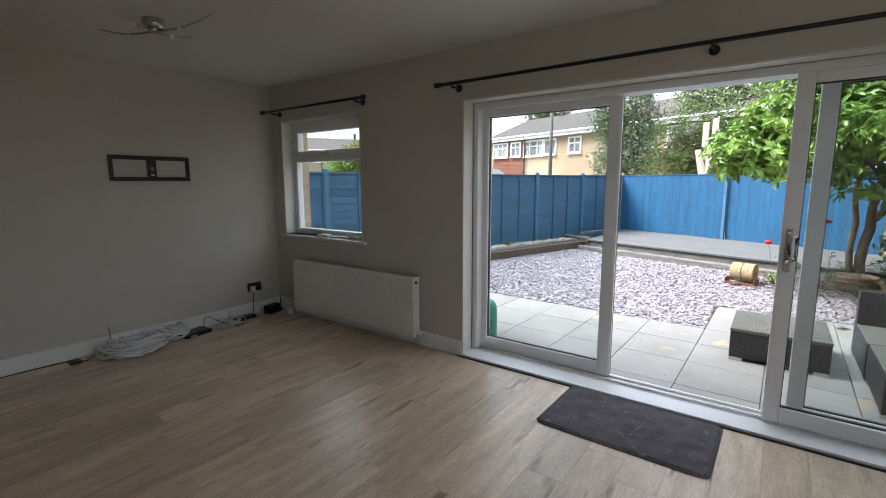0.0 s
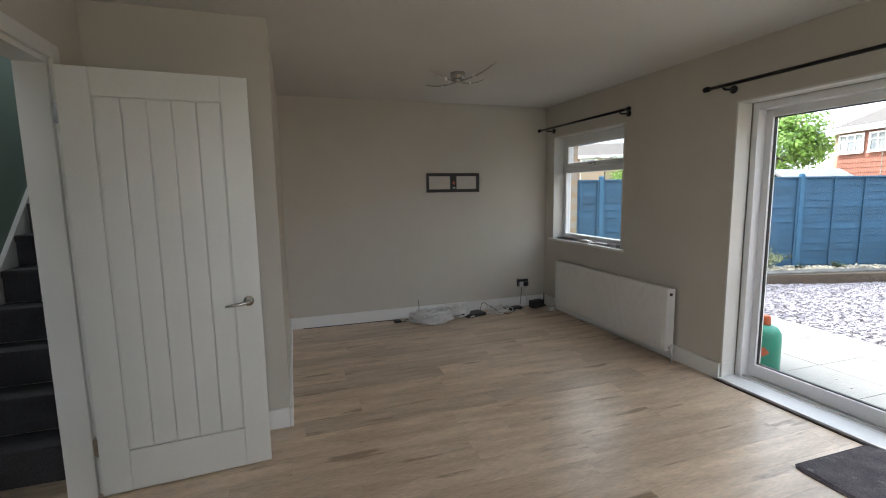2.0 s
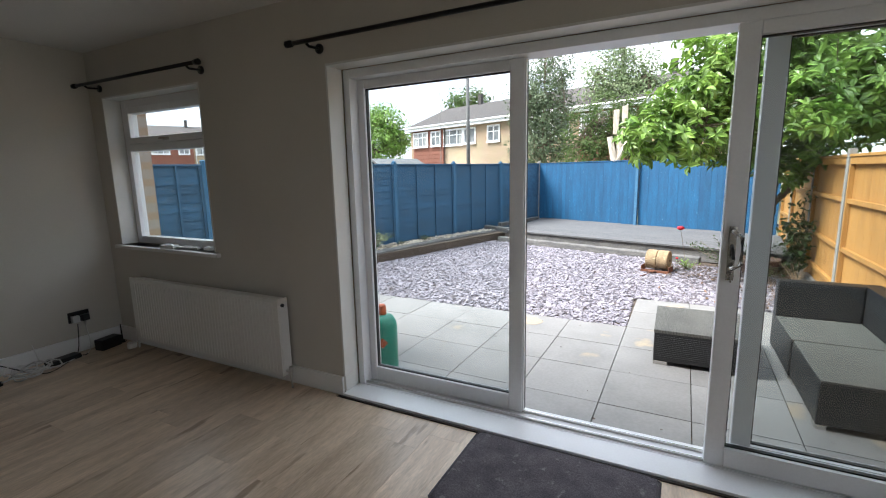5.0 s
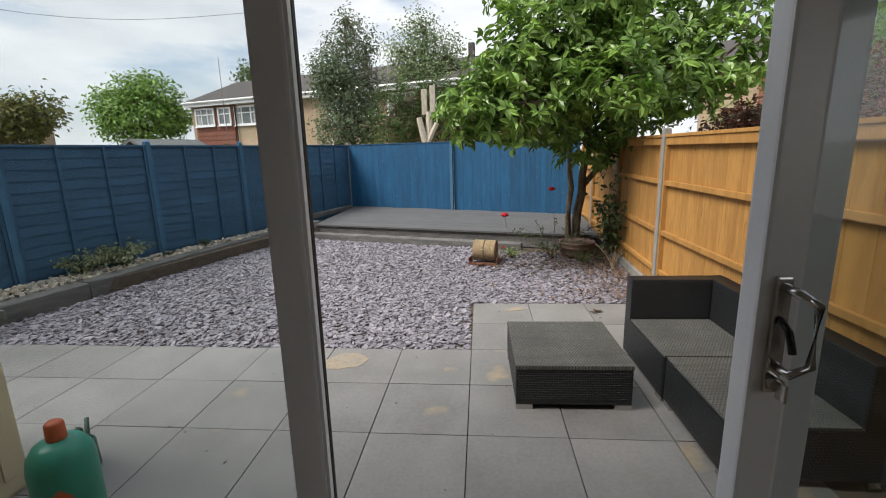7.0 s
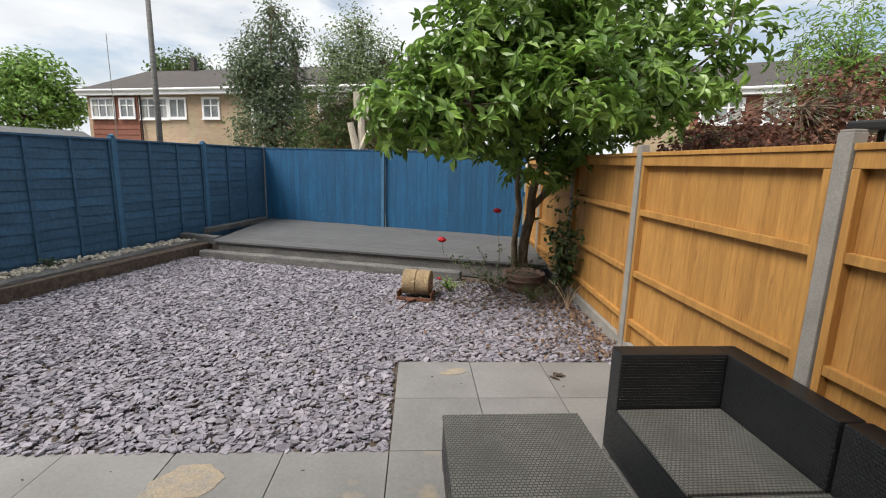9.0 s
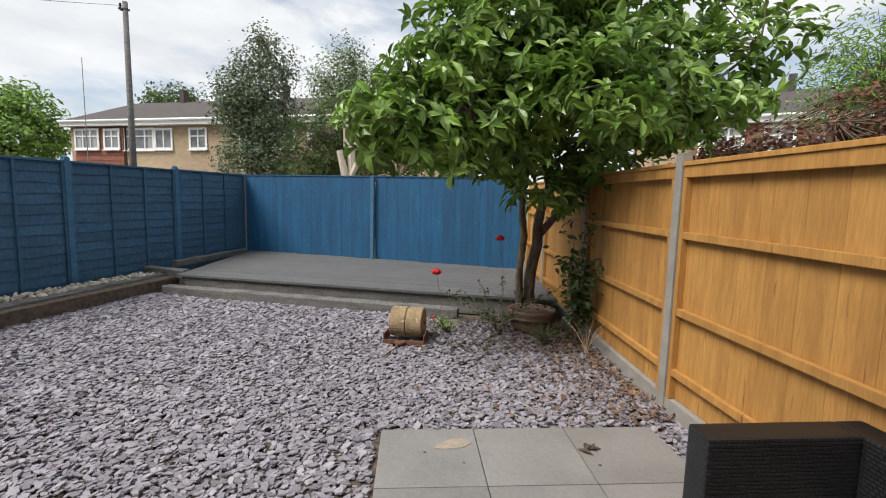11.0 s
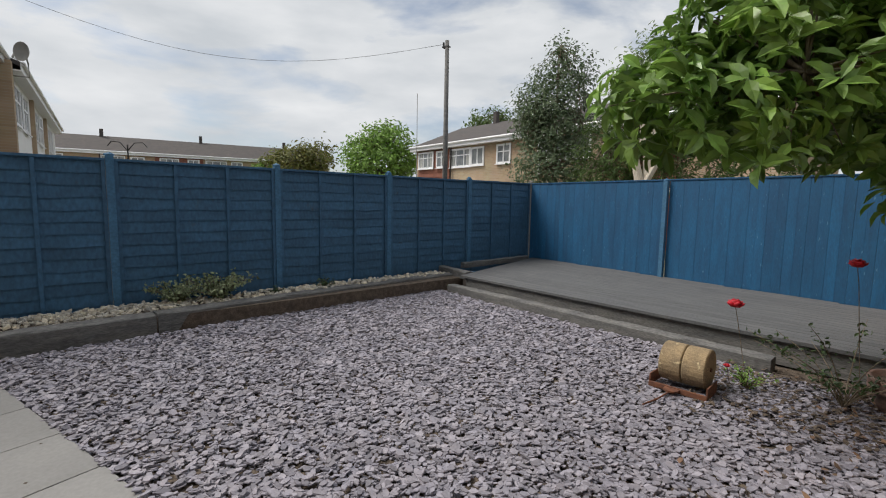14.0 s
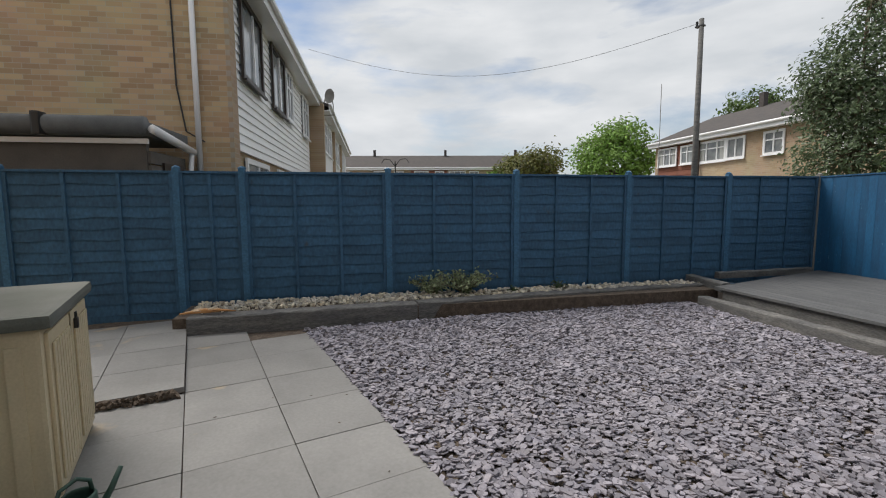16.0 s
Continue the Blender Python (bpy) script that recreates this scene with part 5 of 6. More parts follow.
def dried_patch(name, label, x, y, rx, ry, material, seed):
    """A thin crust with a ragged outline, dried onto the slabs."""
    rg = random.Random(seed)
    bm = bmesh.new()
    n = 40
    wob = [rg.uniform(0, 6.28) for _ in range(4)]
    def ring(f, z):
        out = []
        for k in range(n):
            a = 2 * math.pi * k / n
            q = f * (1 + 0.10 * math.sin(2 * a + wob[0]) + 0.07 * math.sin(3 * a + wob[1]) + 0.05 * math.sin(7 * a + wob[2]) + 0.03 * math.sin(13 * a + wob[3]))
            out.append(bm.verts.new((rx * q * math.cos(a), ry * q * math.sin(a), z)))
        return out
    rings = [ring(1.0, 0.0), ring(0.97, 0.0022), ring(0.6, 0.003), ring(0.2, 0.0026)]
    for a, b in zip(rings, rings[1:]):
        for k in range(n):
            bm.faces.new((a[k], a[(k + 1) % n], b[(k + 1) % n], b[k]))
    bm.faces.new(rings[-1])
    bm.faces.new(rings[0][::-1])
    p = tagged(part(name, bm, material), label, "dried patch")
    p.matrix_world = pose(x, y, GROUND + 0.0016, 0, 0, 20)


dried_patch("dried_mortar_patch", "tan ring of dried mud on a grey slab", -1.27, 6.17, 0.17, 0.155, "mud", 3)
dried_patch("dried_mortar_patch", "pale brown dirt mark on a grey slab", 0.25, 7.42, 0.12, 0.05, "mud", 5)
leaf_bits = thing("dead_leaf", "curled dark dead leaf lying on the slabs", "dead leaf", 1.07, 7.32, GROUND + 0.002)
for k in range(4):
    bm = bmesh.new()
    c = [bm.verts.new(v) for v in ((-0.05, 0, 0.0), (0, -0.018, 0.016), (0.05, 0, 0.004), (0, 0.018, 0.016), (-0.05, 0, 0.004), (0, -0.018, 0.02), (0.05, 0, 0.008), (0, 0.018, 0.02))]
    for q in ((3, 2, 1, 0), (4, 5, 6, 7), (0, 1, 5, 4), (1, 2, 6, 5), (2, 3, 7, 6), (3, 0, 4, 7)):
        bm.faces.new([c[i] for i in q])
    lf = part("blade", bm, "soil", leaf_bits)
    lf.matrix_local = pose(0.03 * math.cos(k * 1.7), 0.03 * math.sin(k * 2.3), 0, 0, 0, 70 * k)

# ---- garden furniture ----
def weave(bm, x0, x1, y0, y1, z0, z1, bevel=0.012):
    return add_box(bm, x0, x1, y0, y1, z0, z1, bevel)


def woven_face(x0, x1, z0, z1, y, pitch=0.0165):
    """Horizontal woven strands standing a little proud of an upright face."""
    bm = bmesh.new()
    z = math.ceil(z0 / pitch) * pitch
    while z + pitch <= z1 + 1e-6:
        add_box(bm, x0, x1, y - 0.002, y, z + 0.0015, z + pitch - 0.0015)
        z += pitch
    return bm


def rattan_table(x, y, w, d, h):
    t = thing("rattan_table", "low black woven rattan footstool table with dusty top", "garden table", x, y, GROUND)
    part("body", weave(bmesh.new(), 0, w, 0, d, 0.035, h - 0.012), "rattan", t)
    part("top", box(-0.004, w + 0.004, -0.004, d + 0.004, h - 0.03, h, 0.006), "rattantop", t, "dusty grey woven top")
    part("weave_front", woven_face(0.01, w - 0.01, 0.05, h - 0.04, -0.0005), "rattan", t)
    s = part("weave_side", woven_face(0.01, d - 0.01, 0.05, h - 0.04, 0), "rattan", t)
    s.matrix_local = Matrix.Translation((0.0005, 0, 0)) @ pose(0, 0, 0, 0, 0, 90) @ Matrix.Translation((0, 0.002, 0))
    for a in (0.0, w - 0.11):
        for b in (0.0, d - 0.05):
            part("foot", box(a, a + 0.11, b, b + 0.05, 0.0, 0.036, 0.003), "chrome", t, "flat aluminium foot")


rattan_table(0.075, 5.49, 0.75, 0.77, 0.315)


def rattan_sofa(x, y, w, d, arm):
    """A low woven seat with a back along +x, and an arm at the far end where arm is set."""
    s = thing("rattan_sofa", "black woven rattan corner sofa seat without cushions" if arm else "black woven rattan sofa seat without cushions", "garden sofa", x, y, GROUND, group="rattan sofa seats")
    seat, back = 0.335, 0.66
    part("base", weave(bmesh.new(), 0, w, 0, d, 0.035, seat - 0.012), "rattan", s)
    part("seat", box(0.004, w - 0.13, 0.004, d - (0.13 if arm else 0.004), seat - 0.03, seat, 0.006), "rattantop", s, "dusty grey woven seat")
    part("backrest", weave(bmesh.new(), w - 0.125, w, 0, d, seat - 0.03, back), "rattan", s)
    if arm:
        part("arm", weave(bmesh.new(), 0, w - 0.127, d - 0.125, d, seat - 0.03, back), "rattan", s)
        part("weave_arm", woven_face(0.01, w - 0.14, seat + 0.005, back - 0.012, d - 0.1255), "rattan", s)
    f = part("weave_front", woven_face(0.01, d - 0.01, 0.05, seat - 0.02, 0), "rattan", s)
    f.matrix_local = pose(0, 0, 0, 0, 0, 90) @ Matrix.Translation((0, 0.002, 0))
    f = part("weave_back", woven_face(0.01, d - 0.14, seat + 0.005, back - 0.012, 0), "rattan", s)
    f.matrix_local = Matrix.Translation((w - 0.1255, 0, 0)) @ pose(0, 0, 0, 0, 0, 90) @ Matrix.Translation((0, 0.002, 0))
    for a in (0.0, w - 0.06):
        for b in (0.0, d - 0.10):
            part("foot", box(a, a + 0.06, b, b + 0.10, 0.0, 0.036, 0.003), "chrome", s, "flat aluminium foot")


rattan_sofa(1.05, 5.60, 0.74, 0.79, True)
rattan_sofa(1.06, 4.82, 0.74, 0.77, False)

# old stone roller lying on its rusty frame
roller = thing("stone_roller", "weathered mottled stone roller with rusty iron frame on the slate", "stone roller", -0.02, 9.50, GROUND + 0.01, -14)
for a, b in ((-0.17, -0.003), (0.003, 0.17)):
    bm = tube([(a, 0, 0.185), (a + 0.008, 0, 0.185), (b - 0.008, 0, 0.185), (b, 0, 0.185)], [0.150, 0.158, 0.158, 0.150], 28)
    part("drum", bm, "log", roller, smooth=False)
part("axle", tube([(-0.18, 0, 0.185), (0.18, 0, 0.185)], 0.016, 10), "rust", roller, "rusty axle")
for x in (-0.215, 0.205):
    part("side_bar", box(x, x + 0.012, -0.20, 0.03, 0.005, 0.10, 0.003), "rust", roller)
part("cross_bar", box(-0.213, 0.215, -0.212, -0.19, 0.0, 0.04, 0.004), "rust", roller)
part("washer", tube([(-0.03, -0.235, 0.02), (-0.03, -0.235, 0.034)], 0.055, 16), "rust", roller)
part("handle_rod", tube([(-0.03, -0.24, 0.02), (-0.05, -0.45, 0.012), (-0.09, -0.62, 0.006)], 0.007, 6), "rust", roller)

# storage box, watering can, gas bottles
def storage_box(x, y, rz=0):
    s = thing("storage_box", "beige ribbed resin storage box with grey lid", "storage box", x, y, GROUND, rz)
    w, d, h = 1.02, 0.62, 0.97
    part("body", box(-w, 0, -d, 0, 0, h - 0.07, 0.02), "resin", s)
    for i in range(2):
        a = -w + 0.05 + i * (w / 2 - 0.03)
        dr = part("door", box(a, a + w / 2 - 0.07, 0.0, 0.018, 0.06, h - 0.10, 0.006), "resin", s)
        for k in range(7):
            c = a + 0.06 + k * (w / 2 - 0.19) / 6
            part("rib", box(c - 0.02, c + 0.02, 0.0185, 0.030, 0.12, h - 0.16, 0.006), "resin", dr)
    for k in range(4):
        c = -d + 0.10 + k * 0.14
        part("side_rib", box(0.0, 0.012, c - 0.03, c + 0.03, 0.10, h - 0.14, 0.005), "resin", s)
    part("lid", box(-w - 0.03, 0.04, -d - 0.03, 0.05, h - 0.07, h, 0.03), "resinlid", s, "dark grey moulded lid")
    part("padlock", (lambda bm: add_box(bm, -w / 2 - 0.02, -w / 2 + 0.02, 0.035, 0.055, h - 0.19, h - 0.13, 0.006))(tube([(-w / 2 - 0.014, 0.045, h - 0.13), (-w / 2 - 0.012, 0.045, h - 0.10), (-w / 2 + 0.012, 0.045, h - 0.10), (-w / 2 + 0.014, 0.045, h - 0.13)], 0.005, 6)), "black", s, "black padlock on the hasp")


storage_box(-2.58, 4.72, 0)


def watering_can(x, y, rz):
    c = thing("watering_can", "dark green plastic watering can on the slabs", "watering can", x, y, GROUND, rz)
    c.scale = (0.8, 0.8, 0.8)
    part("body", lathe([(0.085, 0.0), (0.095, 0.01), (0.088, 0.2), (0.08, 0.215), (0.072, 0.213), (0.078, 0.19), (0.082, 0.02)], 24), "cangreen", c, smooth=True)
    part("spout", tube([(0.08, 0, 0.05), (0.16, 0, 0.16), (0.22, 0, 0.27)], [0.024, 0.018, 0.014], 10), "cangreen", c, smooth=True)
    part("handle", tube([(-0.08, 0, 0.06), (-0.13, 0, 0.15), (-0.08, 0, 0.28), (0.0, 0, 0.31), (0.06, 0, 0.27), (0.07, 0, 0.2)], 0.012, 8), "cangreen", c, smooth=True)


watering_can(-2.38, 4.84, 120)


def gas_bottle(x, y, h, r):
    g = thing("gas_bottle", "green gas bottle with an orange cap on the slabs", "gas bottle", x, y, GROUND)
    part("cylinder", lathe([(r * 0.9, 0.02), (r, 0.04), (r, h * 0.68), (r * 0.93, h * 0.76), (r * 0.72, h * 0.83), (r * 0.4, h * 0.86)], 28), "gasgreen", g, smooth=True)
    part("foot_ring", lathe([(r * 0.88, 0.0), (r * 0.9, 0.03)], 24), "gasgreen", g)
    part("valve_cap", lathe([(0.035, h * 0.85), (0.038, h * 0.87), (0.036, h * 0.98), (0.025, h)], 16), "orange", g, "orange plastic valve cap", smooth=True)
    part("badge", tube([(r * 0.55, -r * 0.83, h * 0.5), (r * 0.557, -r * 0.84, h * 0.5)], 0.045, 4), "orange", g, "red diamond badge")


gas_bottle(-2.0, 4.38, 0.60, 0.125)

# ---- plants ----
def branch_points(a, b, bend, seed, n=5):
    rng = random.Random(seed)
    a, b = Vector(a), Vector(b)
    off = Vector((rng.uniform(-1, 1), rng.uniform(-1, 1), rng.uniform(-0.3, 0.6))) * bend
    return [a.lerp(b, t / n) + off * math.sin(math.pi * t / n) for t in range(n + 1)]


def crown_spots(blobs, count, rng, shell=0.55):
    """Places for leaves or twigs in a crown of uneven lobes (x, y, z, rx, ry, rz)."""
    vol = np.array([b[3] * b[4] * b[5] for b in blobs])
    which = rng.choice(len(blobs), count, p=vol / vol.sum())
    b = np.array(blobs)[which]
    d = rng.normal(size=(count, 3))
    d /= np.linalg.norm(d, axis=1, keepdims=True)
    r = shell + (1 - shell) * rng.uniform(size=(count, 1)) ** 0.6
    return b[:, :3] + d * b[:, 3:] * r, d


def tree(name, label, base, limbs, blobs, material, leaf, twigs, per, seed, trunk_r, spread=0.12, aspect=0.45, shell=0.55, up=0.6, whorl=False):
    t = thing(name, label, "tree" if name == "tree" else name.replace("_", " "), *base)
    rng = np.random.default_rng(seed)
    bm = bmesh.new()
    base_v = Vector(base)
    for i, (pts, r0, r1) in enumerate(limbs):
        pp = [Vector(p) - base_v for p in pts]
        full = []
        for a, b in zip(pp, pp[1:]):
            full += branch_points(a, b, (b - a).length * 0.06, seed * 31 + i, 4)[:-1]
        full.append(pp[-1])
        n = len(full)
        add_tube(bm, full, [r0 + (r1 - r0) * k / (n - 1) for k in range(n)], 9)
    centres, out = crown_spots([(b[0] - base[0], b[1] - base[1], b[2] - base[2], *b[3:]) for b in blobs], twigs, rng, shell)
    # thin twigs reach from the limbs' ends to the leaf clusters
    ends = [(Vector(p[-1]) - base_v) for p, _, _ in limbs] + [(Vector(p[len(p) // 2]) - base_v) for p, _, _ in limbs]
    for k in range(0, twigs, max(1, twigs // 160)):
        c = Vector(centres[k])
        near = min(ends, key=lambda e: (e - c).length)
        add_tube(bm, branch_points(near, c, 0.05 * (near - c).length, k, 3), [trunk_r * 0.16, trunk_r * 0.11, trunk_r * 0.07, trunk_r * 0.04], 4, cap=False)
    part("trunk", bm, "bark", t, smooth=True)
    if whorl:
        # rosettes: leaves fan out from each shoot's tip and droop a little
        axis = out * 0.7 + np.array([0, 0, 0.55]) + rng.normal(0, 0.25, out.shape)
        axis /= np.linalg.norm(axis, axis=1, keepdims=True)
        side = np.cross(axis, rng.normal(size=axis.shape))
        side /= np.linalg.norm(side, axis=1, keepdims=True)
        other = np.cross(axis, side)
        turn = (np.arange(per) * 2 * np.pi / per)[None, :, None] + rng.normal(0, 0.25, (twigs, per, 1))
        ray = side[:, None] * np.cos(turn) + other[:, None] * np.sin(turn)
        rise = rng.uniform(-0.25, 0.55, (twigs, per, 1))
        way = (ray + axis[:, None] * rise - np.array([0, 0, 0.18])).reshape(-1, 3)
        way /= np.linalg.norm(way, axis=1, keepdims=True)
        nrm = (axis[:, None] - ray * rise).reshape(-1, 3) + rng.normal(0, 0.18, (twigs * per, 3))
        sizes = leaf * rng.uniform(0.7, 1.2, twigs * per)
        pos = np.repeat(centres, per, axis=0) + way * sizes[:, None] * 0.5 + np.repeat(axis, per, axis=0) * rng.uniform(-0.07, 0.03, (twigs * per, 1))
        leaves("crown", pos, nrm, sizes, material, t, aspect, seed=seed, along=way)
        return t
    pos = np.repeat(centres, per, axis=0) + rng.normal(0, spread, (twigs * per, 3))
    nrm = np.repeat(out, per, axis=0) * 0.8 + rng.normal(0, 0.55, (twigs * per, 3)) + np.array([0, 0, up])
    sizes = leaf * rng.uniform(0.65, 1.25, twigs * per)
    leaves("crown", pos, nrm, sizes, material, t, aspect, seed=seed)
    return t


# the broad-leaved tree by the pine fence
shoots = random.Random(77)
SPRAYS = []
for k in range(34):
    a, e = shoots.uniform(0, 6.28), shoots.uniform(-0.35, 1.2)
    reach = shoots.uniform(1.25, 1.75)
    SPRAYS.append((1.35 + reach * math.cos(a) * math.cos(e), 9.45 + 0.85 * reach * math.sin(a) * math.cos(e), 2.35 + 1.0 * reach * math.sin(e), shoots.uniform(0.12, 0.30), shoots.uniform(0.12, 0.30), shoots.uniform(0.14, 0.30)))
SPRAYS += [(1.5, 9.7, 1.35, 0.5, 0.4, 0.25), (-0.2, 8.95, 2.1, 0.42, 0.4, 0.38), (0.0, 9.2, 2.55, 0.4, 0.4, 0.38), (-0.42, 8.75, 1.95, 0.22, 0.2, 0.22), (0.75, 8.9, 3.1, 0.14, 0.14, 0.4), (0.35, 9.0, 2.9, 0.12, 0.12, 0.35)]
TB = (1.52, 10.25, GROUND)
tree("tree", "leafy broad-leaved tree with several slim trunks in the corner", TB,
     [([(1.52, 10.25, GROUND), (1.55, 10.2, 0.7), (1.6, 10.0, 1.4), (1.5, 9.7, 2.6)], 0.085, 0.03),
      ([(1.40, 10.20, GROUND), (1.37, 10.15, 0.8), (1.33, 10.05, 1.5), (0.9, 9.6, 2.3)], 0.055, 0.025),
      ([(1.55, 10.2, 0.8), (1.85, 10.0, 1.25), (2.1, 9.6, 1.7), (2.4, 9.2, 2.4)], 0.05, 0.02),
      ([(1.6, 10.0, 1.4), (1.2, 9.4, 1.9), (0.5, 8.9, 2.0)], 0.035, 0.015),
      ([(1.55, 9.9, 1.8), (1.9, 10.4, 2.4), (2.0, 10.6, 3.2)], 0.035, 0.015),
      ([(2.1, 9.6, 1.7), (2.7, 9.3, 2.2), (3.4, 9.2, 2.8)], 0.03, 0.012),
      ([(1.58, 10.0, 1.6), (1.9, 9.3, 2.0), (1.9, 8.7, 2.3)], 0.035, 0.015)],
     [(1.25, 9.6, 2.35, 1.15, 1.0, 0.75), (0.45, 9.1, 1.95, 0.75, 0.7, 0.5), (0.15, 8.75, 1.85, 0.5, 0.45, 0.38), (2.1, 9.1, 2.3, 0.8, 0.8, 0.6),
      (2.3, 9.7, 2.9, 0.9, 0.9, 0.7), (1.2, 9.7, 3.1, 1.0, 0.9, 0.7), (1.6, 8.6, 2.2, 0.6, 0.5, 0.45), (0.6, 9.3, 2.6, 0.6, 0.6, 0.5), (1.7, 9.9, 3.6, 0.7, 0.7, 0.6),
      (-0.2, 8.6, 1.8, 0.42, 0.4, 0.34), (1.65, 9.5, 1.5, 0.6, 0.5, 0.28), (0.2, 8.9, 2.4, 0.5, 0.5, 0.45), (2.0, 9.6, 1.75, 0.6, 0.5, 0.3), (0.9, 9.3, 1.65, 0.5, 0.5, 0.25), (0.35, 8.8, 1.55, 0.35, 0.3, 0.2), (3.05, 9.25, 2.5, 0.65, 0.55, 0.5), (3.55, 9.2, 2.85, 0.5, 0.45, 0.35), (3.2, 9.6, 3.3, 0.6, 0.5, 0.5), (2.6, 9.2, 2.0, 0.45, 0.4, 0.3), (-0.35, 8.85, 1.95, 0.26, 0.28, 0.3)] + SPRAYS,
     "leaf", 0.165, 1750, 8, 21, 0.085, aspect=0.40, shell=0.35, whorl=True)

# trees beyond the fences
tree("tree", "tall dark holly tree behind the back fence", (-4.9, 20.4, GROUND),
     [([(-4.9, 20.4, GROUND), (-4.85, 20.4, 2.5), (-4.8, 20.4, 6.3)], 0.14, 0.03), ([(-4.85, 20.4, 1.8), (-5.6, 20.2, 3.6)], 0.06, 0.02), ([(-4.85, 20.4, 2.0), (-4.0, 20.4, 3.8)], 0.06, 0.02)],
     [(-4.8, 20.4, 2.4, 1.5, 1.2, 1.2), (-4.9, 20.4, 3.9, 1.45, 1.2, 1.2), (-5.5, 20.3, 4.4, 0.95, 0.9, 0.9), (-4.5, 20.4, 5.3, 0.9, 0.9, 0.9), (-4.7, 20.4, 6.1, 0.5, 0.5, 0.6), (-5.3, 20.4, 5.4, 0.55, 0.5, 0.5)],
     "holly", 0.125, 1500, 9, 22, 0.12, spread=0.14, shell=0.3)
tree("tree", "pale airy birch tree behind the back fence", (-2.3, 23.5, GROUND),
     [([(-2.3, 23.5, GROUND), (-2.3, 23.5, 3), (-2.2, 23.5, 6.6)], 0.12, 0.02), ([(-2.3, 23.5, 2.8), (-3.3, 23.4, 5.6)], 0.05, 0.015), ([(-2.3, 23.5, 3.0), (-1.2, 23.4, 5.4)], 0.05, 0.015)],
     [(-2.4, 23.5, 4.2, 1.8, 1.2, 1.5), (-2.9, 23.5, 5.6, 1.1, 0.9, 1.1), (-1.6, 23.5, 5.4, 1.2, 0.9, 1.0), (-2.3, 23.5, 6.5, 0.8, 0.7, 0.8), (-1.0, 23.3, 4.2, 1.4, 1.0, 1.3)],
     "birch", 0.15, 1500, 7, 23, 0.1, spread=0.22, shell=0.15)
tree("conifer_bush", "dense green conifer bush behind the back fence", (-2.9, 18.7, GROUND),
     [([(-2.9, 19.2, GROUND), (-2.9, 19.2, 3.0)], 0.08, 0.02)],
     [(-3.0, 19.2, 1.3, 1.1, 0.8, 1.3), (-2.4, 19.1, 1.9, 0.8, 0.7, 1.1), (-3.2, 19.2, 2.8, 0.6, 0.5, 0.8), (-1.7, 19.2, 2.6, 0.9, 0.6, 1.1), (-0.6, 18.8, 2.4, 1.0, 0.6, 1.2), (-2.2, 19.0, 3.4, 0.8, 0.5, 0.8), (-1.3, 18.8, 3.2, 0.8, 0.5, 0.7), (0.6, 19.3, 2.0, 1.0, 0.6, 1.0)],
     "conifer", 0.16, 1300, 8, 24, 0.08, spread=0.11, aspect=0.22)
tree("tree", "bright green rounded tree beyond the blue fence", (-19.0, 28.2, GROUND),
     [([(-19, 28.2, GROUND), (-19, 28.2, 3), (-19, 28.2, 5)], 0.2, 0.05)],
     [(-19, 28.2, 3.6, 2.5, 2.0, 1.6), (-18.2, 28.2, 4.9, 1.6, 1.4, 1.1), (-20.3, 28.0, 4.3, 1.3, 1.2, 1.1), (-19.2, 28.2, 5.4, 1.1, 1.0, 0.7), (-17.2, 28.4, 3.6, 1.2, 1.0, 1.0)],
     "bright", 0.26, 700, 9, 25, 0.2, spread=0.2, shell=0.5)
tree("tree", "amber leaved tree far beyond the blue fence", (-30.0, 31.0, GROUND),
     [([(-30, 31, GROUND), (-30, 31, 3.5)], 0.2, 0.06)],
     [(-30, 31, 3.9, 2.3, 1.8, 1.6), (-28.2, 31.2, 4.6, 1.6, 1.4, 1.3), (-32.4, 31, 3.8, 1.7, 1.4, 1.3)],
     "amber", 0.34, 420, 9, 26, 0.2, spread=0.28)
tree("tree", "small green tree far beyond the blue fence", (-33.5, 31.0, GROUND),
     [([(-33.5, 31, GROUND), (-33.5, 31, 3.0)], 0.2, 0.06)],
     [(-33.6, 30.8, 3.0, 1.6, 1.4, 1.4), (-34.8, 30.6, 2.6, 1.4, 1.2, 1.1)],
     "bright", 0.3, 220, 9, 27, 0.2, spread=0.25)
tree("tree", "distant tree crown above the terrace roof", (-17.0, 40.0, GROUND),
     [([(-17, 40, GROUND), (-17, 40, 6.5)], 0.25, 0.08)], [(-17, 40, 7.6, 2.2, 1.6, 1.2)], "conifer", 0.3, 200, 9, 28, 0.2, spread=0.25)
tree("maple_bush", "dark red maple shrub behind the pine fence", (4.9, 10.2, GROUND),
     [([(4.9, 10.2, GROUND), (4.9, 10.2, 1.2), (5.2, 10.1, 2.3)], 0.06, 0.02), ([(4.9, 10.2, 0.6), (4.0, 10.3, 1.9)], 0.04, 0.015)],
     [(4.9, 10.2, 1.7, 1.3, 0.8, 0.55), (5.9, 10.0, 2.3, 0.7, 0.7, 0.55), (4.0, 10.4, 1.65, 0.7, 0.5, 0.35)],
     "maple", 0.085, 520, 9, 29, 0.06, spread=0.12, aspect=0.6, shell=0.3)
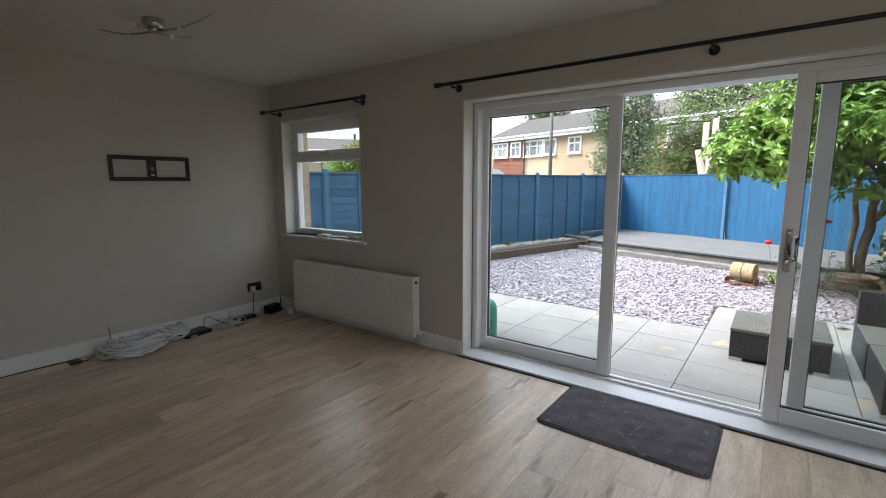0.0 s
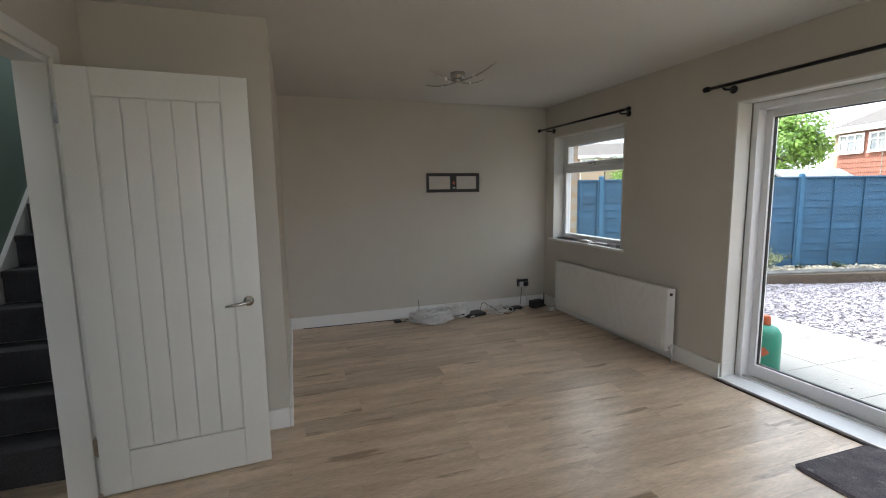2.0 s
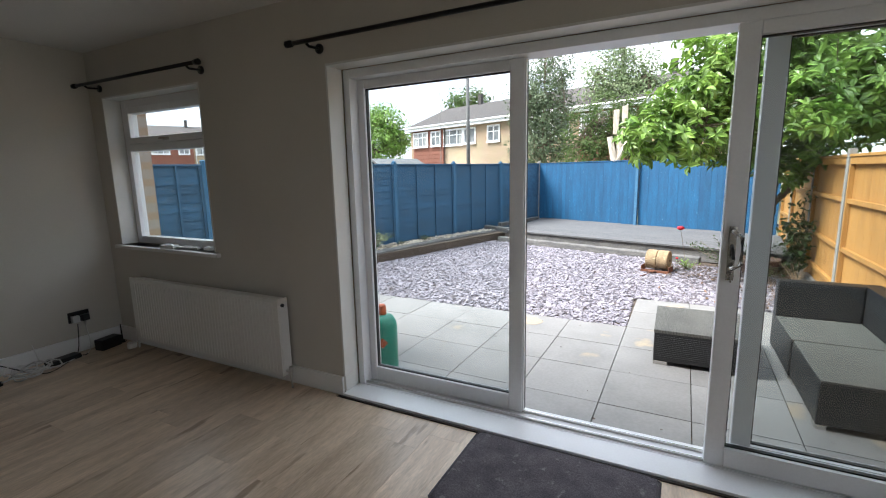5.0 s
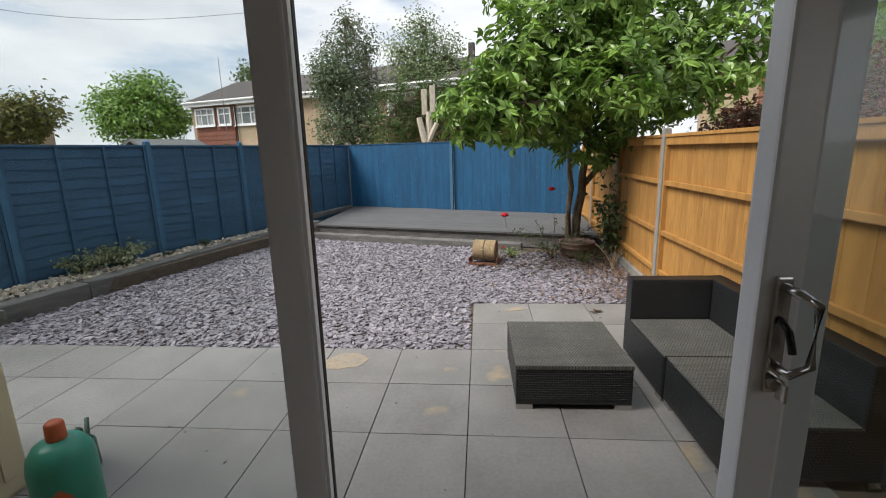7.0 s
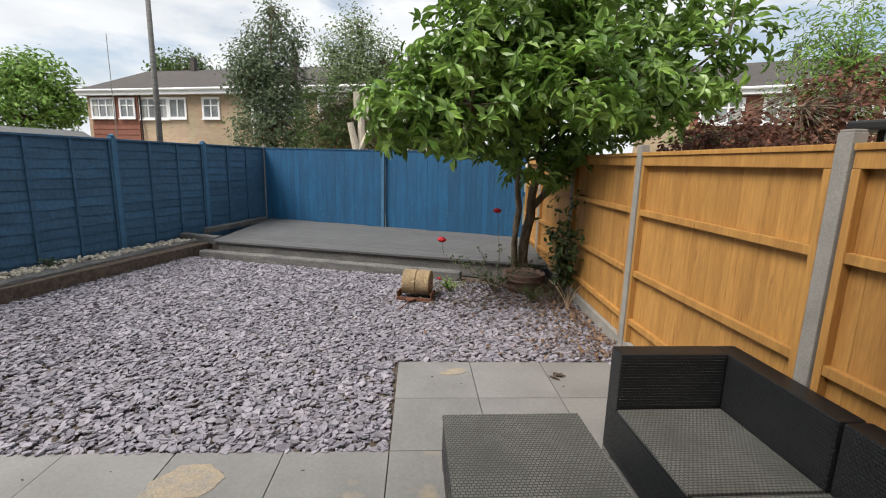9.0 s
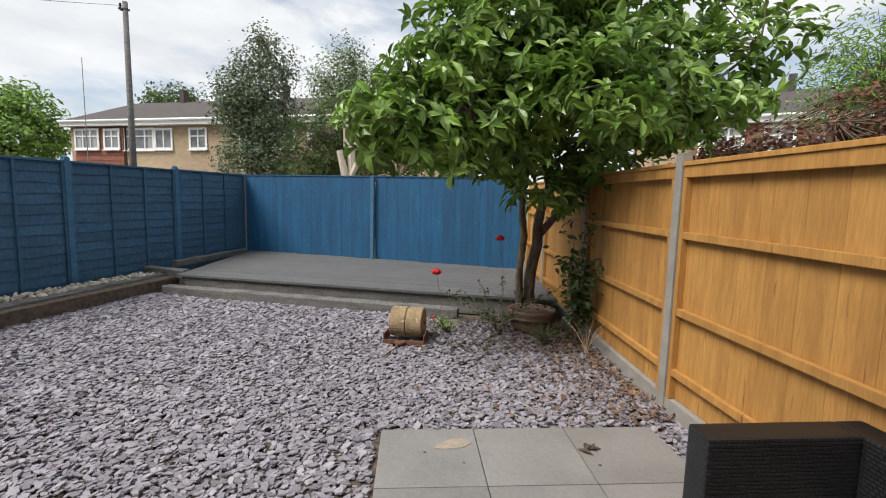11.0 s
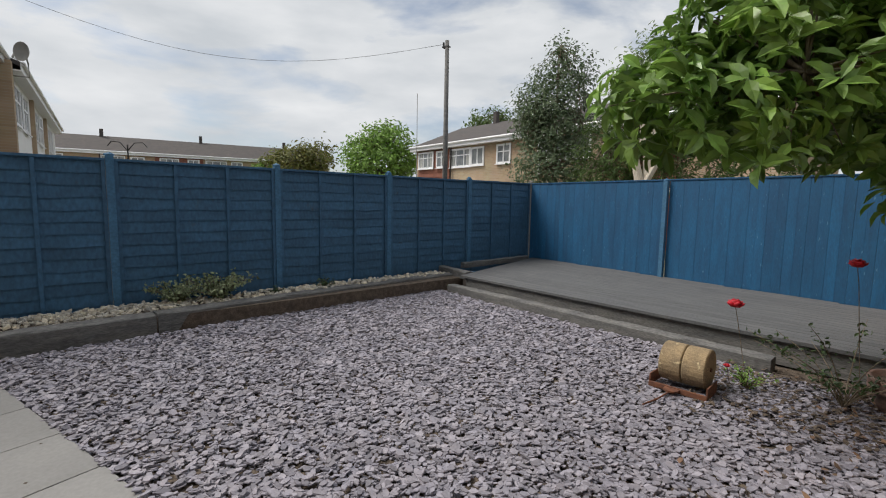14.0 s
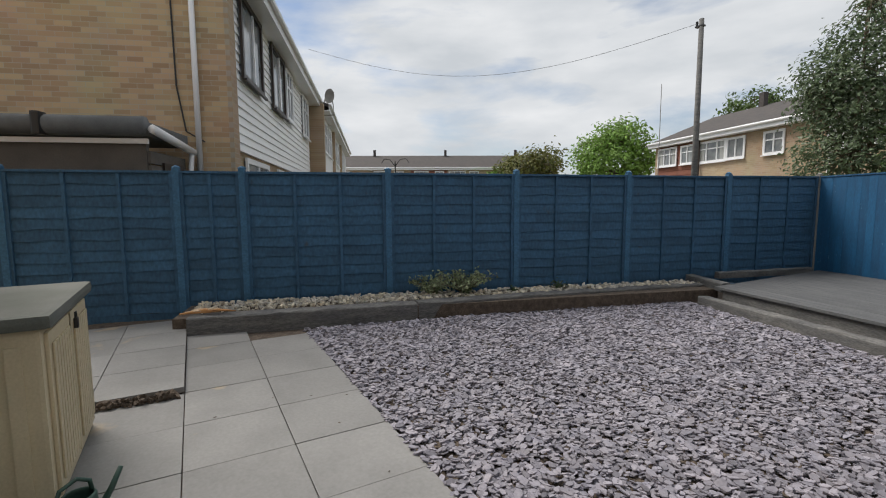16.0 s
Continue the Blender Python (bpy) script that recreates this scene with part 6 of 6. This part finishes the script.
tree("shrub", "light green feathery shrub behind the pine fence", (6.6, 10.9, GROUND),
     [([(6.6, 10.9, GROUND), (6.6, 10.9, 3.0)], 0.05, 0.02)],
     [(6.6, 10.9, 2.7, 1.0, 0.9, 1.0), (6.2, 10.9, 3.4, 0.6, 0.6, 0.6), (4.4, 10.9, 1.75, 0.5, 0.4, 0.3)],
     "bright", 0.11, 420, 9, 30, 0.05, spread=0.16, aspect=0.22, shell=0.3)


def pot_plant():
    p = thing("plant_pot", "wide terracotta pot with ribbed rim on the slate", "plant pot", 1.42, 9.86, GROUND - 0.02)
    p.scale = (1.0, 1.0, 1.0)
    prof = [(0.20, 0.0), (0.235, 0.10), (0.25, 0.17), (0.275, 0.175), (0.28, 0.195), (0.268, 0.2), (0.28, 0.215), (0.272, 0.235), (0.285, 0.25), (0.28, 0.27), (0.255, 0.27), (0.245, 0.22), (0.02, 0.215)]
    part("bowl", lathe(prof, 32), "terracotta", p, smooth=True)
    part("soil_top", lathe([(0.24, 0.2155), (0.24, 0.225), (0.05, 0.235)], 24), "soil", p)
    return p


pot_plant()


def shrub(name, label, x, y, z, stems, material, leaf, count, spread, height, seed, aspect=0.5, category="shrub"):
    """Slim arching stems with leaves set along them."""
    s = thing(name, label, category, x, y, z)
    rng = np.random.default_rng(seed)
    bm, spots = bmesh.new(), []
    for k in range(stems):
        a, r, h = rng.uniform(0, 6.28), spread * rng.uniform(0.3, 1.0), height * rng.uniform(0.55, 1.0)
        pts = [(r * math.cos(a) * q ** 1.4, r * math.sin(a) * q ** 1.4, h * (q - 0.25 * q * q) / 0.75) for q in (0, 0.25, 0.5, 0.75, 1.0)]
        add_tube(bm, pts, [0.006, 0.005, 0.004, 0.003, 0.002], 5, cap=False)
        for _ in range(count // stems):
            q = rng.uniform(0.2, 1.0)
            spots.append((r * math.cos(a) * q ** 1.4, r * math.sin(a) * q ** 1.4, h * (q - 0.25 * q * q) / 0.75))
    part("stems", bm, "bark" if material != "deadwood" else "deadwood", s)
    if count:
        spots = np.array(spots) + rng.normal(0, leaf * 0.55, (len(spots), 3))
        spots[:, 2] = np.maximum(spots[:, 2], 0.01)
        leaves("foliage", spots, rng.normal(0, 0.6, (len(spots), 3)) + np.array([0, 0, 0.8]), leaf * rng.uniform(0.6, 1.2, len(spots)), material, s, aspect, seed=seed)
    return s


shrub("rose_bush", "sparse rose bush with thin leafy stems", 1.0, 9.75, GROUND, 14, "rose", 0.045, 420, 0.75, 0.62, 41)
shrub("rose_bush", "climbing rose against the pine fence", 1.74, 9.30, GROUND, 16, "rose", 0.105, 340, 0.30, 1.35, 42)
shrub("herb_clump", "bright green seedling clump beside the roller", 0.40, 9.75, GROUND, 12, "bright", 0.03, 240, 0.22, 0.22, 43)
shrub("herb_clump", "grey green bushy herb in front of the pot", 1.40, 9.30, GROUND, 26, "conifer", 0.035, 520, 0.28, 0.24, 44, 0.18)
shrub("dry_twigs", "bare pale dry twigs at the fence foot", 1.72, 8.95, GROUND, 10, "deadwood", 0.03, 0, 0.30, 0.42, 45)
shrub("herb_clump", "low grey green herb cushion on the pebbles", -5.26, 8.72, -0.11, 46, "herb", 0.055, 1100, 0.48, 0.36, 46, 0.55)
shrub("herb_clump", "low grey green herb cushion on the pebbles", -5.42, 8.30, -0.11, 34, "herb", 0.05, 800, 0.36, 0.30, 47, 0.55)
shrub("weed", "small dark weed growing among the pebbles", -4.82, 10.1, -0.11, 14, "rose", 0.045, 180, 0.20, 0.13, 48)
shrub("weed", "small dark weed growing among the pebbles", -5.02, 9.4, -0.11, 10, "rose", 0.04, 110, 0.16, 0.10, 49)


def rose_flower(x, y, z, r):
    f = thing("rose_flower", "single bright red rose bloom on a thin stem", "flower", x, y, z)
    bm = bmesh.new()
    rg = random.Random(int(x * 1000))
    for k in range(14):
        a, q = k * 2.4, 0.25 + 0.75 * k / 14
        m = pose(r * q * 0.55 * math.cos(a), r * q * 0.55 * math.sin(a), r * (0.4 - 0.3 * q), 55 * q, 0, math.degrees(a) + 90)
        bmesh.ops.create_icosphere(bm, subdivisions=1, radius=r * 0.5, matrix=m @ Matrix.Diagonal((1, 0.35, 1, 1)))
    part("petals", bm, "red", f, smooth=True)
    part("stem", tube([(0, 0, 0), (0.03, 0.05, -0.15), (0.12, 0.12, GROUND - z + 0.05)], 0.003, 5), "bark", f)


rose_flower(0.275, 9.6, 0.43, 0.072)
rose_flower(1.0, 9.8, 0.79, 0.068)
rose_flower(0.25, 9.55, -0.05, 0.03)

# pale cut stump and split logs seen over the back fence
stump = thing("tree_stump", "pale sawn tree trunk leaning behind the back fence", "tree stump", -1.8, 17.9, GROUND)
stump.scale = (0.89, 0.89, 0.89)
part("trunk", tube([(0.25, 0, 0), (0.1, 0, 2.0), (-0.15, 0, 3.1)], [0.16, 0.14, 0.10], 10), "palewood", stump)
part("fork", tube([(0.1, 0, 2.1), (0.5, 0, 2.9)], [0.10, 0.08], 8), "palewood", stump)
for k, x in enumerate((0.05, 0.35)):
    part("upright", box(x - 0.10, x + 0.10, 0.1, 0.25, 3.2, 4.1 + 0.12 * (k % 2), 0.03), "palewood", stump, "pale sawn limb")
part("limb", tube([(0.2, 0.1, 2.4), (0.2, 0.18, 3.3)], 0.12, 8), "palewood", stump)

# ---- houses and the street beyond ----
def house_window(parent, x, z, w, h, y, mullions=(0.5,), frame="upvc", top=0.0, curtain=False):
    """A window on a facade that faces -y in the parent's own axes."""
    wn_ = part("window", box(x - w / 2, x + w / 2, y - 0.01, y + 0.05, z, z + h), "farglass", parent)
    for a, b, c, d in ((x - w / 2 - 0.05, x - w / 2 + 0.04, z - 0.05, z + h + 0.05), (x + w / 2 - 0.04, x + w / 2 + 0.05, z - 0.05, z + h + 0.05), (x - w / 2 + 0.04, x + w / 2 - 0.04, z - 0.05, z + 0.04), (x - w / 2 + 0.04, x + w / 2 - 0.04, z + h - 0.04, z + h + 0.05)):
        part("frame", box(a, b, y - 0.05, y - 0.011, c, d), frame, wn_)
    for q in mullions:
        xx = x - w / 2 + w * q
        part("mullion", box(xx - 0.03, xx + 0.03, y - 0.045, y - 0.0115, z + 0.041, z + h - 0.041), "upvc", wn_)
    if top:
        part("transom", box(x - w / 2 + 0.045, x + w / 2 - 0.045, y - 0.043, y - 0.012, z + h * top, z + h * top + 0.05), "upvc", wn_)
    part("sill", box(x - w / 2 - 0.08, x + w / 2 + 0.08, y - 0.10, y - 0.051, z - 0.09, z - 0.052), frame, wn_)
    if curtain:
        for s in (-1, 1):
            part("curtain", box(x + s * (w / 2 - 0.18) - 0.12, x + s * (w / 2 - 0.18) + 0.12, y - 0.0105, y - 0.0102, z + 0.045, z + h - 0.045), "curtain", wn_)


def pitched_roof(parent, x0, x1, y0, y1, z0, rise, over=0.3):
    bm = bmesh.new()
    ym = (y0 + y1) / 2
    prof = [(y0 - over, z0 - 0.05), (ym, z0 + rise), (y1 + over, z0 - 0.05), (y1 + over, z0 - 0.17), (ym, z0 + rise - 0.14), (y0 - over, z0 - 0.17)]
    a = [bm.verts.new((x0, y, z)) for y, z in prof]
    b = [bm.verts.new((x1, y, z)) for y, z in prof]
    for k in range(6):
        bm.faces.new((a[k], a[(k + 1) % 6], b[(k + 1) % 6], b[k]))
    bm.faces.new(a[::-1])
    bm.faces.new(b)
    bmesh.ops.recalc_face_normals(bm, faces=bm.faces)
    r = part("roof", bm, "roof", parent)
    part("fascia", box(x0, x1, y0 - over - 0.03, y0 - over - 0.005, z0 - 0.30, z0 - 0.04), "upvc", parent, "white fascia board")
    part("gutter", tube([(x0, y0 - over - 0.07, z0 - 0.10), (x1, y0 - over - 0.07, z0 - 0.10)], 0.055, 8), "upvc", parent, "white gutter")
    part("soffit", box(x0, x1, y0 - over - 0.004, y0 - 0.001, z0 - 0.30, z0 - 0.26), "upvc", parent)
    gbm = bmesh.new()
    for x in (x0 + 0.05, x1 - 0.25):
        va = [gbm.verts.new((x, y, z)) for y, z in ((y0, z0 - 0.3), (ym, z0 + rise - 0.16), (y1, z0 - 0.3))]
        vb = [gbm.verts.new((x + 0.2, v.co.y, v.co.z)) for v in va]
        for k in range(3):
            gbm.faces.new((va[k], va[(k + 1) % 3], vb[(k + 1) % 3], vb[k]))
        gbm.faces.new(va[::-1])
        gbm.faces.new(vb)
    part("gable", gbm, "brickB", parent)
    return r


def terrace(name, label, x, y, rz, length, units, eaves=5.0, pattern=0, base=GROUND, lead=0.0):
    t = thing(name, label, "house", x, y, base, rz, group="terraced houses")
    part("wall", box(-lead, length, 0, 7.0, 0, eaves - 0.28), "brickB", t)
    pitched_roof(t, -0.2 - lead, length + 0.2, 0, 7.0, eaves, 1.45)
    unit = length / units
    for u in range(units):
        c = unit * u
        if (u + pattern) % 2 == 0:
            part("tile_panel", box(c + 0.3, c + unit * 0.52, -0.06, -0.001, 0.3, eaves - 0.32), "redtile", t, "red brown tile hanging")
            for k in range(18):
                part("tile_course", box(c + 0.3, c + unit * 0.52, -0.078, -0.0605, 0.35 + k * 0.24, 0.35 + k * 0.24 + 0.2), "redtile", t)
            house_window(t, c + unit * 0.18, 3.75, 1.3, 0.82, -0.09, (0.33, 0.66), top=0.62, curtain=True)
            house_window(t, c + unit * 0.42, 3.75, 0.8, 0.8, -0.09, (0.5,), top=0.62)
        else:
            house_window(t, c + unit * 0.18, 3.75, 0.8, 0.8, -0.002, (0.5,), top=0.6)
        house_window(t, c + unit * 0.66, 3.72, 1.5, 0.85, -0.002, (0.3, 0.7), top=0.62, curtain=True)
        house_window(t, c + unit * 0.88, 3.75, 0.85, 0.8, -0.002, (0.5,))
        house_window(t, c + unit * 0.3, 1.0, 1.7, 1.2, -0.09, (0.5,))
        part("door", box(c + unit * 0.62, c + unit * 0.75, -0.02, -0.001, 0.05, 2.05), "white", t, "white back door")
        part("canopy", box(c + unit * 0.55, c + unit * 0.98, -0.9, 0.0, 2.25, 2.45), "upvc", t, "flat white canopy")
        part("downpipe", tube([(c + unit * 0.545, -0.09, 0), (c + unit * 0.545, -0.09, eaves - 0.3)], 0.035, 8), "upvc" if u % 2 else "dark", t)
        part("chimney", box(c + unit * 0.5, c + unit * 0.5 + 0.25, 3.2, 3.45, eaves + 1.3, eaves + 2.0), "roof", t)
    return t


ROT = -19.0
terrace("terraced_house", "buff brick terraced house with red tile hanging and white windows", -15.2, 27.0, ROT, 17.5, 3, pattern=0, base=GROUND - 0.45)
terrace("terraced_house", "buff brick terraced house partly hidden by the leafy tree", 10.0, 21.0, ROT - 14, 14.0, 2, pattern=0, base=GROUND - 0.4, lead=1.6)
terrace("terraced_house", "distant terrace with a long brown roof and white fascia", -43.5, 18.0, 62.0, 22.0, 3, eaves=5.0, pattern=1)

# the neighbour's house: brick gable and white clad rear
nb = thing("neighbour_house", "buff brick gable house with white boarded upper storey", "house", -8.47, 6.08, -0.445, 180 - 21.0, group="neighbouring houses")
nb.scale = (1.12, 1.12, 1.12)
# own axes: x runs away along the rear wall, -y is the garden side
EV = 5.15
NLEN = 9.2
part("gable_wall", box(-0.001, 0.22, 0.0, 8.0, 0, EV - 0.05), "brickA", nb, "buff brick gable wall")
part("pier", box(0.0, 0.30, -0.06, -0.001, 0, EV - 0.3), "brickB", nb)
part("rear_wall", box(0.30, NLEN, 0.02, 0.25, 0, EV - 0.3), "brickB", nb)
part("end_wall", box(NLEN, NLEN + 0.3, -0.5, 6.0, 0, EV - 0.2), "brickB", nb)
bm = bmesh.new()
a = [bm.verts.new((x, y, z)) for x in (0.0, 0.22) for y, z in ((0.0, EV - 0.05), (4.0, EV + 1.7), (8.0, EV - 0.05))]
bm.faces.new(a[:3])
bm.faces.new(a[3:][::-1])
for k in range(3):
    bm.faces.new((a[k], a[(k + 1) % 3], a[3 + (k + 1) % 3], a[3 + k]))
bmesh.ops.recalc_face_normals(bm, faces=bm.faces)
part("gable_peak", bm, "brickA", nb)
for k in range(18):
    z = 2.32 + k * 0.142
    bm = bmesh.new()
    va = [bm.verts.new((x, y, zz)) for x in (0.31, NLEN - 0.4) for y, zz in ((-0.045, z), (-0.018, z + 0.142), (0.015, z + 0.142), (0.015, z))]
    for q in range(4):
        bm.faces.new((va[q], va[(q + 1) % 4], va[4 + (q + 1) % 4], va[4 + q]))
    bm.faces.new(va[:4])
    bm.faces.new(va[4:][::-1])
    bmesh.ops.recalc_face_normals(bm, faces=bm.faces)
    part("cladding_board", bm, "white", nb)
house_window(nb, 1.3, 3.55, 1.35, 1.25, -0.055, (0.55,), "dark", 0.0)
house_window(nb, 3.6, 3.55, 1.35, 1.25, -0.055, (0.55,), "dark", 0.0)
house_window(nb, 4.95, 3.6, 0.8, 1.15, -0.055, (0.5,), "upvc", 0.65)
house_window(nb, 7.8, 3.6, 1.1, 1.15, -0.055, (0.5,), "upvc", 0.65)
house_window(nb, 1.6, 1.15, 1.6, 1.05, 0.0, (0.5,), "upvc")
house_window(nb, 4.2, 1.15, 1.6, 1.05, 0.0, (0.5,), "upvc")
pitched_roof(nb, 0.0, NLEN + 0.3, 0.0, 8.0, EV, 1.75, 0.35)
part("downpipe", tube([(-0.06, 0.42, 1.9), (-0.06, 0.42, EV - 0.1)], 0.04, 10), "upvc", nb, "white plastic downpipe", smooth=True)
part("cable_drop", tube([(-0.02, 0.72, EV), (-0.02, 0.70, 3.2), (-0.02, 0.6, 2.55), (-0.02, 0.35, 2.4)], 0.012, 6), "cableblack", nb, "black cable on the brickwork")
row = thing("neighbour_house", "white boarded terraced houses continuing the row", "house", -18.55, 10.34, -0.445, 180 - 21.0, group="neighbouring houses")
row.scale = (1.12, 1.12, 1.12)
part("wall", box(0.2, 16.0, 0.0, 7.0, 0, EV - 0.3), "white", row)
part("brick_pier", box(0.0, 0.199, -0.12, 3.0, 0, EV - 0.3), "brickB", row)
pitched_roof(row, 0.0, 16.0, 0, 7.0, EV - 0.05, 1.7)
for x in (1.5, 3.4, 6.2, 8.2, 11, 13):
    house_window(row, x, 3.5, 1.2, 1.1, -0.003, (0.5,), "upvc", 0.6)
for x in (4.9, 9.7):
    part("brick_pier", box(x, x + 0.25, -0.12, -0.001, 0, EV - 0.3), "brickB", row)


def satellite_dish(x, y, z, rz):
    d = thing("satellite_dish", "grey satellite dish on a bracket at the eaves", "satellite dish", x, y, z, rz)
    bm = bmesh.new()
    rings = []
    for k in range(5):
        q = k / 4
        rings.append([bm.verts.new((0.34 * q * math.cos(a), -0.14 * q * q, 0.40 * q * math.sin(a))) for a in (2 * math.pi * s / 20 for s in range(20))] if k else [bm.verts.new((0, 0, 0))])
    for s in range(20):
        bm.faces.new((rings[0][0], rings[1][s], rings[1][(s + 1) % 20]))
        for k in range(1, 4):
            bm.faces.new((rings[k][s], rings[k + 1][s], rings[k + 1][(s + 1) % 20], rings[k][(s + 1) % 20]))
    bmesh.ops.scale(bm, vec=(0.72, 0.72, 0.72), verts=bm.verts)
    part("reflector", bm, "concrete", d, smooth=True)
    part("boom", tube([(0, 0, -0.38), (0, -0.42, -0.25)], 0.012, 6), "concrete", d)
    part("feed_horn", tube([(0, -0.42, -0.27), (0, -0.36, -0.16)], 0.03, 8), "concrete", d)
    part("mast", tube([(0, 0.02, 0), (0, 0.12, -0.3), (0, 0.14, -0.7), (-0.55, -0.23, -0.72)], 0.022, 8), "concrete", d)


satellite_dish(-18.35, 10.75, 5.5, 35)

# lean-to porch against the brick gable
pc = thing("lean_to", "lean-to porch with grey felt roof and timber wall", "porch", -8.42, 5.42, -0.445, -111.0)
pc.scale = (1.12, 1.12, 1.12)
# own axes: x runs back along the gable, -y... the porch stands out on +y
part("roof_slab", box(0.0, 4.6, -0.1, 1.15, 2.28, 2.46, 0.03), "felt", pc, "grey felt roof edge")
part("roof_roll", tube([(0.0, 1.16, 2.40), (4.6, 1.16, 2.40)], 0.11, 10), "felt", pc, smooth=True)
for x in (1.05, 2.6):
    part("felt_strap", box(x, x + 0.09, 1.14, 1.29, 2.27, 2.53, 0.02), "black", pc, "black felt joint")
part("wall_board", box(0.06, 4.5, 0.98, 1.05, 0, 2.22), "timber", pc)
part("batten", box(0.02, 4.55, 1.06, 1.10, 2.20, 2.26), "upvc", pc, "white edge batten")
part("sill_strip", box(0.06, 4.5, 1.055, 1.075, 1.78, 1.82), "timber", pc)
for k in range(12):
    part("side_board", box(0.02, 0.055, 0.0, 1.04, 0.1 + k * 0.17, 0.1 + k * 0.17 + 0.15), "timber", pc)
part("door", box(-0.012, 0.018, 0.15, 0.75, 0.05, 2.0), "dark", pc, "dark stained side door")
part("gutter", tube([(-0.08, -0.05, 2.22), (-0.08, 1.18, 2.36)], 0.055, 8), "upvc", pc, "white gutter", smooth=True)
part("downpipe", tube([(-0.08, 0.02, 2.2), (-0.05, 0.0, 1.9), (-0.05, 0.0, 0.0)], 0.035, 8), "upvc", pc, "white downpipe", smooth=True)

# telegraph pole with its wire, thin aerial, garden crook, small shed
pole = thing("telegraph_pole", "slim dark wooden telegraph pole behind the fences", "telegraph pole", -6.1, 15.5, GROUND)
part("shaft", tube([(0, 0, 0), (0, 0, 5.5)], [0.075, 0.05], 12), "sleeper", pole, smooth=True)
part("insulator", tube([(-0.09, -0.02, 5.36), (-0.09, -0.02, 5.46)], 0.025, 8), "black", pole)
part("bracket", box(-0.12, 0.07, -0.052, 0.052, 5.33, 5.36), "black", pole)
a, b = Vector((-6.15, 15.5, 5.15)), Vector((-13.9, 8.8, 5.75))
wire = [a.lerp(b, q / 16) - Vector((0, 0, 0.95 * math.sin(math.pi * q / 16))) for q in range(17)]
tagged(part("overhead_wire", tube(wire, 0.0045, 5), "cableblack"), "sagging black overhead telephone wire", "wire")
mast = thing("aerial_mast", "very thin grey aerial mast beyond the tree", "aerial", -7.5, 16.2, GROUND)
part("mast", tube([(0, 0, 0), (0, 0, 4.5)], [0.014, 0.008], 6), "concrete", mast)
hook = thing("bird_feeder_stand", "dark metal bird feeder stand with two crooks", "bird feeder", -12.7, 11.0, GROUND)
part("stem", tube([(0, 0, 0), (0, 0, 2.75)], 0.018, 8), "blackmetal", hook)
for s in (-1, 1):
    part("crook", tube([(0, 0, 2.6), (s * 0.1, s * 0.12, 2.8), (s * 0.22, s * 0.26, 2.82), (s * 0.28, s * 0.33, 2.7)], 0.012, 6), "blackmetal", hook)
shed = thing("garden_shed", "small garden shed with grey felt roof behind the fence", "shed", -10.4, 17.6, GROUND, 70)
part("walls", box(-1.1, 1.1, -0.9, 0.9, 0, 1.9), "redtile", shed)
bm = bmesh.new()
va = [bm.verts.new((x, y, z)) for x in (-1.2, 1.2) for y, z in ((-1.05, 1.82), (0, 2.3), (1.05, 1.82), (1.05, 1.76), (0, 2.22), (-1.05, 1.76))]
for k in range(6):
    bm.faces.new((va[k], va[(k + 1) % 6], va[6 + (k + 1) % 6], va[6 + k]))
bm.faces.new(va[:6])
bm.faces.new(va[6:][::-1])
bmesh.ops.recalc_face_normals(bm, faces=bm.faces)
part("roof", bm, "felt", shed)
lamp = thing("flood_light", "small black flood light behind the pine fence", "flood light", 2.35, 6.3, 1.62, 20)
part("head", box(-0.16, 0.16, -0.09, 0.09, 0.0, 0.05, 0.012), "black", lamp)
part("stem", tube([(0, 0, 0.0), (0, 0, -1.89)], 0.018, 6), "black", lamp)

# ---- floor planks, last ----
floor = thing("floor", "oak effect laminate plank floor with brown grain", "floor", kind="structure")
pr = random.Random(9)
x = WEST
row_n = 0
while x < EAST - 0.01:
    w = min(0.192, EAST - x)
    y = -1.68 - pr.uniform(0, 1.1)
    while y < REAR:
        a, b = max(y, -1.68), min(y + 1.28, REAR - 0.046 if PATIO[0] < x + w and x < PATIO[1] else REAR)
        if b - a > 0.02:
            full = b - a > 1.2795 and w > 0.19
            key = ("plank", "full") if full else ("plank", round(b - a, 3), round(w, 3))
            shared_part(key, lambda w=w, n=b - a: box(0.0004, w - 0.0004, 0.0004, n - 0.0004, -0.012, 0.0, 0.0007), "laminate", floor, pose(x, a, 0))
        y += 1.28
    x += w
